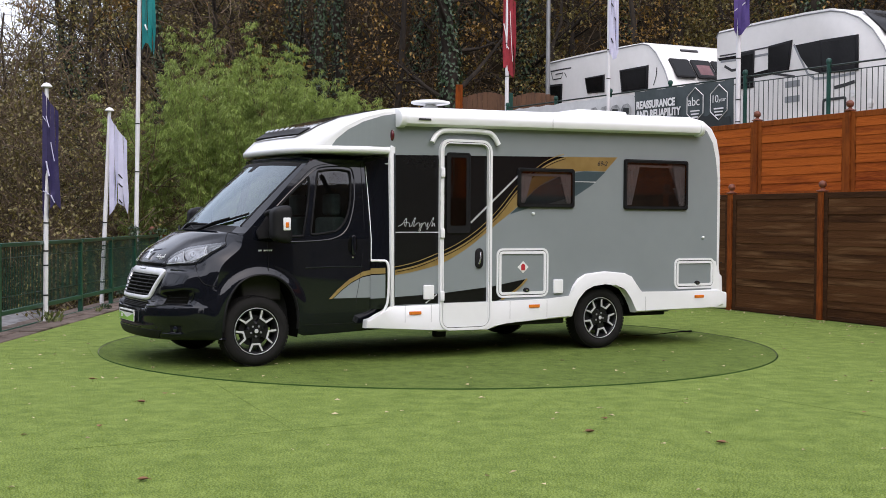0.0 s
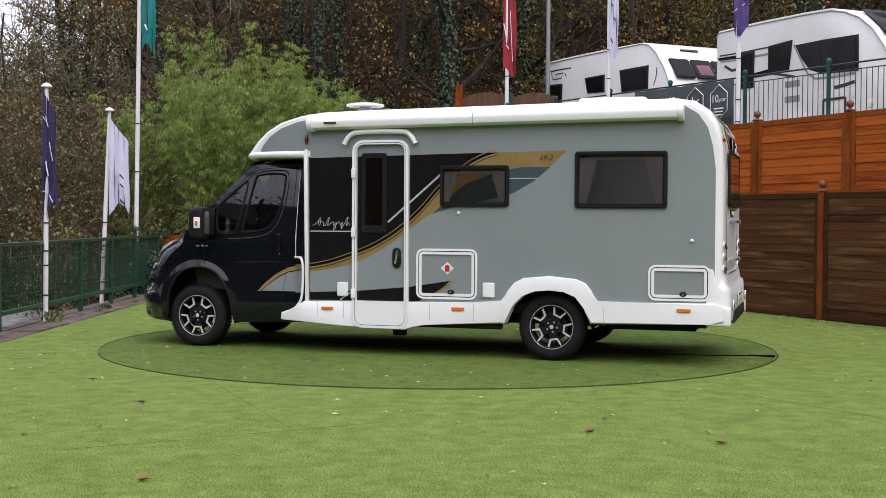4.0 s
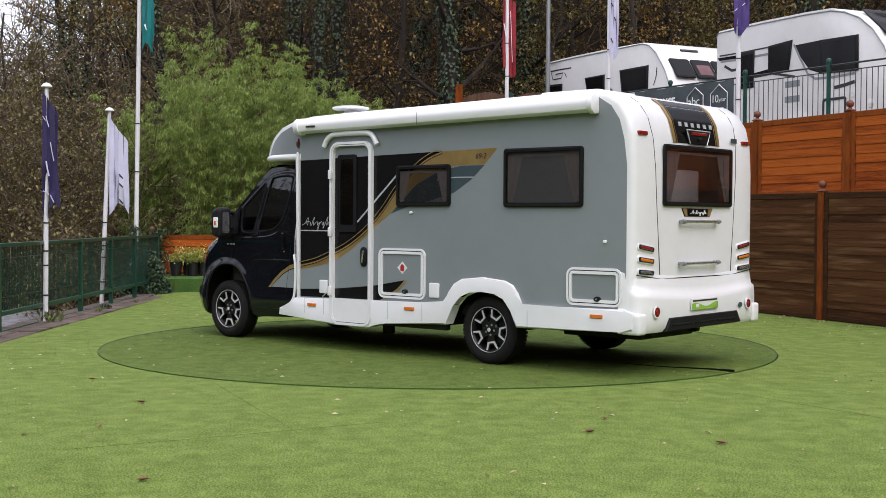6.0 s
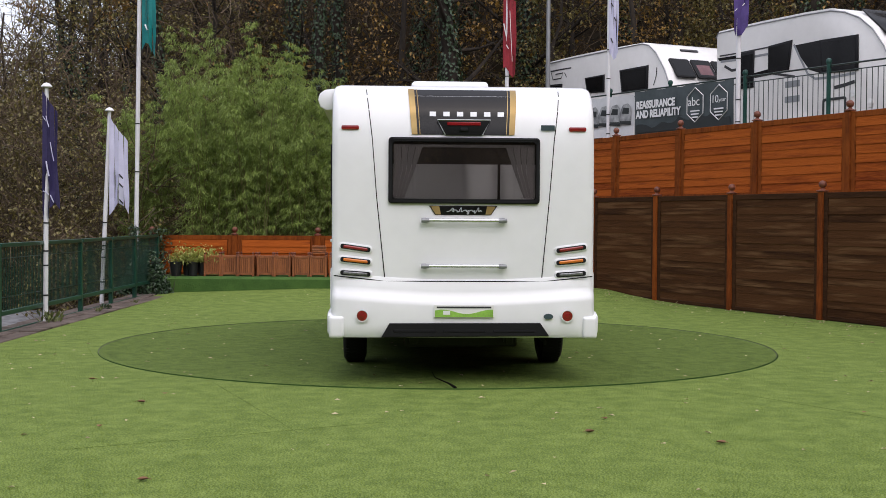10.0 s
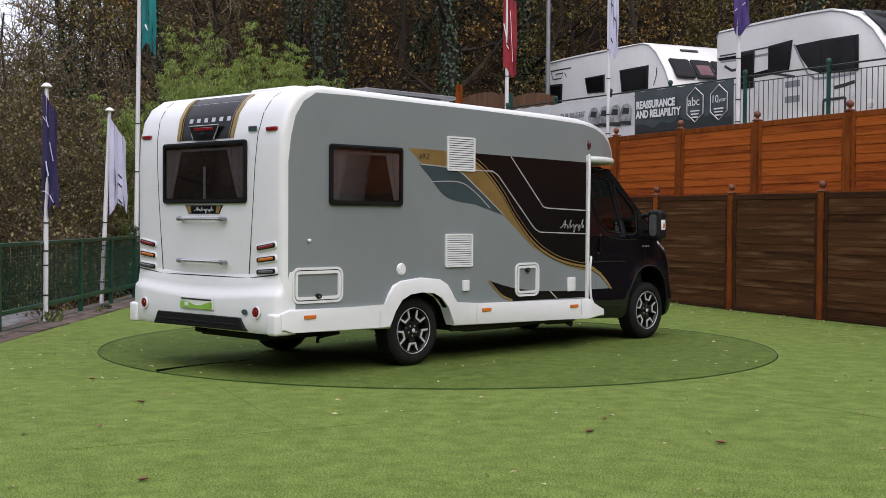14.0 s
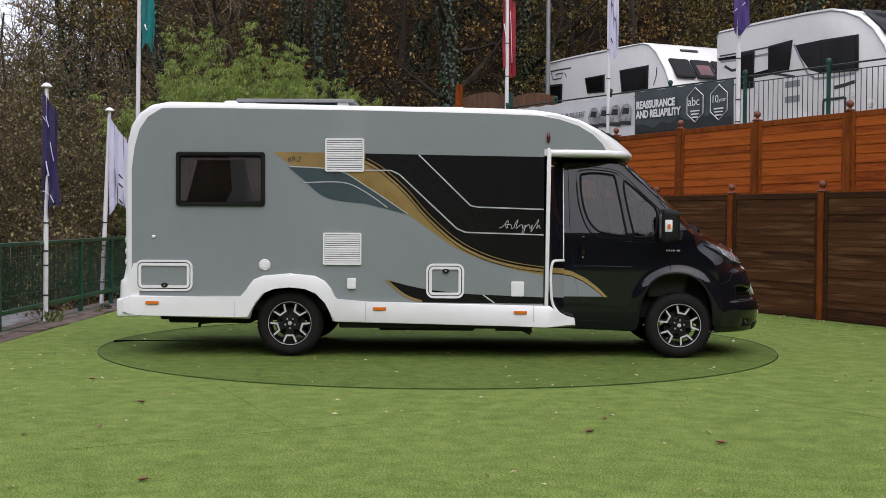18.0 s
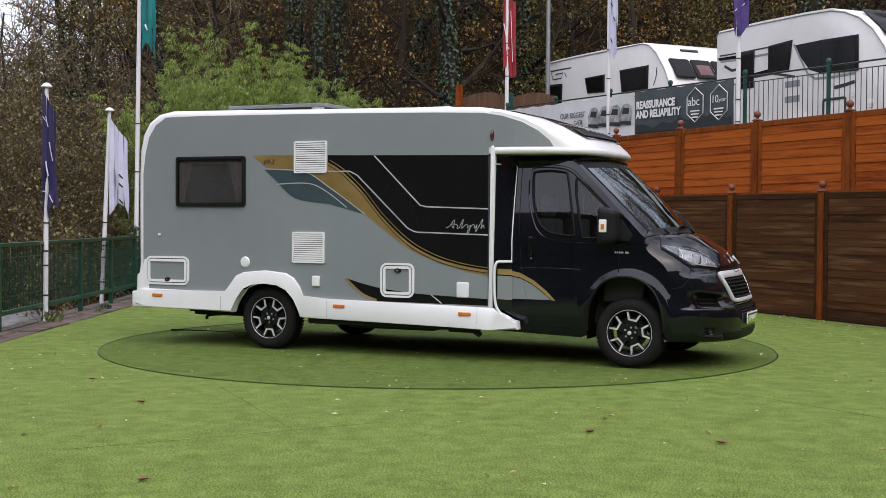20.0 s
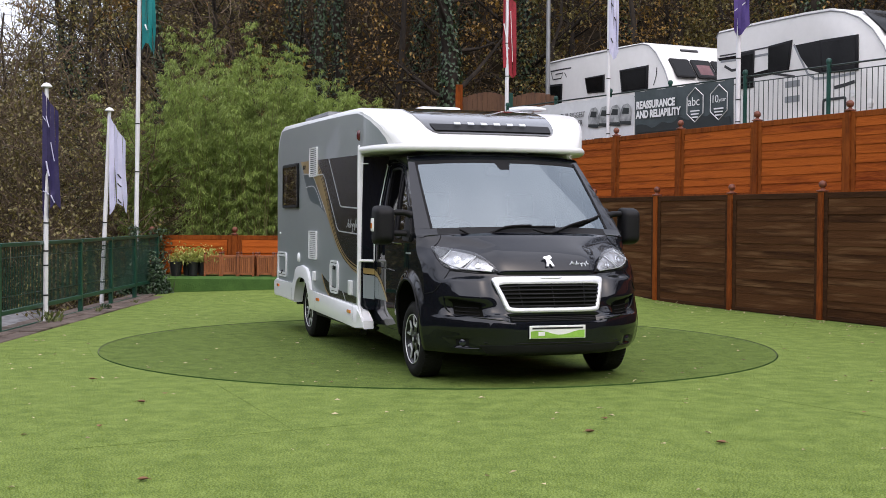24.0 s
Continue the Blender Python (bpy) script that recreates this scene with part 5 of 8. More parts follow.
plate("black_decal", [(-0.51, 0.78), (-0.30, 0.725), (-0.08, 0.68), (0.33, 0.64), (1.10, 0.61), (1.10, 0.545), (-0.14, 0.55), (-0.32, 0.62)], -1, 1.141, 1.1450, M_BLACKD)
line("gold_pinstripe", [(-0.51, 0.78), (-0.32, 0.625), (-0.14, 0.56)], 0.022, -1, 1.147, M_GOLD)
line("decal_line", [(0.48, 0.635), (0.60, 0.55)], 0.012, -1, 1.147, M_SILVER, n=0)
script(-1, 0.64, 1.315)
lettering("69-2", 0.075, M_INKD, motorhome, pose(-1.53, -1.1475, 1.985, 90, 0, 0), lean=0.25, name="model_number")

# decals, left-hand wall
UP_L = [(1.10, 0.89), (0.85, 0.94), (0.56, 1.04), (0.33, 1.14), (0.09, 1.29), (-0.14, 1.49), (-0.36, 1.73), (-0.61, 1.93), (-0.79, 2.03), (-0.96, 2.085)]
LO_L = [(-1.50, 1.94), (-1.21, 1.94), (-0.95, 1.90), (-0.62, 1.76), (-0.36, 1.545), (-0.03, 1.31), (0.27, 1.10), (0.56, 0.955), (0.85, 0.88), (1.10, 0.84)]
upl = [tuple(v) for v in smooth_path(UP_L, 4)]
lol = [tuple(v) for v in smooth_path(LO_L, 4)]
plate("black_decal", [(1.10, 2.045), (1.10, 0.892)] + upl[1:] + [(-0.41, 2.075)], 1, 1.141, 1.1450, M_BLACKD)
plate("gold_decal", upl + [(-1.67, 2.10)] + lol, 1, 1.141, 1.1445, M_GOLD)
plate("slate_decal", [(-0.26, 1.46), (-0.36, 1.54), (-0.62, 1.755), (-0.95, 1.895), (-1.21, 1.935), (-1.505, 1.935), (-1.33, 1.79), (-1.12, 1.67), (-0.85, 1.60), (-0.50, 1.53)],
      1, 1.141, 1.1442, M_TEALD)
line("decal_line", [(-0.9, 1.80), (-1.10, 1.82), (-1.37, 1.82)], 0.010, 1, 1.147, M_SILVER)
line("decal_line", [(1.10, 1.27), (0.60, 1.27)], 0.012, 1, 1.147, M_SILVER, n=0)
line("decal_line", [(0.22, 1.37), (-0.36, 1.87)], 0.020, 1, 1.147, M_SILVER, n=0)
line("gold_pinstripe", [(x + 0.015, z + 0.03) for x, z in UP_L], 0.008, 1, 1.147, M_GOLD)
line("gold_pinstripe", [(x - 0.005, z - 0.02) for x, z in UP_L], 0.006, 1, 1.147, M_BLACKD)
plate("black_decal", [(1.10, 0.62), (0.56, 0.645), (-0.03, 0.70), (-0.48, 0.775), (-0.39, 0.69), (-0.21, 0.58), (-0.1, 0.55), (1.10, 0.54)], 1, 1.141, 1.1450, M_BLACKD)
line("gold_pinstripe", [(-0.16, 0.56), (-0.36, 0.67), (-0.48, 0.775)], 0.022, 1, 1.147, M_GOLD)
line("decal_line", [(0.75, 0.55), (0.62, 0.635)], 0.012, 1, 1.147, M_SILVER, n=0)
script(1, 1.07, 1.33)
lettering("69-2", 0.075, M_INKD, motorhome, pose(-1.39, 1.1475, 2.0, 90, 0, 180), lean=0.25, name="model_number")


# mouldings along the foot of the walls
def skirt(sg):
    low = ([(0.61, 0.255), (0.03, 0.255), (-0.06, 0.27), (-0.21, 0.33)] if sg > 0 else [])
    pts = [(1.42, 0.40), (1.43, 0.32), (1.12, 0.305), (0.78, 0.30 if sg > 0 else 0.315)] + low + [(-1.02, 0.345), (-1.06, 0.355)]
    pts += [(-1.12, 0.55), (-1.22, 0.65), (-1.34, 0.70), (-1.50, 0.715), (-1.66, 0.70), (-1.78, 0.65), (-1.87, 0.54), (-1.92, 0.37)]
    pts += [(-3.10, 0.40), (-3.22, 0.42), (-3.235, 0.57), (-3.12, 0.605), (-2.00, 0.585), (-1.98, 0.60), (-1.93, 0.70), (-1.87, 0.775), (-1.77, 0.815), (-1.50, 0.84), (-1.24, 0.815),
            (-1.14, 0.765), (-1.07, 0.68), (-1.02, 0.565), (-0.67, 0.555), (1.16, 0.525), (1.24, 0.47), (1.30, 0.42)]
    return plate("side_skirt", pts, sg, 1.06, 1.175, M_WHITE, label="white moulded skirt with wheel arch", bevel=0.018)


for sg in (1, -1):
    sk = skirt(sg)
    for x in ((0.885, -0.555, -2.84) if sg > 0 else (0.865, -0.575, -2.91)):
        z = 0.455 + (0.885 - x) * 0.02
        bm = bmesh.new()
        prism(bm, rounded(x - 0.068, x + 0.068, z - 0.017, z + 0.017, 0.008, 2), "y", sg * 1.17, sg * 1.186, 0.003, 1)
        part("marker_lamp", bm, M_AMBER, motorhome, "amber side marker lamp")
    for x in (1.0, 0.70, -0.25, -0.72, -2.06):
        if sg < 0 and x in (0.70, -0.25):
            continue
        line("skirt_joint", [(x, 0.36), (x, 0.545)], 0.003, sg, 1.1755, M_LAMP, n=0)
    # upright trim at the front of the wall, and the cornice below the nose
    bm = bmesh.new()
    prism(bm, [(1.112, 0.525), (1.150, 0.525), (1.172, 2.10), (1.155, 2.140), (1.128, 2.13)], "y", sg * 1.10, sg * 1.162, 0.010, 2)
    part("corner_trim", bm, M_WHITE, motorhome, "white upright corner trim", smooth=40)
    bm = bmesh.new()
    tube(bm, smooth_path([(1.315, sg * 1.04, 0.985), (1.25, sg * 1.105, 0.985), (1.195, sg * 1.152, 0.972), (1.175, sg * 1.155, 0.85), (1.185, sg * 1.155, 0.60), (1.22, sg * 1.15, 0.50), (1.30, sg * 1.15, 0.42), (1.40, sg * 1.14, 0.385)], 4),
         0.014, 8)
    part("step_trim", bm, M_WHITE, motorhome, "white curved step trim", smooth=60)
    bm = bmesh.new()
    lathe(bm, [(0.002, 0.03), (0.022, 0.026), (0.032, 0.012), (0.034, 0.0)], 14, "y")
    o = part("marker_lamp", bm, M_REDD, motorhome, "oval dark red outline marker lamp", smooth=50)
    o.matrix_basis = Matrix.Translation((1.14, sg * 1.143, 2.24)) @ Matrix.Diagonal((0.6, sg, 1.7, 1))

bm = bmesh.new()
half = [(1.16, 1.12, 2.088), (1.30, 1.12, 2.088), (1.45, 1.105, 2.088), (1.60, 1.065, 2.088), (1.75, 1.0, 2.088), (1.88, 0.90, 2.088), (1.965, 0.76, 2.088), (2.04, 0.48, 2.088), (2.07, 0.0, 2.088)]
front = half + [(x, -y, z) for x, y, z in half[:-1][::-1]]
vs, fs = tube_data(smooth_path(front, 5), 0.038, 10)
part("nose_lip", join(bmesh.new(), (lambda b: ([b.verts.new(v) for v in vs], b.verts.ensure_lookup_table(), [b.faces.new([b.verts[i] for i in f]) for f in fs], b)[-1])(bmesh.new())),
     M_WHITE, motorhome, "white rounded lip under the nose", smooth=60)


# windows
def framed_window(name, x0, x1, z0, z1, place, label, slope=0.0):
    """A bulged acrylic window: frame, pane, and a dark sheet coloured as the dim cabin behind it. place puts (across,
    out, up) on the wall.
    """
    w = piece(name, None, motorhome, label)
    w.matrix_basis = place
    bm = bmesh.new()
    o, i = rounded(x0, x1, z0, z1, 0.03), rounded(x0 + 0.038, x1 - 0.038, z0 + 0.04, z1 - 0.042, 0.025)
    ring(bm, o, i, "y", -0.004, -0.03)
    bmesh.ops.bevel(bm, geom=[e for e in bm.edges if abs(e.verts[0].co.y + 0.03) < 1e-4 and abs(e.verts[1].co.y + 0.03) < 1e-4], offset=0.008, segments=2, affect="EDGES")
    part("frame", bm, M_PLASTIC, w, "black plastic window frame", smooth=50)
    bm = bmesh.new()
    prism(bm, rounded(x0 + 0.034, x1 - 0.034, z0 + 0.036, z1 - 0.038, 0.025), "y", -0.020, -0.026)
    p = part("pane", bm, M_PANE, w, "dark tinted acrylic pane")
    p.visible_shadow = False
    # dark sheet on the solid wall, standing for the unlit cabin
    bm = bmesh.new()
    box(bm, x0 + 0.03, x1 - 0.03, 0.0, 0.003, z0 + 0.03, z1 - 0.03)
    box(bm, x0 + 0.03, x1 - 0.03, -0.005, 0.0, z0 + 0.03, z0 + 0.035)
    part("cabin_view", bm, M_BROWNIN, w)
    if x1 - x0 > 0.5:
        for a, s in ((x0 + 0.045, 1), (x1 - 0.045, -1)):
            wide = 0.20 * (x1 - x0)
            for k in range(4):       # four folds, swept to the side below
                bm = bmesh.new()
                t0, t1 = k / 4, (k + 0.92) / 4
                prism(bm, [(a + s * wide * t0, z1 - 0.06), (a + s * wide * t1, z1 - 0.06), (a + s * wide * (0.15 + 0.55 * t1), (z0 + z1) / 2), (a + s * wide * 0.36 * t1, z0 + 0.05),
                           (a + s * wide * 0.36 * t0, z0 + 0.05), (a + s * wide * (0.15 * (k > 0) + 0.55 * t0), (z0 + z1) / 2)], "y", -0.002 - 0.001 * (k % 2), -0.006 - 0.002 * (k % 2))
                part("curtain", bm, M_CURTAIN, w, "pale gathered curtain")
    bm = bmesh.new()
    box(bm, x0 + 0.05, x1 - 0.05, -0.034, -0.026, z1 - 0.022, z1 - 0.010, 0.003)
    part("hinge_rail", bm, M_PLASTIC, w)
    bm = bmesh.new()
    box(bm, x0 + 0.055, x1 - 0.055, -0.006, -0.001, z1 - 0.085, z1 - 0.060, 0.002)
    part("blind_rail", bm, M_CURTAIN, w, "pale roller-blind rail")
    return w


LEFT = pose(0, 1.143, 0, 0, 0, 180)       # across runs backwards
RIGHT = pose(0, -1.143, 0)
REARW = pose(-3.205, 0, 0, 0, 0, -90)     # across runs to the vehicle's right
framed_window("window", 1.755, 2.67, 1.525, 2.085, LEFT, "large dark window in a black frame")
framed_window("window", 0.35, 1.08, 1.535, 1.955, LEFT, "small dark window in a black frame")
framed_window("window", -2.67, -1.755, 1.53, 2.08, RIGHT, "large dark window in a black frame")
framed_window("window", -0.655, 0.655, 1.54, 2.11, REARW, "wide dark rear window in a black frame")


def locker(x0, x1, z0, z1, place, label, lock):
    k = piece("locker", None, motorhome, label)
    k.matrix_basis = place
    for name, g, w, a, mat in (("frame", 0, 0.022, -0.012, M_WHITE), ("seal", 0.022, 0.009, -0.004, M_SEAL), ("door_frame", 0.031, 0.028, -0.013, M_WHITE)):
        bm = bmesh.new()
        r = 0.075 - g
        ring(bm, rounded(x0 + g, x1 - g, z0 + g, z1 - g, r, 5), rounded(x0 + g + w, x1 - g - w, z0 + g + w, z1 - g - w, max(0.01, r - w), 5), "y", 0.0, a)
        part(name, bm, mat, k)
    bm = bmesh.new()
    lathe(bm, [(0.002, -0.022), (0.026, -0.02), (0.03, 0.0)], 14, "y")
    o = part("lock", bm, M_PLASTIC, k, "black lock", smooth=40)
    o.matrix_basis = Matrix.Translation((lock[0], 0, lock[1])) @ Matrix.Diagonal((1.25, 1, 0.85, 1))
    bm = bmesh.new()
    lathe(bm, [(0.002, -0.026), (0.010, -0.025), (0.011, -0.018)], 10, "y", (lock[0], 0, lock[1]))
    part("key_barrel", bm, M_CHROME, k)
    return k


locker(2.49, 3.09, 0.62, 0.97, LEFT, "grey locker door with a white frame", (2.83, 0.685))
gasl = locker(0.095, 0.75, 0.58, 1.10, LEFT, "gas locker door with a white frame and warning sticker", (0.47, 0.655))
locker(-3.09, -2.50, 0.65, 0.97, RIGHT, "grey locker door with a white frame", (-2.79, 0.71))
locker(-0.10, 0.29, 0.595, 0.95, RIGHT, "small square locker door with a white frame", (0.10, 0.875))
bm = bmesh.new()
prism(bm, [(0.43, 0.965), (0.50, 0.90), (0.43, 0.835), (0.36, 0.90)], "y", -0.001, -0.004)
part("sticker", bm, M_PLATE, gasl, "white diamond warning sticker")
bm = bmesh.new()
prism(bm, [(0.405, 0.865), (0.455, 0.865), (0.455, 0.915), (0.44, 0.935), (0.42, 0.935), (0.405, 0.915)], "y", -0.004, -0.006)
part("gas_bottle_print", bm, M_REDST, gasl)


def small_box(name, sg, x, z, w, h, mat, label, d=0.025):
    bm = bmesh.new()
    prism(bm, rounded(x - w, x + w, z - h, z + h, 0.012, 3), "y", sg * 1.142, sg * (1.143 + d), 0.006, 2)
    return part(name, bm, mat, motorhome, label, smooth=50)


small_box("socket_cover", 1, 0.72, 0.66, 0.06, 0.072, M_WHITE, "white hinged socket cover")
small_box("socket_cover", 1, -0.875, 0.685, 0.062, 0.075, M_WHITE, "white hinged socket cover")
small_box("socket_cover", -1, 0.835, 0.695, 0.066, 0.076, M_WHITE, "white hinged socket cover")
small_box("socket_cover", -1, -0.865, 0.74, 0.045, 0.055, M_WHITE, "small white cover")
for sg, x, z in ((1, -0.55, 1.47), (1, -2.91, 1.21), (-1, -2.90, 1.21)):
    small_box("window_stud", sg, x, z, 0.018, 0.014, M_WHITE, "small white catch", 0.02)
bm = bmesh.new()
lathe(bm, [(0.002, -0.022), (0.035, -0.021), (0.038, -0.014), (0.05, -0.016), (0.058, -0.008), (0.06, 0.0)], 24, "y", (-1.76, -1.143, 0.925))
part("water_filler", bm, M_WHITE, motorhome, "round white water filler cap", smooth=35)


def vent(x0, x1, z0, z1):
    v = piece("fridge_vent", None, motorhome, "white louvred fridge vent", RIGHT)
    bm = bmesh.new()
    ring(bm, rounded(x0, x1, z0, z1, 0.018), rounded(x0 + 0.018, x1 - 0.018, z0 + 0.018, z1 - 0.018, 0.006), "y", 0.0, -0.018)
    part("frame", bm, M_WHITE, v)
    bm = bmesh.new()
    box(bm, x0 + 0.016, x1 - 0.016, -0.0045, -0.002, z0 + 0.016, z1 - 0.016)
    part("backing", bm, M_SEAL, v)
    n = 13
    h = (z1 - z0 - 0.04) / n
    for i in range(n):
        bm = bmesh.new()
        z = z0 + 0.02 + i * h
        prism(bm, [(-0.005, z + 0.004), (-0.015, z + 0.002), (-0.015, z + h * 0.62), (-0.005, z + h * 0.86)], "x", x0 + 0.02, x1 - 0.02)
        part("louvre", bm, M_WHITE, v)


vent(-1.14, -0.74, 1.885, 2.225)
vent(-1.16, -0.765, 0.93, 1.26)


# entrance door, on the left wall
def build_door():
    d = piece("entrance_door", None, motorhome, "grey entrance door with a white frame and narrow window", LEFT)
    x0, x1 = -0.605, 0.015
    for name, g, w, a, mat in (("frame", 0.0, 0.026, -0.046, M_WHITE), ("seal", 0.026, 0.006, -0.034, M_SEAL), ("leaf_edge", 0.032, 0.012, -0.042, M_WHITE)):
        bm = bmesh.new()
        r = 0.12 - g
        ring(bm, rounded(x0 + g, x1 - g, 0.262 + g, 2.225 - g, r, 6), rounded(x0 + g + w, x1 - g - w, 0.262 + g + w, 2.225 - g - w, r - w, 6), "y", 0.05, a)
        part(name, bm, mat, d, smooth=30)
    bm = bmesh.new()
    prism(bm, [(x0 + 0.044, 0.545), (x0 + 0.044, 0.36), (x0 + 0.09, 0.31), (x1 - 0.09, 0.31), (x1 - 0.044, 0.36), (x1 - 0.044, 0.545)], "y", 0.04, -0.036)
    part("kick_panel", bm, M_WHITE, d, "white lower door panel")
    bm = bmesh.new()
    ring(bm, rounded(-0.512, -0.232, 1.26, 2.09, 0.03), rounded(-0.497, -0.247, 1.275, 2.075, 0.02), "y", 0.0, -0.016)
    part("window_frame", bm, M_PLASTIC, d)
    bm = bmesh.new()
    prism(bm, rounded(-0.497, -0.247, 1.275, 2.075, 0.02), "y", -0.004, -0.010)
    part("window_surround", bm, M_PLASTIC, d)
    bm = bmesh.new()
    prism(bm, rounded(-0.468, -0.282, 1.34, 2.04, 0.015), "y", -0.0105, -0.014)
    part("pane", bm, M_PANE, d, "narrow dark pane")
    for z in (0.62, 1.26, 2.0 - 0.12):
        bm = bmesh.new()
        box(bm, x0 - 0.004, x0 + 0.042, -0.068, -0.04, z - 0.05, z + 0.05, 0.008, 2)
        part("hinge", bm, M_WHITE, d, "white door hinge", smooth=50)
    bm = bmesh.new()
    prism(bm, rounded(-0.165, -0.075, 0.895, 1.105, 0.044, 5), "y", 0.0, -0.018, 0.005, 2)
    h = part("handle", bm, M_PLASTIC, d, "black recessed door handle", smooth=50)
    bm = bmesh.new()
    tube(bm, [(-0.132, -0.026, 0.94), (-0.118, -0.034, 1.0), (-0.112, -0.026, 1.065)], [0.011, 0.012, 0.010], 8)
    part("lever", bm, M_CHROME, h, smooth=60)
    bm = bmesh.new()
    pts = smooth_path([(-0.70, -0.035, 2.185), (-0.66, -0.035, 2.25), (-0.60, -0.035, 2.295), (-0.52, -0.035, 2.31), (-0.295, -0.035, 2.315), (-0.07, -0.035, 2.31), (0.0, -0.035, 2.295), (0.05, -0.035, 2.25), (0.09, -0.035, 2.185)], 4)
    tube(bm, pts, 0.028, 8)
    part("rain_gutter", bm, M_WHITE, d, "white arched rain gutter", smooth=60)


build_door()

# awning box along the left roof edge
aw = piece("awning", None, motorhome, "white roll-out awning cassette")
bm = bmesh.new()
prof = [(1.12, 2.34), (1.20, 2.335), (1.245, 2.36), (1.262, 2.41), (1.25, 2.455), (1.21, 2.485), (1.12, 2.50)]
prism(bm, prof, "x", -2.80, 1.00)
part("case", bm, M_WHITE, aw, smooth=40, m=pose(0, 0, 0, 0, 0.75, 0) @ Matrix.Translation((0, 0, 0.012)))
for x0, x1 in ((1.0, 1.07), (-2.86, -2.80)):
    bm = bmesh.new()
    prism(bm, [(1.10, 2.325), (1.21, 2.32), (1.26, 2.35), (1.28, 2.41), (1.265, 2.465), (1.22, 2.50), (1.10, 2.515)], "x", x0, x1, 0.01, 2)
    part("end_cap", bm, M_WHITE, aw, smooth=40, m=pose(0, 0, 0, 0, 0.75, 0) @ Matrix.Translation((0, 0, 0.012)))
bm = bmesh.new()
box(bm, 0.76, 0.90, 1.256, 1.264, 2.395, 2.415)
part("label_bar", bm, M_INKD, aw)
line("awning_joint", [(-0.72, 2.36), (-0.72, 2.48)], 0.004, 1, 1.262, M_SEAL, aw, 0)

# roof equipment
sol = piece("solar_panel", None, motorhome, "dark solar panel in a grey frame on the roof")
bm = bmesh.new()
box(bm, -2.08, -0.86, -1.0, -0.42, 2.605, 2.64, 0.005)
part("frame", bm, M_LAMP, sol)
bm = bmesh.new()
box(bm, -2.05, -0.89, -0.97, -0.45, 2.64, 2.644)
part("cells", bm, M_SOLAR, sol)
for x in (-1.95, -0.98):
    for y in (-0.92, -0.50):
        bm = bmesh.new()
        box(bm, x - 0.06, x + 0.06, y - 0.05, y + 0.05, 2.55, 2.607, 0.01)
        part("foot", bm, M_WHITE, sol)
for x, y, w, h in ((-2.0, 0.08, 0.36, 0.115), (0.05, 0.0, 0.24, 0.06)):
    bm = bmesh.new()
    b2 = bmesh.new()
    box(b2, x - w, x + w, y - w, y + w, 2.5, 2.575 + h, 0.05, 3)
    part("rooflight", join(bm, b2), M_WHITE, motorhome, "white domed rooflight", smooth=50)
ant = piece("roof_aerial", None, motorhome, "white disc roof aerial on a short stem")
bm = bmesh.new()
lathe(bm, [(0.004, 2.642), (0.12, 2.637), (0.20, 2.622), (0.205, 2.605), (0.19, 2.597), (0.05, 2.592)], 28, at=(0.57, 0.90, 0))
part("disc", bm, M_WHITE, ant, smooth=40)
bm = bmesh.new()
lathe(bm, [(0.12, 2.53), (0.09, 2.55), (0.05, 2.60)], 18, at=(0.57, 0.90, 0))
part("stem", bm, M_WHITE, ant, smooth=40)


# ---- rear
def on_rear(z):
    """x and slope of the rear face at height z."""
    prev = REAR_TOP[0]
    if z <= prev[1]:
        return prev[0]
    for p in REAR_TOP[1:]:
        if z <= p[1]:
            t = (z - prev[1]) / (p[1] - prev[1])
            return prev[0] + (p[0] - prev[0]) * t
        prev = p
    return prev[0]


def rear_patch(name, edges, mat, out, parent=None, label="", n=10):
    """edges: rows of (z, left y, right y) up the rear face."""
    bm = bmesh.new()
    rows = []
    zs = []
    for (z0, a0, b0), (z1, a1, b1) in zip(edges, edges[1:]):
        for i in range(n):
            t = i / n
            zs.append((z0 + (z1 - z0) * t, a0 + (a1 - a0) * t, b0 + (b1 - b0) * t))
    zs.append(edges[-1])
    for k, (z, a, b) in enumerate(zs):
        z_ = max(zs[0][0], z - 0.01), min(zs[-1][0], z + 0.01)
        d = Vector((on_rear(z_[1]) - on_rear(z_[0]), z_[1] - z_[0]))
        d = d.normalized() if d.length else Vector((0, 1))
        q = Vector((-d.y, d.x)) * out
        rows.append([bm.verts.new((on_rear(z) + q.x, a + (b - a) * i / 6, z + q.y)) for i in range(7)])
    f = []
    for a, b in zip(rows, rows[1:]):
        for i in range(6):
            f.append(bm.faces.new((a[i], a[i + 1], b[i + 1], b[i])))
    thicken(bm, f, 0.004)
    return part(name, bm, mat, parent or motorhome, label, smooth=40)


rear_patch("rear_badge_panel", [(2.135, 0.44, -0.42), (2.54, 0.475, -0.46)], M_BLACKD, 0.006, label="dark badge panel above the rear window")
for a, b in ((0.405, 0.455), (-0.385, -0.435)):
    k = 1.07
    rear_patch("gold_stripe", [(2.135, a, b - 0.0), (2.54, a * k, b * k)], M_GOLD, 0.0075)
for a in (0.40, -0.38):
    rear_patch("gold_stripe", [(2.135, a - 0.02 if a > 0 else a + 0.02, a - 0.014 if a > 0 else a + 0.014), (2.54, a * 1.07 - 0.02 if a > 0 else a * 1.07 + 0.02, a * 1.07 - 0.014 if a > 0 else a * 1.07 + 0.014)], M_GOLD, 0.0075)
for i in range(6):        # six raised silver blocks of the emblem
    y = 0.30 - i * 0.118
    rear_patch("emblem_block", [(2.295, y, y - 0.055), (2.335, y, y - 0.055)], M_SILVER, 0.009, n=2)
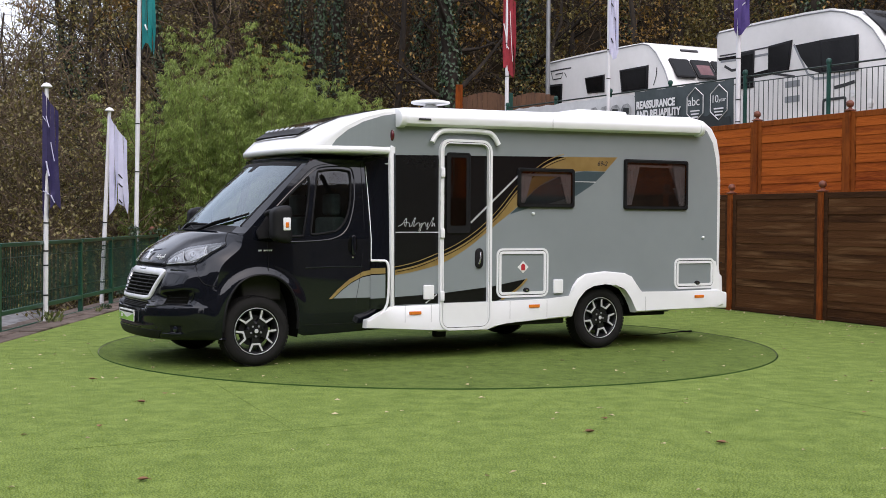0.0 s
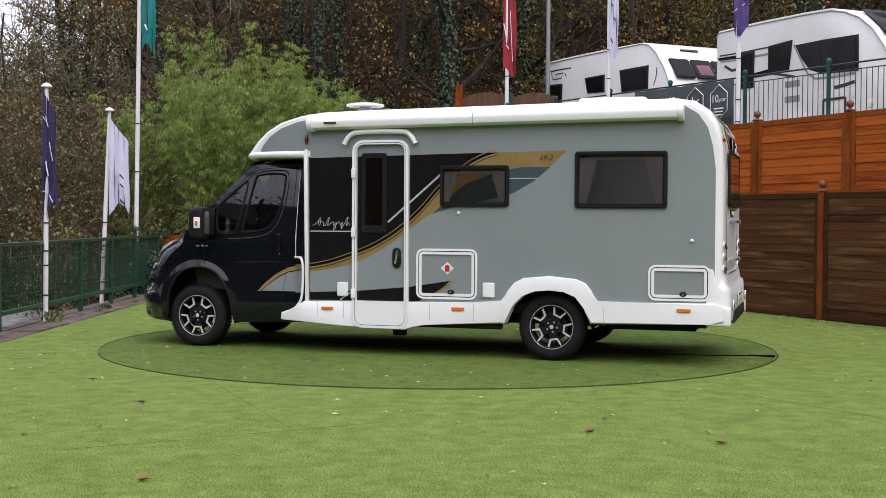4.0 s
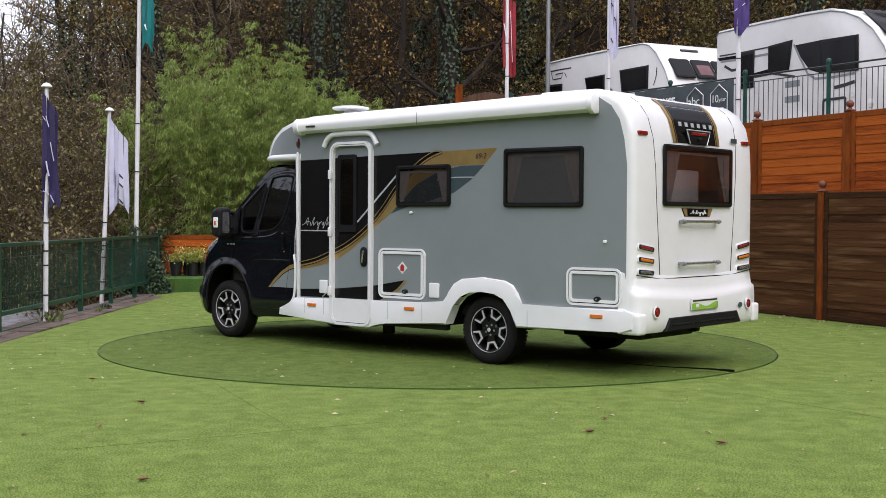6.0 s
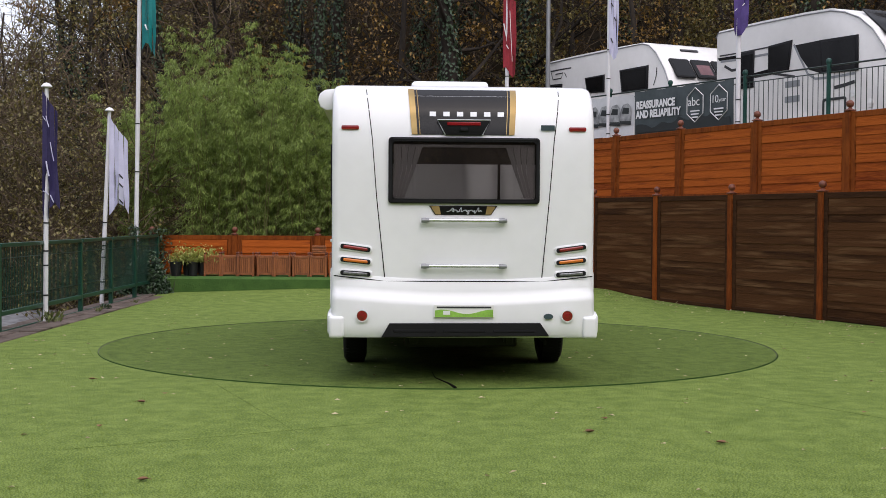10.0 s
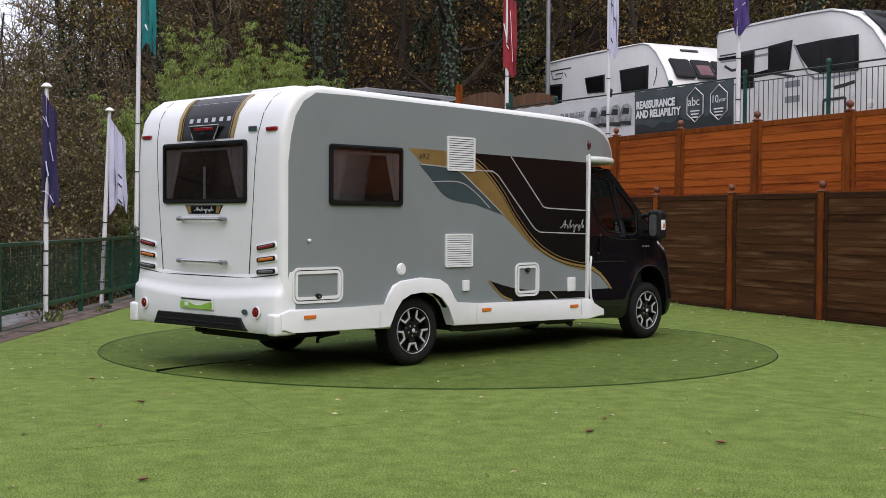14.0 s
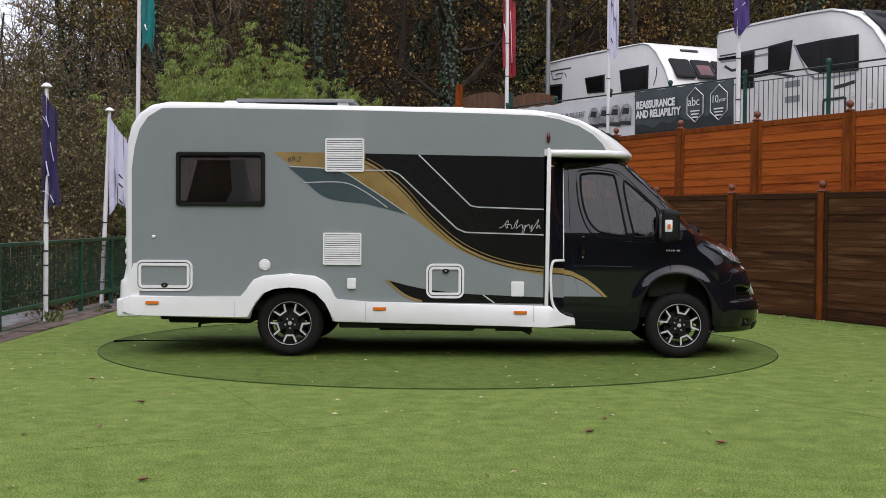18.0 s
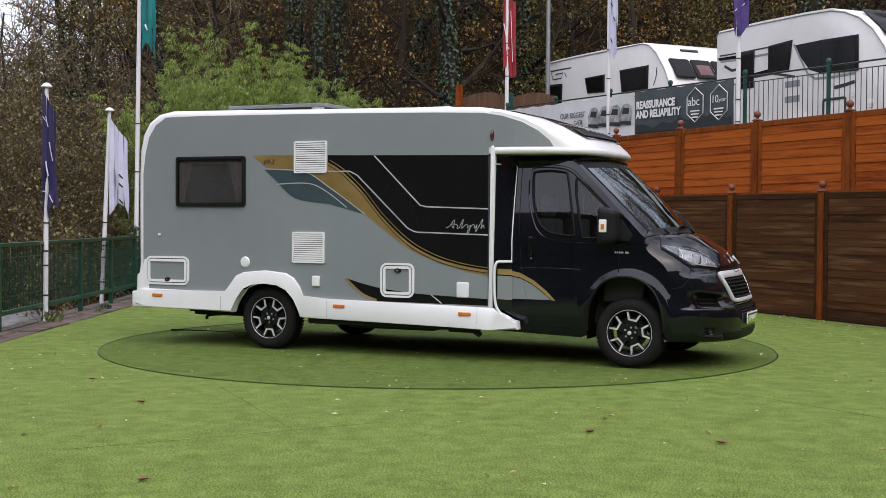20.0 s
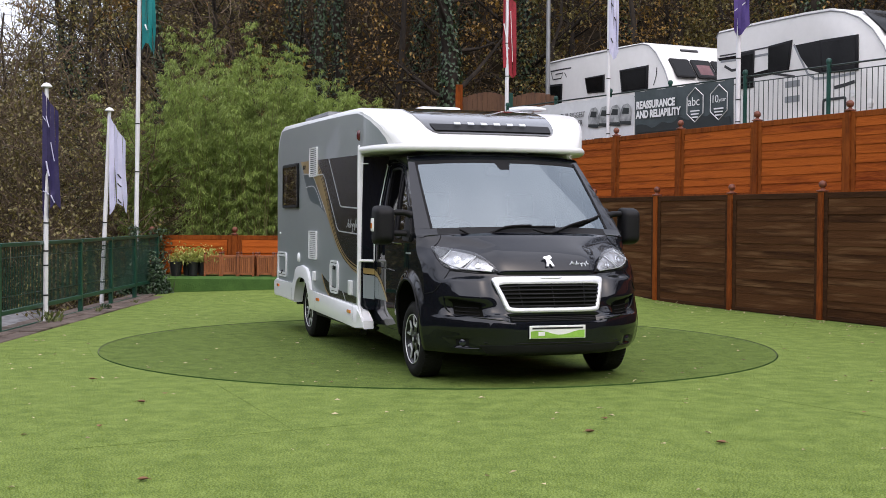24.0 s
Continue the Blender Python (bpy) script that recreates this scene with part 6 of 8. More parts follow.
bm = bmesh.new()
prism(bm, [(0.235, 2.262), (-0.225, 2.262), (-0.155, 2.13), (0.165, 2.13)], "x", -3.19, -3.215, 0.006, 2)
br = part("brake_lamp_housing", bm, M_SEAL, motorhome, "high-level brake lamp and camera", smooth=40)
bm = bmesh.new()
tube(bm, [(-3.216, 0.165, 2.132), (-3.216, 0.235, 2.262), (-3.208, -0.225, 2.262), (-3.216, -0.155, 2.132)], 0.006, 6)
part("silver_edge", bm, M_SILVER, br, smooth=60)
bm = bmesh.new()
box(bm, -3.222, -3.21, -0.14, 0.15, 2.215, 2.245, 0.004)
part("red_lens", bm, M_REDL, br)
bm = bmesh.new()
box(bm, -3.235, -3.21, -0.03, 0.04, 2.165, 2.195, 0.006)
part("camera_eye", bm, M_PLASTIC, br)

for sg, top, mid, low in ((1, 0.855, 0.79, 0.68), (-1, 0.848, 0.778, 0.678)):      # panel seams
    rear_patch("panel_seam", [(0.87, sg * low + 0.004, sg * low - 0.004), (1.59, sg * mid - sg * 0.035 + 0.004, sg * mid - sg * 0.035 - 0.004), (2.10, sg * (mid + 0.005) + 0.004, sg * (mid + 0.005) - 0.004),
                              (2.585, sg * top + 0.004, sg * top - 0.004)], M_SEAL, 0.002)
bm = bmesh.new()
prism(bm, [(0.305, 1.522), (-0.29, 1.522), (-0.235, 1.442), (0.25, 1.442)], "x", -3.20, -3.212, 0.004, 2)
part("name_badge", bm, M_BLACKD, motorhome, "dark name badge with gold ends", smooth=40)
for a, b in ((0.29, 0.215), (-0.275, -0.20)):
    bm = bmesh.new()
    prism(bm, [(a, 1.517), (b, 1.517), (b * 0.93, 1.447), (a * 0.84, 1.447)], "x", -3.211, -3.214)
    part("gold_end", bm, M_GOLD, motorhome)
bm = bmesh.new()
tube(bm, smooth_path([(-3.216, 0.15 - p[0] * 0.72, 1.47 + p[1] * 0.45) for p in SCRIPT], 3), 0.0035, 4)
part("script_emblem", bm, M_SILVER, motorhome)
for z in (1.395, 1.0):
    bm = bmesh.new()
    tube(bm, [(-3.25, -0.33, z), (-3.255, 0, z), (-3.25, 0.33, z)], 0.016, 10)
    h = part("grab_rail", bm, M_CHROME, motorhome, "silver grab rail", smooth=60)
    for y in (-0.335, 0.335):
        bm = bmesh.new()
        tube(bm, [(-3.25, y - 0.035, z), (-3.252, y, z), (-3.25, y + 0.035, z)], [0.017, 0.023, 0.02], 10)
        tube(bm, [(-3.20, y, z), (-3.25, y, z)], 0.018, 8)
        part("rail_end", bm, M_LAMP, h, smooth=60)
for sg in (1, -1):
    for k, (z, mat) in enumerate(((1.155, M_REDL), (1.045, M_AMBER), (0.935, M_CLEAR))):
        c = Matrix.Translation((-3.205, sg * 0.935, z)) @ pose(0, 0, 0, sg * (8 - 2 * k), 0, 0)
        bm = bmesh.new()
        prism(bm, rounded(-0.145, 0.145, -0.034, 0.034, 0.03, 4), "x", 0.01, -0.009, 0.004, 2)
        lamp = part("tail_lamp", bm, M_WHITE, motorhome, "slim horizontal tail lamp", smooth=50, m=c)
        bm = bmesh.new()
        prism(bm, rounded(-0.130, 0.130, -0.022, 0.020, 0.018, 4), "x", -0.006, -0.014)
        part("housing", bm, M_SEAL, lamp)
        bm = bmesh.new()
        prism(bm, rounded(-0.105, 0.105, -0.014, 0.012, 0.010, 3), "x", -0.012, -0.021, 0.003, 1)
        part("lens", bm, mat, lamp, smooth=50)
    bm = bmesh.new()
    prism(bm, rounded(sg * 0.985 - 0.075, sg * 0.985 + 0.075, 2.172, 2.21, 0.012, 3), "x", -3.175, -3.203, 0.004, 2)
    part("outline_lamp", bm, M_REDL, motorhome, "red outline lamp", smooth=50)
    bm = bmesh.new()
    lathe(bm, [(0.002, -0.02), (0.022, -0.018), (0.024, -0.012), (0.042, -0.012), (0.046, 0.0)], 22, "x")
    ref = part("reflector", bm, M_REDL, motorhome, "round red reflector", smooth=35, m=Matrix.Translation((-3.287, sg * 0.885 - 0.01, 0.575)))
    bm = bmesh.new()
    ring(bm, [(0.056 * math.cos(a * 0.2618), 0.056 * math.sin(a * 0.2618)) for a in range(24)], [(0.046 * math.cos(a * 0.2618), 0.046 * math.sin(a * 0.2618)) for a in range(24)], "x", 0.0, -0.012)
    part("bezel", bm, M_WHITE, ref)
bm = bmesh.new()
box(bm, -3.206, -3.20, -0.785, -0.665, 2.178, 2.225, 0.002)
part("sticker", bm, M_TEALD, motorhome, "small blue maker's sticker")


def build_bumper():
    prof = [(-3.05, 0.385), (-3.25, 0.385), (-3.272, 0.42), (-3.279, 0.50), (-3.278, 0.58), (-3.276, 0.66), (-3.268, 0.712), (-3.238, 0.735), (-3.230, 0.79), (-3.218, 0.85), (-3.207, 0.888), (-3.05, 0.90)]
    bm = bmesh.new()
    st = [(-HW - 0.005, 0.10, 0.045), (-HW + 0.01, 0.05, 0.045), (-HW + 0.05, 0.015, 0.04), (-0.9, 0.0, 0.032), (-0.7, 0, 0.015), (-0.35, 0, -0.004), (0, 0, -0.006)]
    st += [(-a, b, c) for a, b, c in st[:-1][::-1]]
    rows = [[bm.verts.new((x + ins if x < -3.1 else x, y, z + (up if z > 0.6 else 0))) for x, z in prof] for y, ins, up in st]
    n = len(prof)
    for a, b in zip(rows, rows[1:]):
        for i in range(n):
            bm.faces.new((a[i], a[(i + 1) % n], b[(i + 1) % n], b[i]))
    bm.faces.new(rows[0])
    bm.faces.new(rows[-1])
    b = part("rear_bumper", bm, M_WHITE, motorhome, "white moulded rear bumper", smooth=45)
    for sg in (1, -1):
        bm = bmesh.new()
        b2 = bmesh.new()
        box(b2, -3.286, -3.08, sg * 1.03, sg * 1.160, 0.378, 0.57, 0.03, 3)
        part("corner_cap", join(bm, b2), M_WHITE, b, smooth=50)
    bm = bmesh.new()
    prism(bm, [(0.64, 0.51), (-0.66, 0.515), (-0.74, 0.40), (0.71, 0.388)], "x", -3.2, -3.297, 0.006, 1)
    part("diffuser", bm, M_PLASTIC, b, "black lower bumper insert")
    for k in range(3):
        bm = bmesh.new()
        box(bm, -3.302, -3.29, -0.62 + k * 0.43, -0.25 + k * 0.43, 0.43, 0.46, 0.008)
        part("diffuser_rib", bm, M_SEAL, b)
    rear_seam = bmesh.new()
    tube(rear_seam, [(-3.225, 1.12, 0.915), (-3.212, 0.68, 0.868), (-3.212, -0.68, 0.868), (-3.225, -1.12, 0.915)], 0.005, 4)
    part("bumper_seam", rear_seam, M_SEAL, b)
    bm = bmesh.new()
    lathe(bm, [(0.002, -0.006), (0.04, -0.005), (0.042, 0)], 18, "x")
    o = part("maker_oval", bm, M_TEALD, b, "small blue oval badge")
    o.matrix_basis = Matrix.Translation((-3.291, -0.73, 0.57)) @ Matrix.Diagonal((1, 1, 0.6, 1))
    return b


build_bumper()


def advert_plate(m):
    p = piece("plate", None, motorhome, "white dealer plate with green hills and a line of text", m)
    bm = bmesh.new()
    box(bm, -0.26, 0.26, -0.008, 0.0, -0.056, 0.056, 0.003)
    part("board", bm, M_PLATE, p)
    bm = bmesh.new()
    top = [(-0.25 + 0.05 * i, -0.004 + 0.020 * math.sin(i * 0.75 + 0.6)) for i in range(11)]
    prism(bm, [(-0.25, -0.05)] + [(0.25, -0.05)] + top[::-1], "y", -0.0085, -0.0105)
    part("green_print", bm, M_PLATEG, p)
    bm = bmesh.new()
    box(bm, -0.235, 0.235, -0.0105, -0.0085, 0.026, 0.041)
    part("text_bar", bm, M_INKD, p)
    bm = bmesh.new()
    box(bm, -0.18, -0.12, -0.0115, -0.0105, -0.030, 0.004, 0.0)
    part("van_print", bm, M_INK, p)


advert_plate(pose(-3.291, 0, 0.615, 0, 0, -90))
advert_plate(pose(3.489, 0.0, 0.447, 0, 0, 90))
for x0, x1, y0, y1, z0, z1, nm in ((-3.05, 1.2, -0.95, 0.95, 0.44, 0.56, "chassis_floor"), (-3.0, 2.2, 0.38, 0.46, 0.30, 0.45, "chassis_rail"), (-3.0, 2.2, -0.46, -0.38, 0.30, 0.45, "chassis_rail"),
                                  (-0.6, 0.4, -0.9, -0.3, 0.24, 0.45, "water_tank"), (-2.9, -2.0, -0.5, 0.5, 0.27, 0.45, "waste_tank"), (0.2, 0.35, 0.55, 0.62, 0.14, 0.45, "jack_leg"),
                                  (-1.0, 1.0, -1.10, -1.03, 0.28, 0.36, "side_member"), (-1.0, 0.0, 1.03, 1.10, 0.28, 0.36, "side_member")):
    bm = bmesh.new()
    box(bm, x0, x1, y0, y1, z0, z1, 0.015)
    part(nm, bm, M_UNDER, motorhome, "dark underbody part")
for x in (-1.51, 2.52):
    bm = bmesh.new()
    tube(bm, [(x, -0.9, 0.33), (x, 0.9, 0.33)], 0.045, 10)
    part("axle", bm, M_UNDER, motorhome)
    bm = bmesh.new()
    box(bm, x - 0.45, x + 0.45, -0.72, 0.72, 0.38, 1.0 if x > 0 else 0.9)
    part("wheel_housing", bm, M_UNDER, motorhome)
    for sg in (1, -1):
        bm = bmesh.new()
        if x > 0:
            continue
        rows = [[bm.verts.new((-1.50 + 0.450 * math.cos(math.pi * k / 16), sg * y, 0.34 + 0.392 * math.sin(math.pi * k / 16))) for k in range(17)] for y in (0.68, 1.13)]
        thicken(bm, [bm.faces.new((rows[0][k], rows[0][k + 1], rows[1][k + 1], rows[1][k])) for k in range(16)], 0.005)
        part("arch_liner", bm, M_GAP, motorhome, "black wheel-arch liner")
bm = bmesh.new()
tube(bm, smooth_path([(-2.2, -0.75, 0.32), (-2.45, -0.78, 0.30), (-2.5, -0.8, 0.28), (-2.5, -0.8, 0.25)], 4), 0.018, 6)
part("drain_pipe", bm, M_UNDER, motorhome)
bm = bmesh.new()
tube(bm, [(0.62, -0.98, 0.30), (0.9, -1.02, 0.29), (0.98, -1.05, 0.24)], [0.05, 0.04, 0.03], 8)
part("exhaust", bm, M_UNDER, motorhome)

# ---- wheels
def build_wheel():
    w = piece("wheel", None, motorhome, "black and machined alloy wheel with tyre")
    R, hw = 0.337, 0.112
    prof = [(0.215, -hw + 0.02), (0.225, hw - 0.03), (0.235, hw - 0.006), (0.262, hw + 0.004), (0.295, hw), (0.320, hw - 0.018), (R - 0.004, hw - 0.035), (R, hw - 0.055), (R, -hw + 0.055), (0.318, -hw + 0.018), (0.26, -hw), (0.215, -hw + 0.02)]
    part("tyre", lathe(bmesh.new(), prof[1:], 56, "y", cap=False), M_TYRE, w, "black tyre", smooth=35)
    bm = bmesh.new()
    for k in range(-2, 3):
        y = k * 0.036
        for i in range(56):
            a = 2 * math.pi * (i + 0.5 * (k % 2)) / 56
            b2 = bmesh.new()
            box(b2, -0.014, 0.014, y - 0.015, y + 0.015, R - 0.003, R + 0.0025)
            join(bm, b2, Matrix.Rotation(a, 4, "Y"))
    tread = part("tread", bm, M_TYRE, w)
    tread["kind"] = "stuff"
    part("rim", lathe(bmesh.new(), [(0.19, 0.0), (0.195, hw - 0.05), (0.208, hw - 0.02), (0.222, hw - 0.008), (0.228, hw - 0.02), (0.226, 0.0)], 48, "y", cap=False), M_RIMB, w, smooth=35)
    ringb = bmesh.new()
    lathe(ringb, [(0.218, hw - 0.012), (0.220, hw - 0.005), (0.2235, hw - 0.005), (0.225, hw - 0.014)], 56, "y", cap=False)
    part("rim_edge", ringb, M_RIMS, w, smooth=35)
    part("brake_disc", lathe(bmesh.new(), [(0.05, 0.02), (0.15, 0.02), (0.15, 0.0), (0.05, 0.0)], 32, "y"), M_UNDER, w)
    hub = part("hub", lathe(bmesh.new(), [(0.09, 0.03), (0.088, hw - 0.045), (0.07, hw - 0.03), (0.034, hw - 0.03), (0.032, hw - 0.016), (0.004, hw - 0.012)], 30, "y"), M_RIMB, w, smooth=35)
    part("hub_cap", lathe(bmesh.new(), [(0.021, hw - 0.013), (0.018, hw - 0.009), (0.003, hw - 0.008)], 18, "y"), M_RIMS, hub)
    for k in range(5):
        rot = Matrix.Rotation(radians(72 * k), 4, "Y")
        bm = bmesh.new()       # dark cast spoke, wider outwards
        pts = [(-0.034, -0.05), (0.034, -0.05), (0.040, -0.125), (0.076, -0.205), (0.05, -0.214), (0.02, -0.15), (-0.02, -0.15), (-0.05, -0.214), (-0.076, -0.205), (-0.040, -0.125)]
        prism(bm, pts, "y", hw - 0.075, hw - 0.030)
        sp = part("spoke", bm, M_RIMB, w, m=rot)
        bm = bmesh.new()       # machined face in the shape of a U
        u = [(0.078, -0.207), (0.064, -0.210), (0.027, -0.135), (-0.027, -0.135), (-0.064, -0.210), (-0.078, -0.207), (-0.042, -0.118), (0.042, -0.118)]
        prism(bm, u, "y", hw - 0.032, hw - 0.021)
        part("machined_face", bm, M_RIMS, sp)
        bm = bmesh.new()
        lathe(bm, [(0.012, hw - 0.05), (0.012, hw - 0.026), (0.006, hw - 0.024)], 6, "y", (0.052 * math.sin(radians(36)), 0, 0.052 * math.cos(radians(36))))
        part("bolt", bm, M_LAMP, w, m=rot)
    return w


wh = build_wheel()
wh.matrix_basis = pose(2.515, 0.895, 0.32, 0, 0, 0)
for x, y, rz, sp in ((2.515, -0.895, 180, 24), (-1.51, 0.965, 0, 10), (-1.51, -0.965, 180, 0)):
    c = copy_thing(wh, Matrix.Translation((x, y, 0.32)) @ pose(0, 0, 0, 0, 0, rz) @ pose(0, 0, 0, 0, sp, 0))


# ---- the van cab
STATIONS = [   # middle x, z; edge x, z; how sharply it turns at the edge
    (1.14, 2.045, 1.14, 1.985, 3.5), (1.70, 2.05, 1.66, 1.995, 3.5), (2.02, 2.02, 1.88, 1.985, 3.0), (2.10, 1.975, 1.95, 1.945, 2.4),
    (2.752, 1.34, 2.58, 1.315, 2.2), (2.83, 1.29, 2.66, 1.25, 2.3), (3.00, 1.195, 2.70, 1.15, 2.4), (3.20, 1.06, 2.88, 1.03, 2.6),
    (3.30, 0.92, 2.95, 0.90, 2.6), (3.37, 0.78, 2.97, 0.77, 2.8), (3.42, 0.64, 2.98, 0.63, 2.9), (3.465, 0.54, 3.0, 0.53, 3.2),
    (3.475, 0.42, 3.0, 0.41, 3.2), (3.46, 0.31, 2.99, 0.31, 3.2), (3.38, 0.235, 2.95, 0.26, 3.2), (3.0, 0.21, 2.88, 0.25, 3.2)]


def cab_half(z):
    """Half the cab's width at height z."""
    if z > 1.2:
        return 1.02 - 0.135 * ((z - 1.2) / 0.72) ** 1.15
    return 1.02 - 0.05 * max(0.0, (0.5 - z) / 0.25) ** 2


def ease(x, a, b):
    """0 up to a, 1 from b on, smooth between."""
    t = max(0.0, min(1.0, (x - a) / (b - a)))
    return t * t * (3 - 2 * t)


def flare(x, z):
    """How far the wing swells out round the wheel."""
    r = math.hypot((x - 2.50) / 0.53, (z - 0.40) / 0.565)
    return 0.032 * ease(1 - r, 0.0, 0.22) * max(ease(x, 2.15, 2.35), ease(z, 0.45, 0.75))


def cab(s, v, out=0.0):
    """The cab's outer skin: s runs over the stations from the roof to under the bumper, v from the right edge (-1) to the left (1)."""
    i = max(0, min(len(STATIONS) - 2, int(s)))
    t = s - i
    a, b = STATIONS[i], STATIONS[i + 1]
    p0, p3 = STATIONS[max(0, i - 1)], STATIONS[min(len(STATIONS) - 1, i + 2)]

    def c(k):
        if i == 3:
            return a[k] + (b[k] - a[k]) * t
        return 0.5 * (2 * a[k] + (b[k] - p0[k]) * t + (2 * p0[k] - 5 * a[k] + 4 * b[k] - p3[k]) * t * t + (3 * a[k] - p0[k] - 3 * b[k] + p3[k]) * t ** 3)
    xc, zc, xe, ze, pw = (c(k) for k in range(5))
    if i == 3:
        xc += 0.03 * math.sin(t * math.pi)
    w = abs(v)
    q = w ** pw
    x, z = xc + (xe - xc) * q, zc + (ze - zc) * q
    # the shoulder of the wing is rounded
    turn = max(0.0, (w - 0.90) / 0.10) ** 2
    x -= 0.055 * turn * ease(s, 6.0, 7.4)
    z -= 0.045 * turn * ease(s, 4.6, 5.2) * (1 - ease(s, 6.6, 8.0))
    y = w * cab_half(ze) + flare(x, z) * ease(w, 0.78, 1.0)
    p = Vector((x, math.copysign(y, v), z))
    if out:
        e = 0.02
        n = (cab(min(14.9, s + e), v) - cab(max(0, s - e), v)).cross(cab(s, min(1, v + e)) - cab(s, max(-1, v - e)))
        n = n.normalized()
        if n.x + n.z * 0.6 < 0:
            n = -n
        p = p + n * out
    return p


def relief(s, v):
    """Raised and sunk parts of the bonnet and bumper."""
    w = abs(v)
    edge = 0.80 if s < 5.2 else max(0.435, 0.80 - 0.34 * (s - 5.2)) if s < 6.4 else 0.435
    d = 0.022 * (1 - ease(w, edge - 0.03, edge + 0.07)) * ease(s, 5.0, 5.6) * (1 - ease(s, 7.75, 7.95))      # bonnet dome
    d += 0.036 * ease(w, 0.48, 0.58) * (1 - ease(w, 0.78, 0.95)) * ease(s, 7.95, 8.4) * (1 - ease(s, 9.3, 9.9))   # cheeks
    d -= 0.022 * ease(w, 0.42, 0.47) * (1 - ease(w, 0.50, 0.58)) * ease(s, 8.1, 8.5) * (1 - ease(s, 10.2, 10.5))  # channel beside the grille
    low = 9.2 + 1.5 * (0.88 - w) if w > 0.62 else 9.59
    d -= 0.050 * ease(w, 0.55, 0.64) * (1 - ease(w, 0.84, 0.89)) * ease(s, low, low + 0.25) * (1 - ease(s, 10.45, 10.62))  # corner intake
    d += 0.014 * ease(s, 10.58, 10.72) * (1 - ease(s, 11.5, 12.2)) * (1 - ease(w, 0.88, 0.97)) * ease(w, 0.40, 0.46)   # shelf
    d -= 0.030 * (1 - ease(w, 0.40, 0.43)) * ease(s, 10.35, 10.45) * (1 - ease(s, 11.0, 11.1))                  # lower slot
    d -= 0.020 * ease(w, 0.70, 0.73) * (1 - ease(w, 0.83, 0.86)) * ease(s, 12.2, 12.35) * (1 - ease(s, 12.9, 13.05))  # fog lamp pocket
    return d


def shaped(s, v, out=0.0):
    return cab(s, v, out + relief(s, v) + 1e-5)


VS = [math.copysign(1 - (1 - abs(k) / 24) ** 1.25, k) for k in range(-24, 25)]


def cab_panel(name, s0, s1, n, mat, label, vs=VS, out=0.0, thick=0.0, parent=None, at=cab):
    """A sheet of the skin; vs lists v, or gives the list for each s."""
    bm = bmesh.new()
    rows = []
    for j in range(n + 1):
        s = s0 + (s1 - s0) * j / n
        rows.append([bm.verts.new(at(s, v, out)) for v in (vs(s) if callable(vs) else vs)])
    f = []
    for a, b in zip(rows, rows[1:]):
        for i in range(len(a) - 1):
            f.append(bm.faces.new((a[i], a[i + 1], b[i + 1], b[i])))
    if thick:
        bmesh.ops.recalc_face_normals(bm, faces=bm.faces)
        bm.normal_update()
        if sum(q.normal.x + 0.6 * q.normal.z for q in bm.faces) < 0:
            bmesh.ops.reverse_faces(bm, faces=bm.faces)
        thicken(bm, bm.faces[:], thick)
    return part(name, bm, mat, parent or motorhome, label, smooth=50)


def screen_edge(s):
    """v at the side edge of the windscreen."""
    return 0.925 - 0.065 * max(0.0, min(1.0, s - 3))


cab_panel("cab_roof", 0, 3, 9, M_PAINT, "black cab roof", vs=VS[::2], thick=0.03)
ws = cab_panel("windscreen", 3, 4, 10, M_SCREEN, "wide raked windscreen", vs=lambda s: [v * (screen_edge(s) + 0.005) for v in VS[::2]])
face_out(ws, (1, 0, 0.6)).visible_shadow = False
for sg in (1, -1):
    cab_panel("windscreen_pillar", 3, 4, 8, M_PAINT, "black windscreen pillar", vs=lambda s: [sg * (screen_edge(s) + (1 - screen_edge(s)) * k / 5) for k in range(6)], out=0.003, thick=0.03)
    cab_panel("screen_rubber", 3, 4, 8, M_SEAL, "black windscreen rubber", vs=lambda s: [sg * (screen_edge(s) + k) for k in (-0.012, 0.0, 0.010)], out=0.006, thick=0.006)
cab_panel("screen_band", 3.0, 3.05, 2, M_SEAL, "black band along the top of the windscreen", vs=[v * 0.92 for v in VS[::2]], out=0.002, thick=0.004)
for s0, s1, w in ((3.03, 3.075, 0.085), (3.075, 3.12, 0.07), (3.12, 3.15, 0.055)):
    cab_panel("sensor_pod", s0, s1, 2, M_SEAL, "black camera pod behind the windscreen", vs=[-w, -w / 2, 0, w / 2, w], out=0.002, thick=0.002)
scuttle = cab_panel("scuttle", 4, 5.08, 6, M_PLASTIC, "black plastic scuttle below the windscreen", vs=[v * 0.82 for v in VS[::2]], thick=0.01)
for sg in (1, -1):
    cab_panel("wing_top", 4, 5.08, 6, M_PAINT, "black top of the wing beside the scuttle", vs=[sg * (0.815 + 0.185 * k / 6) for k in range(7)], out=0.002, thick=0.012)
bonnet = cab_panel("bonnet", 5.05, 7.95, 36, M_PAINT, "black domed bonnet", thick=0.02, at=shaped)
cab_panel("front_bumper", 7.95, 15, 84, M_PAINT, "black moulded front bumper", thick=0.02, at=shaped)


def skin(x, z, sg, out):
    return Vector((x, sg * (cab_half(z) + flare(x, z) + out), z))


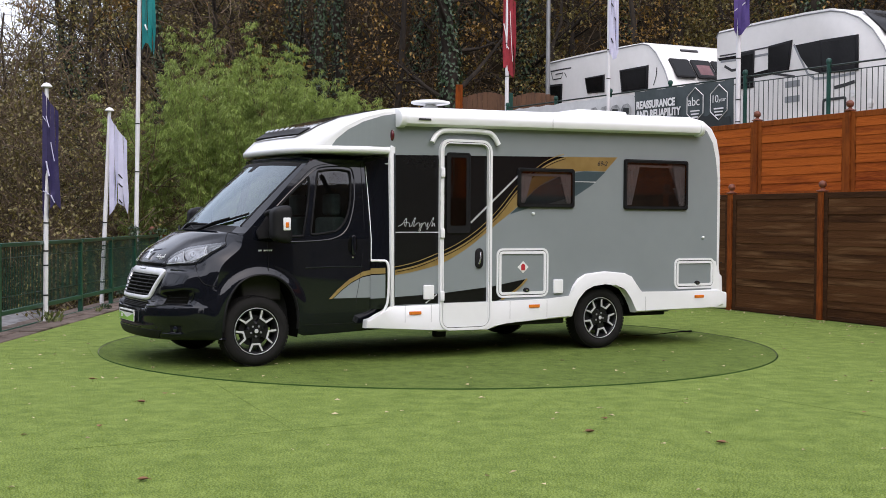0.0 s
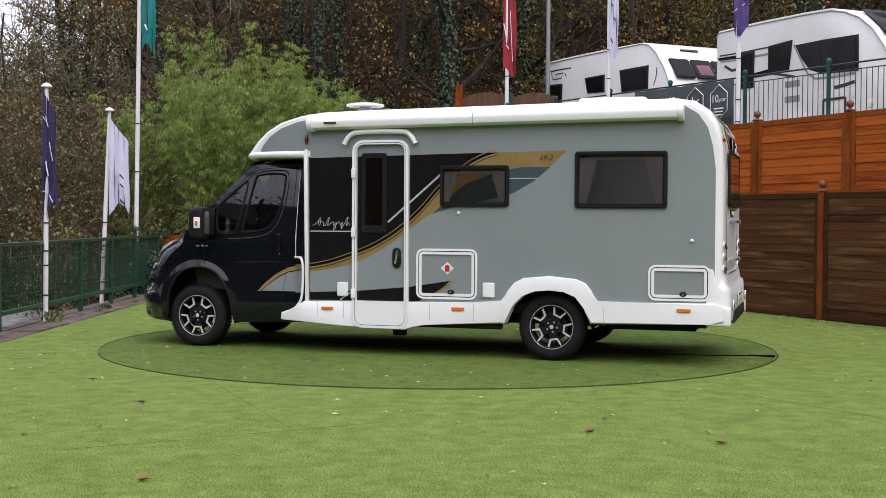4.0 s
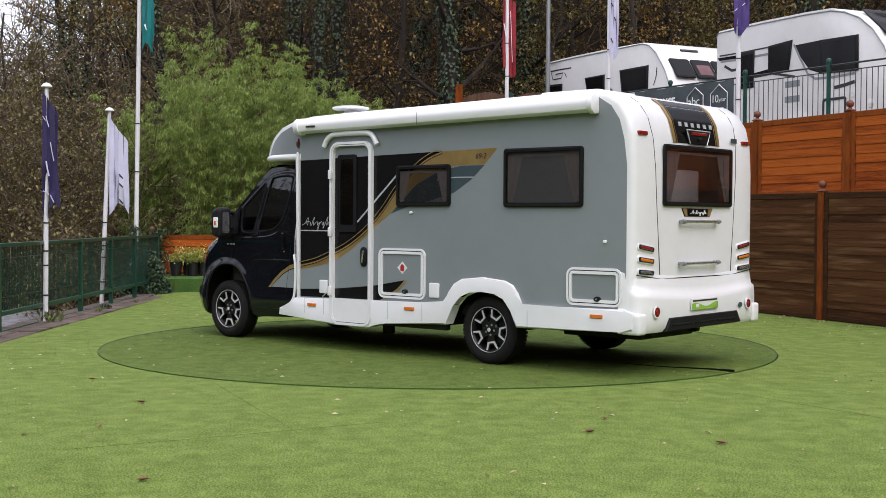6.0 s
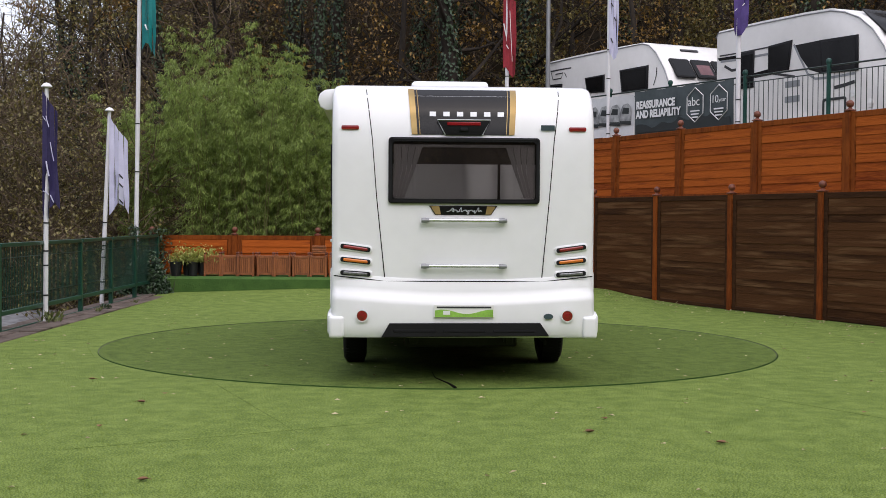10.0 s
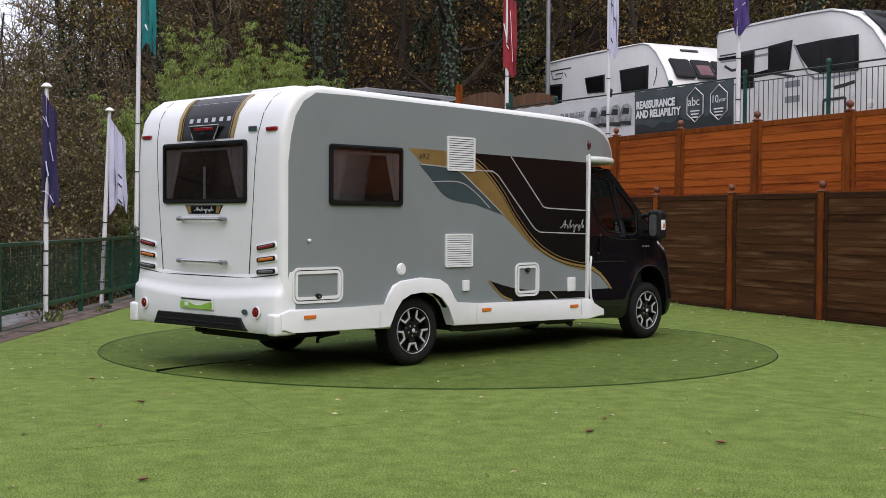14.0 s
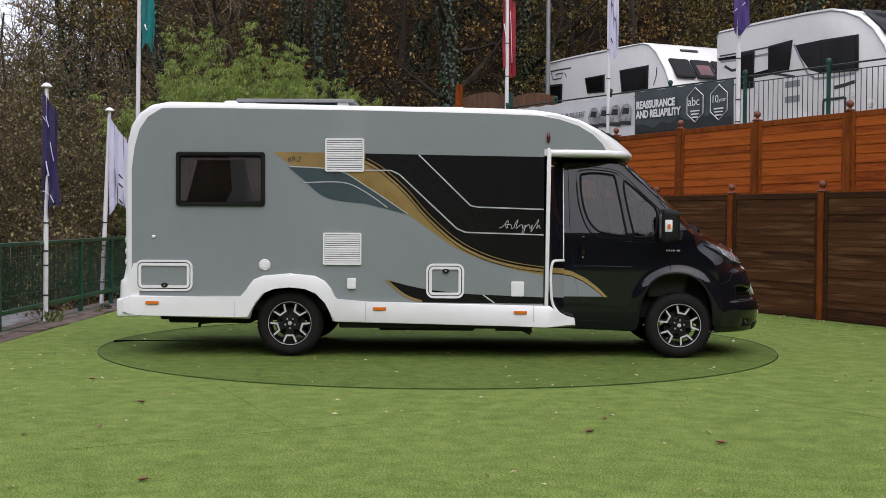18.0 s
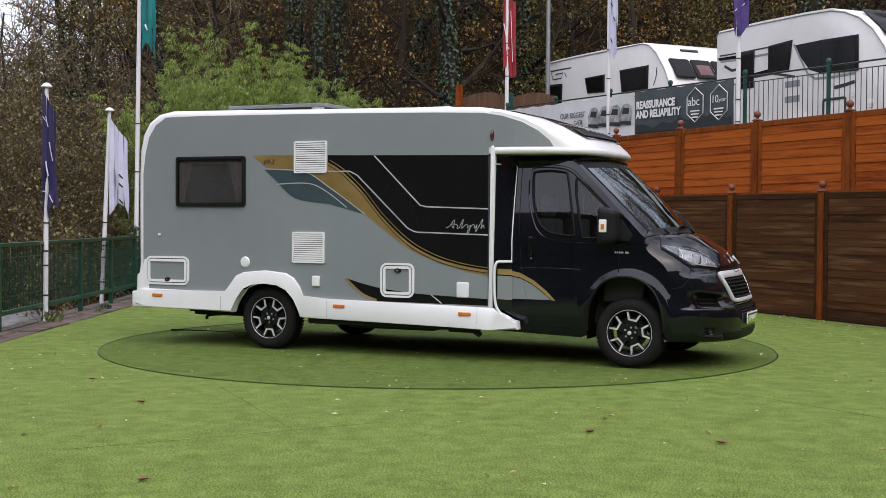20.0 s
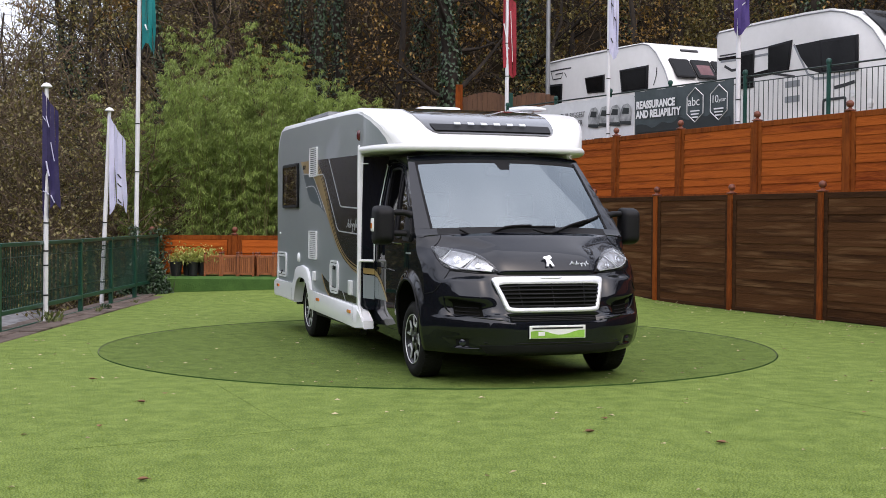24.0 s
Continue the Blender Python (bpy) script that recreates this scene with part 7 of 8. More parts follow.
def flat_sheet(outer, holes, step):
    """A sheet in x and z between an outline and its holes, cut into strips so that it can be curved."""
    bm = bmesh.new()
    edges = []
    for loop in [outer] + holes:
        vs = [bm.verts.new((x, 0, z)) for x, z in loop]
        edges += [bm.edges.new((vs[k], vs[(k + 1) % len(vs)])) for k in range(len(vs))]
    bmesh.ops.triangle_fill(bm, edges=edges, use_beauty=True)
    for axis in (0, 2):
        lo, hi = min(v.co[axis] for v in bm.verts), max(v.co[axis] for v in bm.verts)
        for k in range(1, int((hi - lo) / step) + 1):
            at, no = [0, 0, 0], [0, 0, 0]
            at[axis], no[axis] = lo + k * step, 1
            bmesh.ops.bisect_plane(bm, geom=bm.verts[:] + bm.edges[:] + bm.faces[:], plane_co=at, plane_no=no)
    return bm


def round_loop(pts, n=4):
    return [(v.x, v.y) for v in smooth_path([Vector(p) for p in pts], n, True)]


DOOR_PANE = round_loop([(1.490, 1.84), (1.525, 1.882), (1.66, 1.892), (1.80, 1.876), (1.845, 1.85), (1.884, 1.674), (1.928, 1.44), (1.958, 1.28), (1.935, 1.248), (1.771, 1.266), (1.665, 1.296), (1.575, 1.395), (1.512, 1.584)])
QUARTER_PANE = round_loop([(1.945, 1.81), (2.0, 1.775), (2.125, 1.660), (2.262, 1.53), (2.275, 1.41), (2.24, 1.25), (2.06, 1.232), (2.035, 1.27), (1.988, 1.47), (1.946, 1.69)])
ARCH_X, ARCH_Z, ARCH_A, ARCH_B = 2.475, 0.33, 0.392, 0.535


def arch_point(k, grow=0.0):
    """A point of the front wheel opening, k from 0 (rear foot) to 1 (front foot); squarer than an ellipse."""
    a = math.pi * (1 - k)
    c, s = math.cos(a), math.sin(a)
    return (ARCH_X + (ARCH_A + grow) * math.copysign(abs(c) ** 0.86, c), ARCH_Z + (ARCH_B + grow) * abs(s) ** 0.86)


def cab_side(sg):
    outer = [(1.14, 0.29), (1.60, 0.27), (2.02, 0.255), (2.083, 0.28)] + [arch_point(k / 28) for k in range(29)] + [(2.868, 0.27)]
    outer += [(p.x, p.z) for p in [cab(s * 0.25, 1) for s in range(56, -1, -1)]]
    bm = flat_sheet(outer, [DOOR_PANE, QUARTER_PANE], 0.018)
    for v in bm.verts:
        v.co = skin(v.co.x, v.co.z, sg, 0)
    side = part("cab_side", bm, M_PAINT, motorhome, "black cab side with door and wing", smooth=45)
    for loop, nm in ((DOOR_PANE, "door_window"), (QUARTER_PANE, "quarter_window")):
        b = flat_sheet(loop, [], 0.12)
        for v in b.verts:
            v.co = skin(v.co.x, v.co.z, sg, -0.008)
        g = part(nm, b, M_CABGLASS, motorhome, "cab side glass", smooth=60)
        face_out(g, (0, sg, 0)).visible_shadow = False
        b = bmesh.new()
        tube(b, [skin(x, z, sg, -0.002) for x, z in loop], 0.012, 6, True)
        part("window_rubber", b, M_SEAL, motorhome, smooth=60)

    def seam(pts, w=0.006, mat=M_SEAL, name="door_seam", out=0.0005):
        b = bmesh.new()
        tube(b, smooth_path([skin(x, z, sg, out) for x, z in pts], 4), w / 2, 5)
        return part(name, b, mat, side)

    seam([(1.36, 1.97), (1.367, 1.75), (1.377, 1.35), (1.402, 1.05), (1.44, 0.765), (1.47, 0.60), (1.475, 0.40)])
    seam([(1.365, 1.955), (1.56, 1.958), (1.738, 1.945), (1.87, 1.915), (1.973, 1.84), (2.15, 1.665), (2.327, 1.49), (2.43, 1.38), (2.445, 1.30), (2.415, 1.15), (2.41, 0.90)])
    seam([(1.45, 1.80), (1.47, 1.90), (1.54, 1.925), (1.70, 1.922), (1.85, 1.895), (1.97, 1.81), (2.13, 1.68), (2.30, 1.52)], 0.014, M_PAINT, "door_frame_ridge")
    seam([(1.45, 1.80), (1.465, 1.60), (1.52, 1.40), (1.59, 1.28), (1.70, 1.215), (1.90, 1.185), (2.25, 1.175)], 0.014, M_PAINT, "door_frame_ridge")
    seam([(2.45, 1.28), (2.50, 1.315), (2.555, 1.325)], 0.005)
    seam([(1.50, 0.365), (1.78, 0.362), (2.02, 0.362)], 0.005)
    seam([(1.40, 0.925), (1.7, 0.928), (2.02, 0.92)], 0.016, M_PAINT, "door_crease", -0.003)
    b = bmesh.new()
    tube(b, [skin(*arch_point(k / 24, -0.004), sg, -0.006) for k in range(25)], 0.014, 6)
    part("arch_lip", b, M_PLASTIC, side, smooth=60)
    b = bmesh.new()
    lip = [arch_point(k / 24, 0.004) for k in range(25)]
    lip = [(lip[0][0], 0.24)] + lip + [(lip[-1][0], 0.24)]
    inner = [b.verts.new((x, sg * 0.66, z)) for x, z in lip]
    outer_ = [b.verts.new(skin(x, z, sg, -0.006)) for x, z in lip]
    back = b.verts.new((ARCH_X, sg * 0.655, 0.45))
    for k in range(len(lip) - 1):
        b.faces.new((inner[k], inner[k + 1], outer_[k + 1], outer_[k]))
        b.faces.new((inner[k], back, inner[k + 1]))
    part("arch_liner", b, M_GAP, motorhome, "black wheel-arch liner")
    # swoosh across the door
    gold = [(1.19, 0.915), (1.27, 0.90), (1.40, 0.875), (1.55, 0.80), (1.68, 0.70), (1.77, 0.61), (1.735, 0.61), (1.63, 0.70), (1.52, 0.775), (1.40, 0.83), (1.27, 0.85), (1.19, 0.86)]
    greyp = [(1.19, 0.85), (1.27, 0.84), (1.40, 0.82), (1.52, 0.765), (1.63, 0.69), (1.72, 0.615), (1.19, 0.615)]
    for nm, pts, mat, o in (("gold_decal", gold, M_GOLD, 0.003), ("grey_decal", greyp, M_GREY, 0.002)):
        b = bmesh.new()
        f = b.faces.new([b.verts.new(skin(x, z, sg, o)) for x, z in pts])
        b.normal_update()
        bmesh.ops.triangulate(b, faces=[f])
        thicken(b, b.faces[:], 0.001)
        part(nm, b, mat, side)
    # handle: a dark pocket with a bar across it and the lock below
    b = bmesh.new()
    prism(b, rounded(1.462, 1.562, 1.06, 1.225, 0.048, 6), "y", sg * 1.0, sg * 1.023, 0.004, 2)
    h = part("door_handle", b, M_GAP, side, "black door handle", smooth=50)
    b = bmesh.new()
    prism(b, rounded(1.490, 1.535, 1.045, 1.24, 0.02, 4), "y", sg * 1.036, sg * 1.056, 0.008, 2)
    part("grip", b, M_PAINT, h, smooth=60)
    b = bmesh.new()
    lathe(b, [(0.002, sg * 1.027), (0.010, sg * 1.026), (0.011, sg * 1.015)], 10, "y", (1.512, 0, 1.022))
    part("key_lock", b, M_CHROME, h, smooth=50)
    for x0, x1 in ((2.37, 2.385), (2.392, 2.405), (2.412, 2.428), (2.435, 2.455), (2.475, 2.51)):
        b = bmesh.new()
        box(b, x0, x1, sg * 1.018, sg * 1.024, 1.087, 1.103)
        part("badge_bar", b, M_SILVER, side)
    # mirror
    m = piece("door_mirror", None, motorhome, "large black door mirror on two arms")
    b = bmesh.new()
    b2 = bmesh.new()
    box(b2, 2.275, 2.465, sg * 1.135, sg * 1.335, 1.165, 1.53, 0.065, 5)
    for vv in b2.verts:
        k = (vv.co.x - 2.275) / 0.19
        vv.co.z = 1.35 + (vv.co.z - 1.35) * (1 - 0.22 * k * k)
        vv.co.y = sg * (1.235 + (sg * vv.co.y - 1.235) * (1 - 0.2 * k * k))
    part("housing", join(b, b2), M_PLASTIC, m, smooth=60)
    b = bmesh.new()
    prism(b, rounded(1.185, 1.285, 1.225, 1.475, 0.03, 4), "x", 2.2725, 2.285)
    if sg < 0:
        bmesh.ops.scale(b, vec=(1, -1, 1), verts=b.verts)
    part("mirror_glass", b, M_CHROME, m, "mirror glass")
    b = bmesh.new()
    box(b, 2.305, 2.38, sg * 1.315, sg * 1.342, 1.29, 1.412, 0.012, 2)
    lampm = part("indicator", b, M_WHITE, m, "clear and amber mirror indicator", smooth=50)
    b = bmesh.new()
    box(b, 2.325, 2.362, sg * 1.335, sg * 1.346, 1.315, 1.37, 0.006)
    part("amber_lens", b, M_AMBER, lampm, "small red-orange lens")
    for z in (1.463, 1.275):
        b = bmesh.new()
        tube(b, smooth_path([(2.40, sg * 0.985, z - 0.02), (2.40, sg * 1.05, z), (2.37, sg * 1.16, z)], 3), [0.040, 0.034, 0.030, 0.028, 0.027, 0.027, 0.027], 10)
        part("arm", b, M_PLASTIC, m, smooth=60)
    b = bmesh.new()
    f = b.faces.new([b.verts.new(skin(x, z, sg, 0.022)) for x, z in ((2.29, 1.21), (2.52, 1.20), (2.545, 1.27), (2.44, 1.405), (2.335, 1.515), (2.295, 1.525))])
    b.normal_update()
    thicken(b, [f], 0.03)
    bmesh.ops.recalc_face_normals(b, faces=b.faces)
    bmesh.ops.bevel(b, geom=b.edges[:], offset=0.008, segments=2, affect="EDGES")
    part("mirror_sail", b, M_PLASTIC, m, smooth=50)
    return side


for sg in (1, -1):
    cab_side(sg)
    bm = bmesh.new()
    rows = []
    for k in range(15):
        z = 0.50 + 1.52 * k / 14
        a, b = 1.128, cab_half(min(z, 1.96)) + 0.006
        rows.append([bm.verts.new((1.150 + 0.165 * t, sg * (a + (b - a) * t ** 1.3), z)) for t in (0, 0.2, 0.4, 0.6, 0.8, 1.0)])
    fs_ = [bm.faces.new((p[i], p[i + 1], q[i + 1], q[i])) for p, q in zip(rows, rows[1:]) for i in range(5)]
    thicken(bm, fs_, 0.004)
    fill = part("filler_panel", bm, M_PAINT, motorhome, "black filler panel between cab and coach", smooth=50)
    for nm, lo, hi, mat in (("grey_decal", 0.615, 0.85, M_GREY), ("gold_decal", 0.862, 0.918, M_GOLD)):
        bm = bmesh.new()
        b = cab_half(0.8) + 0.006
        rows = [[bm.verts.new((1.152 + 0.165 * t, sg * (1.131 + (b - 1.128) * t ** 1.3), z - 0.012 * t)) for t in (0.25, 0.4, 0.6, 0.8, 1.0)] for z in (lo, (lo + hi) / 2, hi)]
        f2 = [bm.faces.new((p[i], p[i + 1], q[i + 1], q[i])) for p, q in zip(rows, rows[1:]) for i in range(4)]
        thicken(bm, f2, 0.001)
        part(nm, bm, mat, fill, smooth=50)
    bm = bmesh.new()
    edge = [(1.165, sg * 1.135, 1.955), (1.235, sg * (cab_half(1.93) + 0.12), 1.955), (1.30, sg * (cab_half(1.93) + 0.02), 1.953)]
    edge += [(1.312, sg * (cab_half(z) + 0.012), z) for z in (1.93, 1.8, 1.6, 1.4, 1.2, 1.0, 0.985)]
    tube(bm, edge, 0.006, 6)
    part("white_bead", bm, M_WHITE, fill, "thin white bead", smooth=60)
    cheek = [(1.10, 2.135), (1.25, 2.135), (1.45, 2.135), (1.60, 2.135), (1.725, 2.135), (1.69, 2.18), (1.59, 2.27), (1.44, 2.355), (1.24, 2.42), (1.10, 2.45)]
    cheek += [(1.12, 2.48), (1.23, 2.467), (1.45, 2.405), (1.62, 2.315), (1.74, 2.215), (1.81, 2.13), (1.84, 2.065), (1.72, 2.06), (1.60, 2.06), (1.45, 2.06), (1.25, 2.06), (1.10, 2.06)]
    tuck(plate("nose_cheek", cheek, sg, 1.10, 1.138, M_WHITE))


# ---- the front
def front_tube(name, pts, r, mat, out=0.0, parent=None, closed=False, n=4, label="", sides=8):
    bm = bmesh.new()
    path = smooth_path([cab(s, v, out + relief(s, v) + 1e-5) for s, v in pts], n, closed)
    tube(bm, path, r, sides, closed)
    return part(name, bm, mat, parent or motorhome, label, smooth=60)


def front_patch(name, top, bottom, mat, out, parent=None, label="", n=12, thick=0.01, rows=6, swell=0.006):
    """A patch of the skin between two lines of (s, v)."""
    bm = bmesh.new()
    top, bottom = ([Vector(p) for p in smooth_path(ln, 3)] if len(ln) > 2 else [Vector(p) for p in ln] for ln in (top, bottom))

    def at(line_, t):
        k = t * (len(line_) - 1)
        i = min(len(line_) - 2, int(k))
        return line_[i].lerp(line_[i + 1], k - i)
    g = []
    for j in range(rows + 1):
        r = []
        for i in range(n + 1):
            p = at(top, i / n).lerp(at(bottom, i / n), j / rows)
            bulge = math.sin(math.pi * j / rows) * min(1, 4 * min(i, n - i) / n)
            r.append(bm.verts.new(cab(p.x, p.y, out + relief(p.x, p.y) + swell * bulge)))
        g.append(r)
    f = []
    for a, b in zip(g, g[1:]):
        for i in range(n):
            f.append(bm.faces.new((a[i], a[i + 1], b[i + 1], b[i])))
    bmesh.ops.remove_doubles(bm, verts=bm.verts, dist=0.0004)
    bmesh.ops.recalc_face_normals(bm, faces=bm.faces)
    bm.normal_update()
    if sum(q.normal.x + 0.6 * q.normal.z for q in bm.faces) < 0:
        bmesh.ops.reverse_faces(bm, faces=bm.faces)
    if thick:
        thicken(bm, bm.faces[:], thick)
    return part(name, bm, mat, parent or motorhome, label, smooth=50)


def fillet_loop(corners, size, n=5):
    """A closed loop in (s, v) with rounded corners and filled-in sides."""
    out = []
    k = len(corners)
    for i in range(k):
        p, c, q = (Vector(corners[j % k]) for j in (i - 1, i, i + 1))
        a, b = c.lerp(p, size), c.lerp(q, size)
        out += [a * (1 - t) ** 2 + c * 2 * t * (1 - t) + b * t * t for t in [j / n for j in range(n + 1)]]
        e = Vector(corners[(i + 1) % k]).lerp(c, size)
        out += [b.lerp(e, j / 8) for j in range(1, 8)]
    return out


def front_ring(name, outer, inner, mat, high, parent, label):
    """A raised band on the skin between two loops, rounded across."""
    bm = bmesh.new()
    rings = []
    for t, h in ((0, -0.01), (0, high * 0.55), (0.18, high), (0.5, high * 1.06), (0.82, high), (1, high * 0.55), (1, -0.01)):
        rings.append([bm.verts.new(cab(p.x, p.y, h)) for p in [a.lerp(b, t) for a, b in zip(outer, inner)]])
    for a, b in zip(rings, rings[1:]):
        for i in range(len(a)):
            bm.faces.new((a[i], a[(i + 1) % len(a)], b[(i + 1) % len(a)], b[i]))
    return part(name, bm, mat, parent, label, smooth=50)


grille = front_patch("grille", [(8.40, -0.48), (8.40, 0.48)], [(10.0, -0.40), (10.0, 0.40)], M_GAP, 0.002, label="black slatted radiator grille", n=20, rows=10, swell=0)
for k in range(6):
    s = 8.66 + k * 0.235
    w = 0.455 - k * 0.013
    front_tube("grille_slat", [(s, -w), (s, -w / 2), (s, 0), (s, w / 2), (s, w)], 0.0075, M_PLASTIC, 0.014, grille)
for v in (-0.30, 0.0, 0.30):
    front_tube("grille_stay", [(8.5, v), (9.2, v * 0.97), (9.95, v * 0.93)], 0.005, M_SEAL, 0.009, grille)
front_ring("grille_surround", fillet_loop([(8.06, -0.52), (8.06, 0.52), (10.27, 0.415), (10.27, -0.415)], 0.10), fillet_loop([(8.50, -0.465), (8.50, 0.465), (9.93, 0.385), (9.93, -0.385)], 0.10), M_RIMS, 0.017, grille, "satin silver grille surround")
front_tube("surround_notch", [(8.16, -0.10), (8.21, -0.07), (8.21, 0.07), (8.16, 0.10)], 0.005, M_CHROME, 0.019, grille, n=3)
lowg = front_patch("lower_grille", [(10.44, -0.395), (10.44, 0.395)], [(11.02, -0.395), (11.02, 0.395)], M_GAP, 0.004, label="lower air intake", swell=0)
for s in (10.58, 10.74, 10.90):
    front_tube("lower_slat", [(s, -0.39), (s, 0), (s, 0.39)], 0.006, M_PLASTIC, 0.008, lowg)
front_patch("lower_bumper", [(12.75, -0.66), (12.75, 0.66)], [(13.7, -0.60), (13.7, 0.60)], M_PLASTIC, 0.006, label="black textured lower bumper", n=20)
front_tube("bumper_crease", [(12.55, -0.62), (12.6, -0.3), (12.6, 0), (12.6, 0.3), (12.55, 0.62)], 0.006, M_SEAL, 0.0)
LAMP_TOP = [(6.08, 0.885), (6.38, 0.745), (6.64, 0.605), (7.10, 0.515), (7.80, 0.440)]
LAMP_LOW = [(6.14, 0.895), (7.00, 0.885), (7.56, 0.815), (7.72, 0.625), (7.83, 0.440)]


def lamp_at(u, w):
    """(s, v) inside the headlamp: u from its rear corner to its inner tip, w from the top edge down."""
    k = u * 4
    i = min(3, int(k))
    a = Vector(LAMP_TOP[i]).lerp(Vector(LAMP_TOP[i + 1]), k - i)
    b = Vector(LAMP_LOW[i]).lerp(Vector(LAMP_LOW[i + 1]), k - i)
    return a.lerp(b, w)


def lamp_zone(sg, u0, u1, w0, w1):
    return [[(p.x, sg * p.y) for p in [lamp_at(u0 + (u1 - u0) * k / 6, w) for k in range(7)]] for w in (w0, w1)]


for sg in (1, -1):
    hl = front_patch("headlamp", [(s, sg * v) for s, v in LAMP_TOP], [(s, sg * v) for s, v in LAMP_LOW], M_PLASTIC, 0.004, label="swept-back clear headlamp", n=24, rows=10, swell=0)
    front_patch("reflector_panel", *lamp_zone(sg, 0.24, 0.57, 0.08, 0.92), M_LAMPCH, 0.011, hl, "bright faceted reflector", thick=0.003, rows=8)
    front_patch("reflector_panel", *lamp_zone(sg, 0.60, 0.90, 0.12, 0.90), M_LAMPCH, 0.011, hl, "bright faceted reflector", thick=0.003, rows=8)
    front_patch("side_reflector", *lamp_zone(sg, 0.06, 0.22, 0.20, 0.85), M_LAMPGR, 0.011, hl, "grey side reflector", thick=0.003)
    for u in (0.24, 0.575):
        pts = [lamp_at(u + 0.05 * w, w) for w in (0.12, 0.4, 0.7, 0.93)]
        front_tube("light_guide", [(p.x, sg * p.y) for p in pts], 0.006, M_RIMS, 0.018, hl, n=3)
    pts = [lamp_at(u, 0.90) for u in (0.24, 0.4, 0.6, 0.8, 0.92)]
    front_tube("light_guide", [(p.x, sg * p.y) for p in pts], 0.005, M_RIMS, 0.018, hl, n=3)
    for u, w, r in ((0.44, 0.56, 0.034), (0.72, 0.56, 0.032)):
        p = lamp_at(u, w)
        c = cab(p.x, sg * p.y, 0.018)
        bm = bmesh.new()
        lathe(bm, [(r, -0.004), (r, 0.006), (r * 0.82, 0.008), (r * 0.75, 0.002), (r * 0.2, -0.002)], 20, "x")
        part("reflector_bowl", bm, M_CHROME, hl, smooth=40, m=Matrix.Translation(c) @ pose(0, 0, 0, 0, -25, -sg * -22))
    lens = front_patch("cover", [(s, sg * v) for s, v in LAMP_TOP], [(s, sg * v) for s, v in LAMP_LOW], M_LENS, 0.026, hl, "clear headlamp cover", thick=0.0, n=24, rows=10)
    face_out(lens, (1, 0, 0.6)).visible_shadow = False
    low = [(9.62, sg * 0.62), (9.55, sg * 0.70), (9.42, sg * 0.78), (9.40, sg * 0.845)]
    intake = front_patch("side_intake", low, [(10.50, sg * 0.61), (10.46, sg * 0.70), (10.38, sg * 0.78), (10.2, sg * 0.845)], M_GAP, 0.004, label="dark corner air intake", swell=0)
    for s in (9.85, 10.1, 10.32):
        front_tube("intake_slat", [(s, sg * 0.64), (s, sg * 0.73), (s - 0.04, sg * 0.82)], 0.005, M_PLASTIC, 0.010, intake)
    front_tube("shelf_edge", [(9.25, sg * 0.885), (9.9, sg * 0.875), (10.3, sg * 0.84), (10.58, sg * 0.76), (10.74, sg * 0.64), (10.90, sg * 0.50), (10.98, sg * 0.42)], 0.007, M_PAINT, 0.001)
    fog = front_patch("fog_lamp", [(12.3, sg * 0.735), (12.3, sg * 0.83)], [(12.9, sg * 0.735), (12.9, sg * 0.83)], M_SEAL, 0.004, label="small fog lamp in a dark pocket", swell=0)
    bm = bmesh.new()
    lathe(bm, [(0.030, 0.0), (0.029, 0.012), (0.012, 0.018), (0.002, 0.018)], 16, "x")
    part("fog_glass", bm, M_SOLAR, fog, smooth=40, m=Matrix.Translation(cab(12.6, sg * 0.785, -0.020)) @ pose(0, 0, 0, 0, 0, sg * 25))
    front_tube("bumper_blade", [(13.05, sg * 0.66), (13.10, sg * 0.74), (13.05, sg * 0.83)], 0.006, M_PAINT, 0.003)
    front_tube("bonnet_seam", [(5.10, sg * 0.80), (5.35, sg * 0.805), (5.75, sg * 0.835), (6.08, sg * 0.885)], 0.004, M_SEAL, 0.001, bonnet)
    front_tube("bonnet_seam", [(7.83, sg * 0.44), (7.93, sg * 0.38), (7.95, sg * 0.2), (7.95, 0)], 0.005, M_SEAL, 0.001, bonnet)
    front_tube("wing_seam", [(7.56, sg * 0.815), (8.0, sg * 0.855), (8.5, sg * 0.90), (8.95, sg * 0.945), (9.1, sg * 0.995)], 0.004, M_SEAL, 0.001)
    front_tube("bumper_seam", [(7.83, sg * 0.44), (7.80, sg * 0.62), (7.62, sg * 0.815)], 0.004, M_SEAL, 0.002)
bm = bmesh.new()
emb = [(0.0, 0.05), (0.03, 0.06), (0.045, 0.03), (0.02, 0.015), (0.035, -0.01), (0.05, -0.055), (0.03, -0.055), (0.012, -0.02), (-0.005, -0.055), (-0.025, -0.055), (-0.015, -0.01), (-0.02, 0.02), (-0.045, 0.03), (-0.03, 0.045)]
q0 = cab(7.28, 0.0, 0.034)
f = bm.faces.new([bm.verts.new((q0.x - z * 0.55, q0.y + y, q0.z + z * 0.83)) for y, z in emb])
bmesh.ops.triangulate(bm, faces=[f])
thicken(bm, bm.faces[:], 0.010)
part("bonnet_emblem", bm, M_CHROME, bonnet, "chrome bonnet emblem")
front_tube("script_emblem", [(7.42 - p[1] * 2.6, 0.20 + p[0] * 0.46) for p in SCRIPT], 0.0030, M_SILVER, 0.003, bonnet, n=3, sides=4)
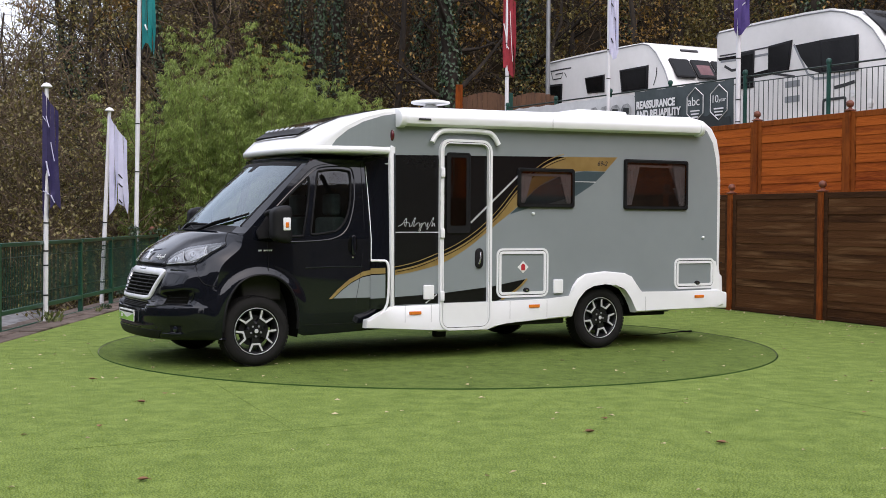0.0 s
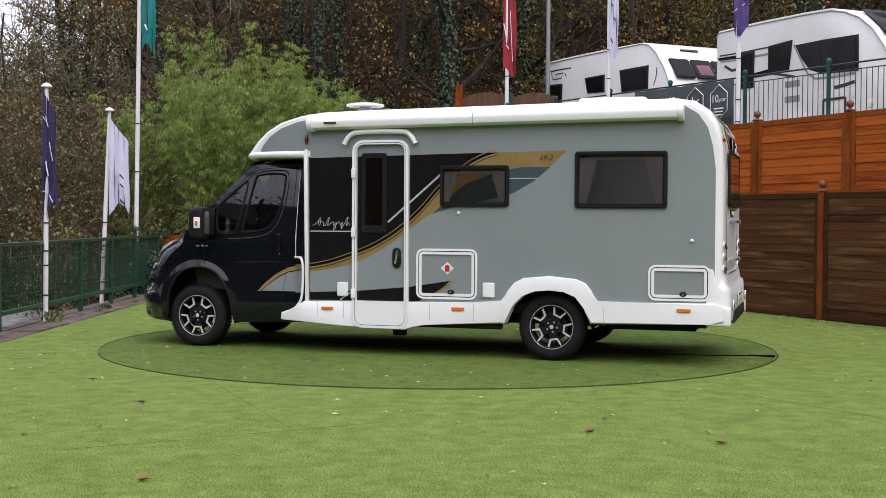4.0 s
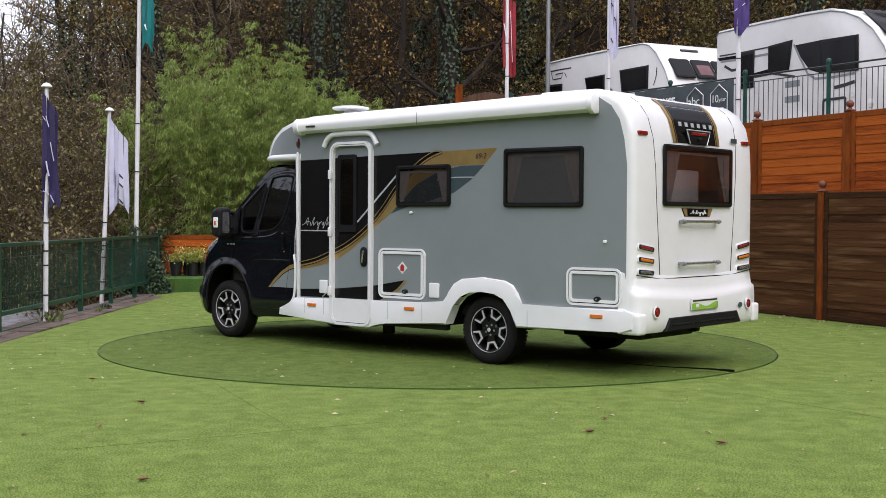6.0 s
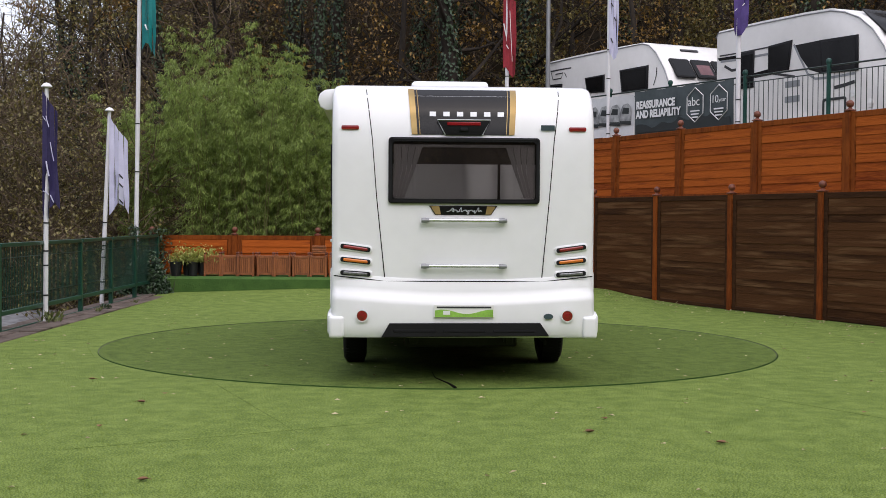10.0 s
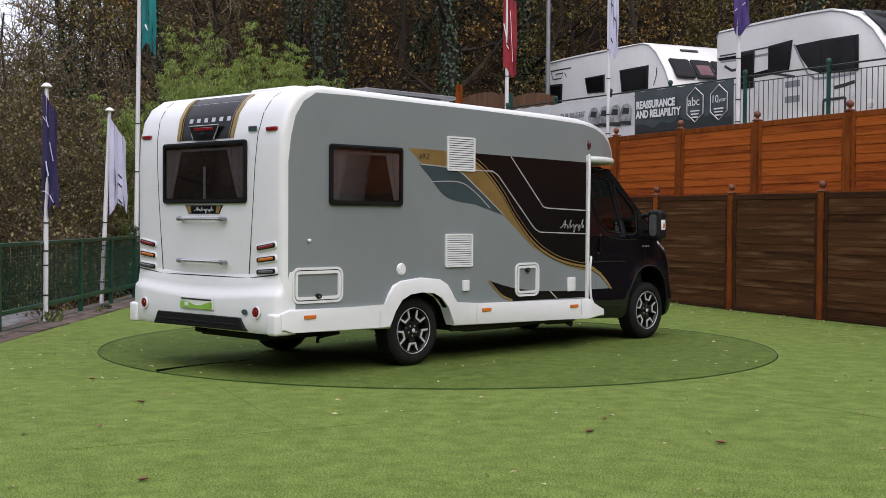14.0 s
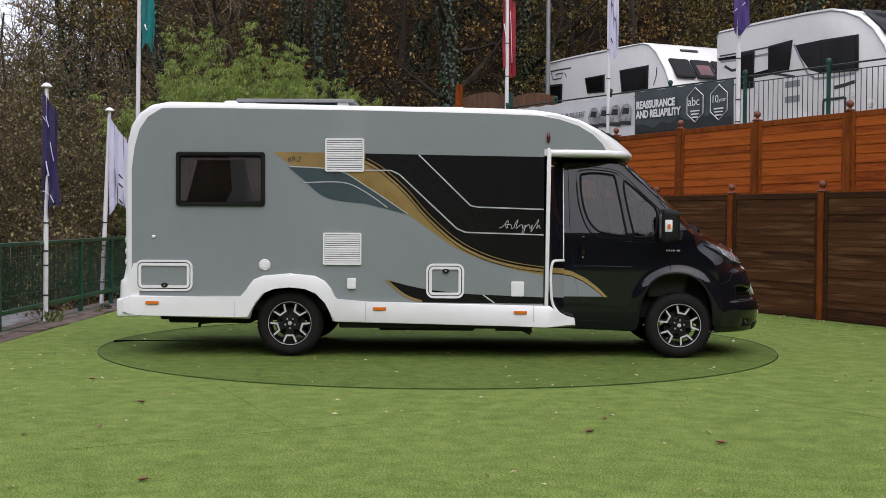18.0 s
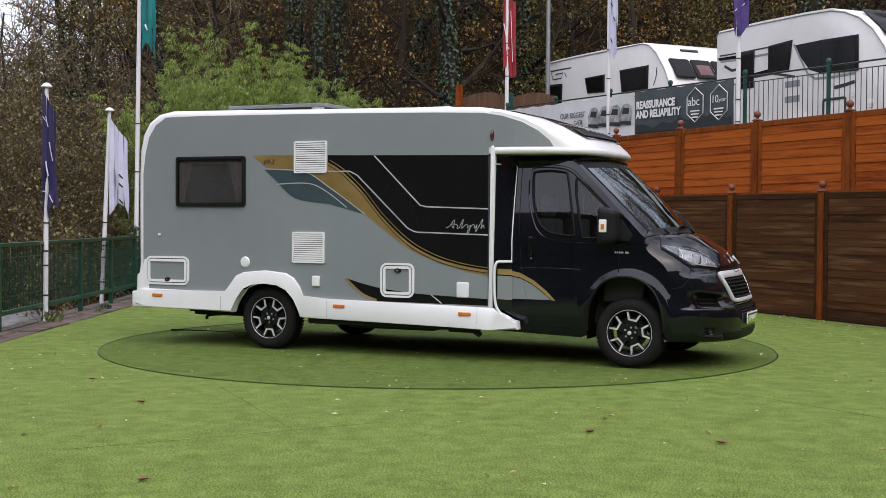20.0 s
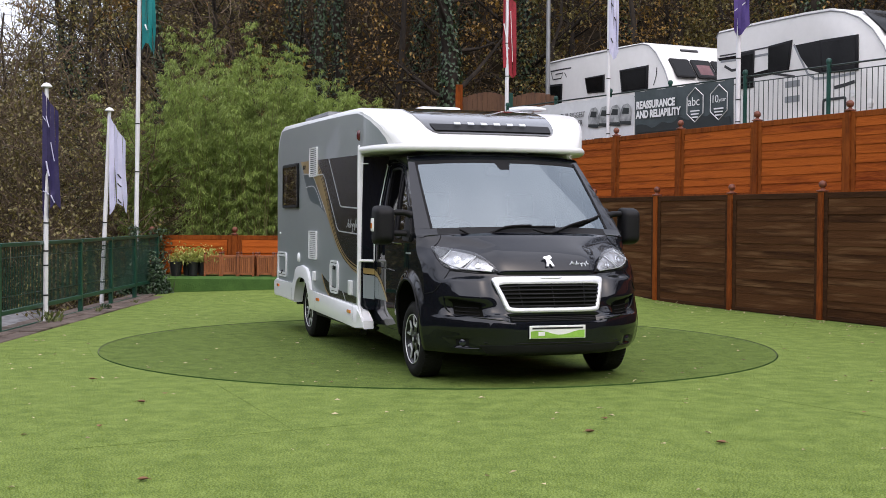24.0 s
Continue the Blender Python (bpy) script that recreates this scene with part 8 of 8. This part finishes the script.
for path in ([(4.85, -0.63), (4.45, -0.45), (4.10, -0.22), (4.04, 0.04), (4.03, 0.28)], [(5.0, 0.03), (4.5, 0.20), (4.02, 0.43), (3.92, 0.65), (3.82, 0.85)]):
    w = front_tube("wiper", path[:4], 0.010, M_SEAL, 0.035, label="black windscreen wiper")
    front_tube("wiper_blade", path[1:], 0.011, M_SEAL, 0.018, w)

# nose window above the cab
def nose_patch(name, rows, mat, out, label="", thick=0.006):
    """rows: (x, z) on the nose outline and the half width there."""
    bm = bmesh.new()
    g = []
    for k, (x, z, w) in enumerate(rows):
        a, b = rows[max(0, k - 1)], rows[min(len(rows) - 1, k + 1)]
        d = Vector((b[0] - a[0], b[1] - a[1])).normalized()
        n = Vector((-d.y, d.x)) * out
        if n.y < 0:
            n = -n
        g.append([bm.verts.new((nose_curve(x, w * i / 8) + n.x, w * i / 8, z + n.y)) for i in range(-8, 9)])
    f = []
    for a, b in zip(g, g[1:]):
        for i in range(16):
            f.append(bm.faces.new((a[i], a[i + 1], b[i + 1], b[i])))
    bmesh.ops.recalc_face_normals(bm, faces=bm.faces)
    thicken(bm, f, thick)
    return part(name, bm, mat, motorhome, label, smooth=50)


nose_patch("nose_window", [(1.02, 2.527, 0.66), (1.10, 2.515, 0.70), (1.23, 2.495, 0.72), (1.35, 2.463, 0.715), (1.47, 2.43, 0.705), (1.57, 2.385, 0.695), (1.66, 2.34, 0.68), (1.74, 2.285, 0.66), (1.80, 2.24, 0.62), (1.82, 2.222, 0.56)],
           M_NOSE, 0.012, "dark curved window in the nose above the cab", 0.014)
nose_patch("nose_panel_edge", [(1.70, 2.312, 0.62), (1.74, 2.285, 0.615), (1.80, 2.242, 0.60)], M_PLASTIC, 0.02, "", 0.004)
for i in range(6):
    y = -0.36 + i * 0.135
    bm = bmesh.new()
    box(bm, -0.02, 0.02, -0.032, 0.032, -0.003, 0.004)
    part("emblem_block", bm, M_SILVER, motorhome, m=Matrix.Translation((nose_curve(1.725, y) + 0.026, y, 2.33)) @ pose(0, 0, 0, 0, 36, 0))

# ---- inside the cab
inn = piece("cab_interior", None, motorhome, "dim cab interior with seats and dashboard")
bm = bmesh.new()
box(bm, 1.155, 1.17, -0.98, 0.98, 0.35, 2.0)
box(bm, 1.16, 2.04, -0.95, 0.95, 0.35, 0.5)
part("lining", bm, M_DARKIN, inn)
bm = bmesh.new()
prism(bm, [(2.2, 0.6), (2.2, 1.12), (2.28, 1.2), (2.5, 1.25), (2.66, 1.26), (2.68, 1.2), (2.6, 0.6)], "y", -0.85, 0.85, 0.03, 2)
part("dashboard", bm, M_DARKIN, inn, "dark grey dashboard", smooth=50)
bm = bmesh.new()
tube(bm, [(2.0 + 0.10 * math.sin(a), -0.42 + 0.20 * math.cos(a), 1.22 + 0.17 * math.sin(a)) for a in [2 * math.pi * k / 24 for k in range(24)]], 0.016, 8, True)
tube(bm, [(2.0, -0.42, 1.22), (2.22, -0.42, 1.12)], 0.04, 8)
tube(bm, [(2.0, -0.61, 1.22), (2.0, -0.42, 1.22), (2.0, -0.23, 1.22)], 0.018, 6)
part("steering_wheel", bm, M_SEAL, inn, "black steering wheel", smooth=60)
for y in (-0.45, 0.45):
    for nm, (x0, x1, w, z0, z1, bv) in (("seat_base", (1.5, 1.98, 0.24, 0.55, 0.82, 0.05)), ("seat_back", (1.42, 1.58, 0.23, 0.80, 1.42, 0.05)), ("headrest", (1.43, 1.54, 0.13, 1.44, 1.66, 0.04))):
        bm = bmesh.new()
        box(bm, x0, x1, y - w, y + w, z0, z1, bv, 3)
        part(nm, bm, M_SEATC, inn, "grey cloth seat", smooth=60)
bm = bmesh.new()
box(bm, 2.0, 2.06, -0.12, 0.12, 1.82, 1.92, 0.02, 2)
part("sensor_pod", bm, M_SEAL, inn)


# ------------------------------------------------------------ touring caravans on the terrace
M_CARAVAN = surf("white_caravan_panel", (0.765, 0.755, 0.73), 0.35, var=0.05, scale=1.5, fine=8, bump=0.0, coat=0.2)
M_NOTICE = surf("faded_red_notice", (0.07, 0.012, 0.016), 0.3, second=(0.16, 0.06, 0.065), scale=6, fine=30, bump=0.0)
M_CARGLASS = surf("dark_caravan_window", (0.005, 0.005, 0.0055), 0.12, var=0.3, scale=2, bump=0.0, spec=0.12)


def caravan(label, origin, direction, outline, windows, width=2.2):
    """A touring caravan: its near side wall in the local xz plane, x from its rear to its front."""
    d = Vector((*direction, 0)).normalized()
    n = Vector((-d.y, d.x, 0))
    c = thing("caravan", label, "caravan", group="caravans on the upper terrace")
    c.matrix_world = Matrix(((d.x, n.x, 0, origin[0]), (d.y, n.y, 0, origin[1]), (0, 0, 1, 2.85), (0, 0, 0, 1)))
    bm = bmesh.new()
    prism(bm, outline, "y", 0.0, width, 0.045, 3)
    part("body", bm, M_CARAVAN, c, smooth=35)
    for pts in windows:
        bm = bmesh.new()
        prism(bm, pts, "y", 0.004, -0.03, 0.012, 2)
        w = part("window", bm, M_PLASTIC, c, "dark acrylic window", smooth=50)
        cx, cz = sum(p[0] for p in pts) / len(pts), sum(p[1] for p in pts) / len(pts)
        bm = bmesh.new()
        prism(bm, [(cx + (x - cx) * 0.88, cz + (z - cz) * 0.84) for x, z in pts], "y", -0.029, -0.034)
        part("pane", bm, M_CARGLASS, w)
    # edge trim along the roof line
    bm = bmesh.new()
    roof = [p for p in outline if p[1] > 1.2]
    tube(bm, [(x, -0.004, z - 0.05 if x < outline[-1][0] * 0.75 else z - 0.03) for x, z in roof], 0.014, 6)
    part("edge_trim", bm, M_LAMP, c)
    return c


def wheel_and_hitch(c, x):
    bm = bmesh.new()
    prism(bm, [(x + 0.47 * math.cos(math.pi * i / 12), 0.34 + 0.44 * math.sin(math.pi * i / 12)) for i in range(13)], "y", 0.0, -0.02, 0.006, 1)
    a = part("wheel_arch", bm, M_CARAVAN, c, smooth=40)
    bm = bmesh.new()
    lathe(bm, [(0.20, -0.03), (0.30, -0.035), (0.335, -0.01), (0.335, 0.15)], 28, "y", (x, 0, 0.335))
    w = part("wheel", bm, M_TYRE, c, smooth=35)
    bm = bmesh.new()
    lathe(bm, [(0.003, -0.05), (0.08, -0.045), (0.19, -0.03), (0.21, -0.02)], 20, "y", (x, 0, 0.335))
    part("wheel_trim", bm, M_RIMS, w, smooth=35)
    bm = bmesh.new()
    box(bm, x - 0.5, x + 1.2, 0.15, 2.0, 0.22, 0.45, 0.02)
    part("underframe", bm, M_UNDER, c)


c1 = caravan("white touring caravan with dark windows and a sloped front", (2.76, 33.79), (0.432, -0.902),
             [(-0.09, 0.42), (-0.10, 2.70), (-0.04, 2.77), (1.5, 2.78), (3.2, 2.77), (4.45, 2.75), (4.72, 2.68), (5.0, 2.48), (5.35, 2.05), (5.62, 1.55), (5.80, 0.95), (5.80, 0.42)],
             [[(0.12, 1.50), (0.78, 1.50), (0.82, 2.12), (0.14, 2.15)], [(2.06, 1.76), (2.84, 1.72), (2.84, 2.16), (1.94, 2.16)], [(3.62, 1.62), (4.70, 1.62), (4.72, 2.19), (3.52, 2.19)]])
wheel_and_hitch(c1, 2.6)
for pts, w in (([(0.20, 2.50), (0.75, 2.50), (1.25, 2.49)], 0.035), ([(0.24, 2.47), (0.32, 2.27), (0.75, 2.27), (0.85, 2.40), (0.45, 2.40)], 0.03), ([(0.92, 2.40), (1.02, 2.27)], 0.03)):
    bm = bmesh.new()
    stroke(bm, [Vector(p) for p in pts], w, -1, 0.004)
    part("decal_stroke", bm, M_INKD, c1)
bm = bmesh.new()
stroke(bm, smooth_path([(4.92, 1.70), (5.02, 1.90), (5.05, 2.10)], 4), 0.03, -1, 0.004)
part("decal_stroke", bm, M_INKD, c1)
for y0, y1 in ((0.22, 0.78), (0.82, 1.38), (1.42, 1.98)):        # three front windows on the sloping nose
    bm = bmesh.new()
    prism(bm, rounded(y0, y1, -0.30, 0.30, 0.05, 3), "x", -0.01, 0.03, 0.01, 2)
    w = part("front_window", bm, M_PLASTIC, c1, "dark front window", smooth=50, m=Matrix.Translation((5.345, 0, 2.07)) @ pose(0, 0, 0, 0, -39, 0))
    bm = bmesh.new()
    prism(bm, rounded(y0 + 0.04, y1 - 0.04, -0.26, 0.26, 0.04, 3), "x", 0.03, 0.034)
    part("pane", bm, M_CARGLASS, w)
    if y0 > 0.5:
        bm = bmesh.new()
        prism(bm, rounded(y0 + 0.10, y1 - 0.08, -0.20, 0.12, 0.01, 2), "x", 0.0345, 0.036)
        part("red_notice", bm, M_NOTICE, w, "red printed notice in the window")
bm = bmesh.new()
box(bm, -0.012, 0.012, 0.75, 1.25, -0.035, 0.035)
part("name_bar", bm, M_INKD, c1, m=Matrix.Translation((4.93, 0, 2.555)) @ pose(0, 0, 0, 0, -52, 0) @ pose(0, 0, 0.01))

c2 = caravan("white touring caravan with dark swept windows behind the railing", (6.06, 28.05), (0.423, -0.906),
             [(0.0, 0.42), (-0.01, 2.66), (0.06, 2.76), (1.5, 2.775), (2.9, 2.765), (3.62, 2.74), (4.0, 2.66), (4.40, 2.48), (4.75, 2.22), (5.05, 1.86), (5.30, 1.35), (5.42, 0.8), (5.40, 0.42)],
             [[(0.80, 1.40), (1.30, 1.40), (1.32, 2.18), (0.80, 2.17)], [(1.78, 1.66), (2.42, 1.66), (2.52, 2.26), (1.78, 2.22)],
              [(3.38, 1.48), (4.40, 1.44), (4.39, 2.13), (3.35, 2.15)]])
wheel_and_hitch(c2, 2.72)
for pts in ([(2.57, 2.14), (3.33, 2.15), (3.36, 1.49), (3.02, 1.60), (2.78, 1.86)], [(0.05, 2.16), (0.78, 2.15), (0.80, 2.08), (0.12, 2.09)], [(1.25, 1.70), (1.76, 1.74), (1.76, 1.66), (1.26, 1.62)]):
    bm = bmesh.new()
    prism(bm, pts, "y", 0.004, -0.004)
    part("black_decal", bm, M_CARGLASS, c2)
for pts, w, mat in (([(0.12, 2.20), (0.9, 2.19), (1.75, 2.20)], 0.03, M_INKD), ([(0.16, 2.07), (0.9, 2.05), (1.78, 2.06)], 0.05, M_LAMP), ([(0.30, 1.96), (0.55, 1.84), (0.82, 1.84)], 0.06, M_INKD),
                    ([(1.32, 1.62), (1.9, 1.64), (2.6, 1.50)], 0.05, M_INKD), ([(2.56, 2.16), (2.72, 1.9), (2.98, 1.52), (3.2, 1.40), (3.7, 1.38), (4.3, 1.40)], 0.05, M_LAMP),
                    ([(2.3, 1.36), (2.75, 1.36)], 0.13, M_LAMP), ([(2.3, 1.05), (2.75, 1.05)], 0.13, M_LAMP), ([(3.75, 1.17), (4.05, 1.20), (4.3, 1.24)], 0.07, M_INKD)):
    bm = bmesh.new()
    stroke(bm, [Vector(p) for p in pts], w, -1, 0.004)
    part("decal_stroke", bm, mat, c2)
for x0, x1, z0, z1, mat in ((3.42, 4.08, 0.56, 0.98, M_INKD), (4.16, 4.32, 0.95, 1.08, M_PLATE)):
    bm = bmesh.new()
    ring(bm, rounded(x0, x1, z0, z1, 0.06, 4), rounded(x0 + 0.05, x1 - 0.05, z0 + 0.05, z1 - 0.05, 0.03, 4), "y", 0.0, -0.012)
    part("service_hatch", bm, mat, c2)
bm = bmesh.new()
lathe(bm, [(0.003, -0.02), (0.03, -0.02), (0.05, -0.012), (0.085, -0.012), (0.09, 0)], 20, "y", (4.72, 0, 0.80))
part("round_port", bm, M_CARAVAN, c2, smooth=35)
bm = bmesh.new()
prism(bm, [(0.15, -0.42), (2.05, -0.42), (1.95, 0.52), (0.25, 0.52)], "x", -0.01, 0.03, 0.02, 2)
part("front_window", bm, M_CARGLASS, c2, "large dark wrap-round front window", smooth=50, m=Matrix.Translation((4.60, 0, 2.335)) @ pose(0, 0, 0, 0, -53, 0))


# ------------------------------------------------------------ what moves
def motions():
    steps = [i * 0.5 for i in range(49)]
    walk(turntable, [(t, Matrix.Translation(CENTRE) @ pose(0, 0, 0, 0, 0, heading(t))) for t in steps])
    walk(deck_leaves, [(t, Matrix.Translation(CENTRE) @ pose(0, 0, 0, 0, 0, heading(t))) for t in steps])
    walk(motorhome, [(t, Matrix.Translation(CENTRE) @ pose(0, 0, 0, 0, 0, heading(t)) @ pose(0, -0.0725, 0.006)) for t in steps])
    for s, i, w, swing, seed in FLAGS:
        rows = []
        for k in range(25):
            t = k * 1.0

            def angle(j):
                return swing * (0.6 * math.sin(t * 1.1 + seed * 1.7 - j * 0.7) + 0.4 * math.sin(t * 0.47 + seed * 2.9 - j * 0.5))
            m = Matrix.Identity(4)
            fold = (12, -44, 40, -34)
            for j in range(i + 1):
                m = m @ pose(w if j else 0, 0, 0, 0, 0, angle(j) + fold[j])
            rows.append((t, m))
        walk(s, rows)


motions()
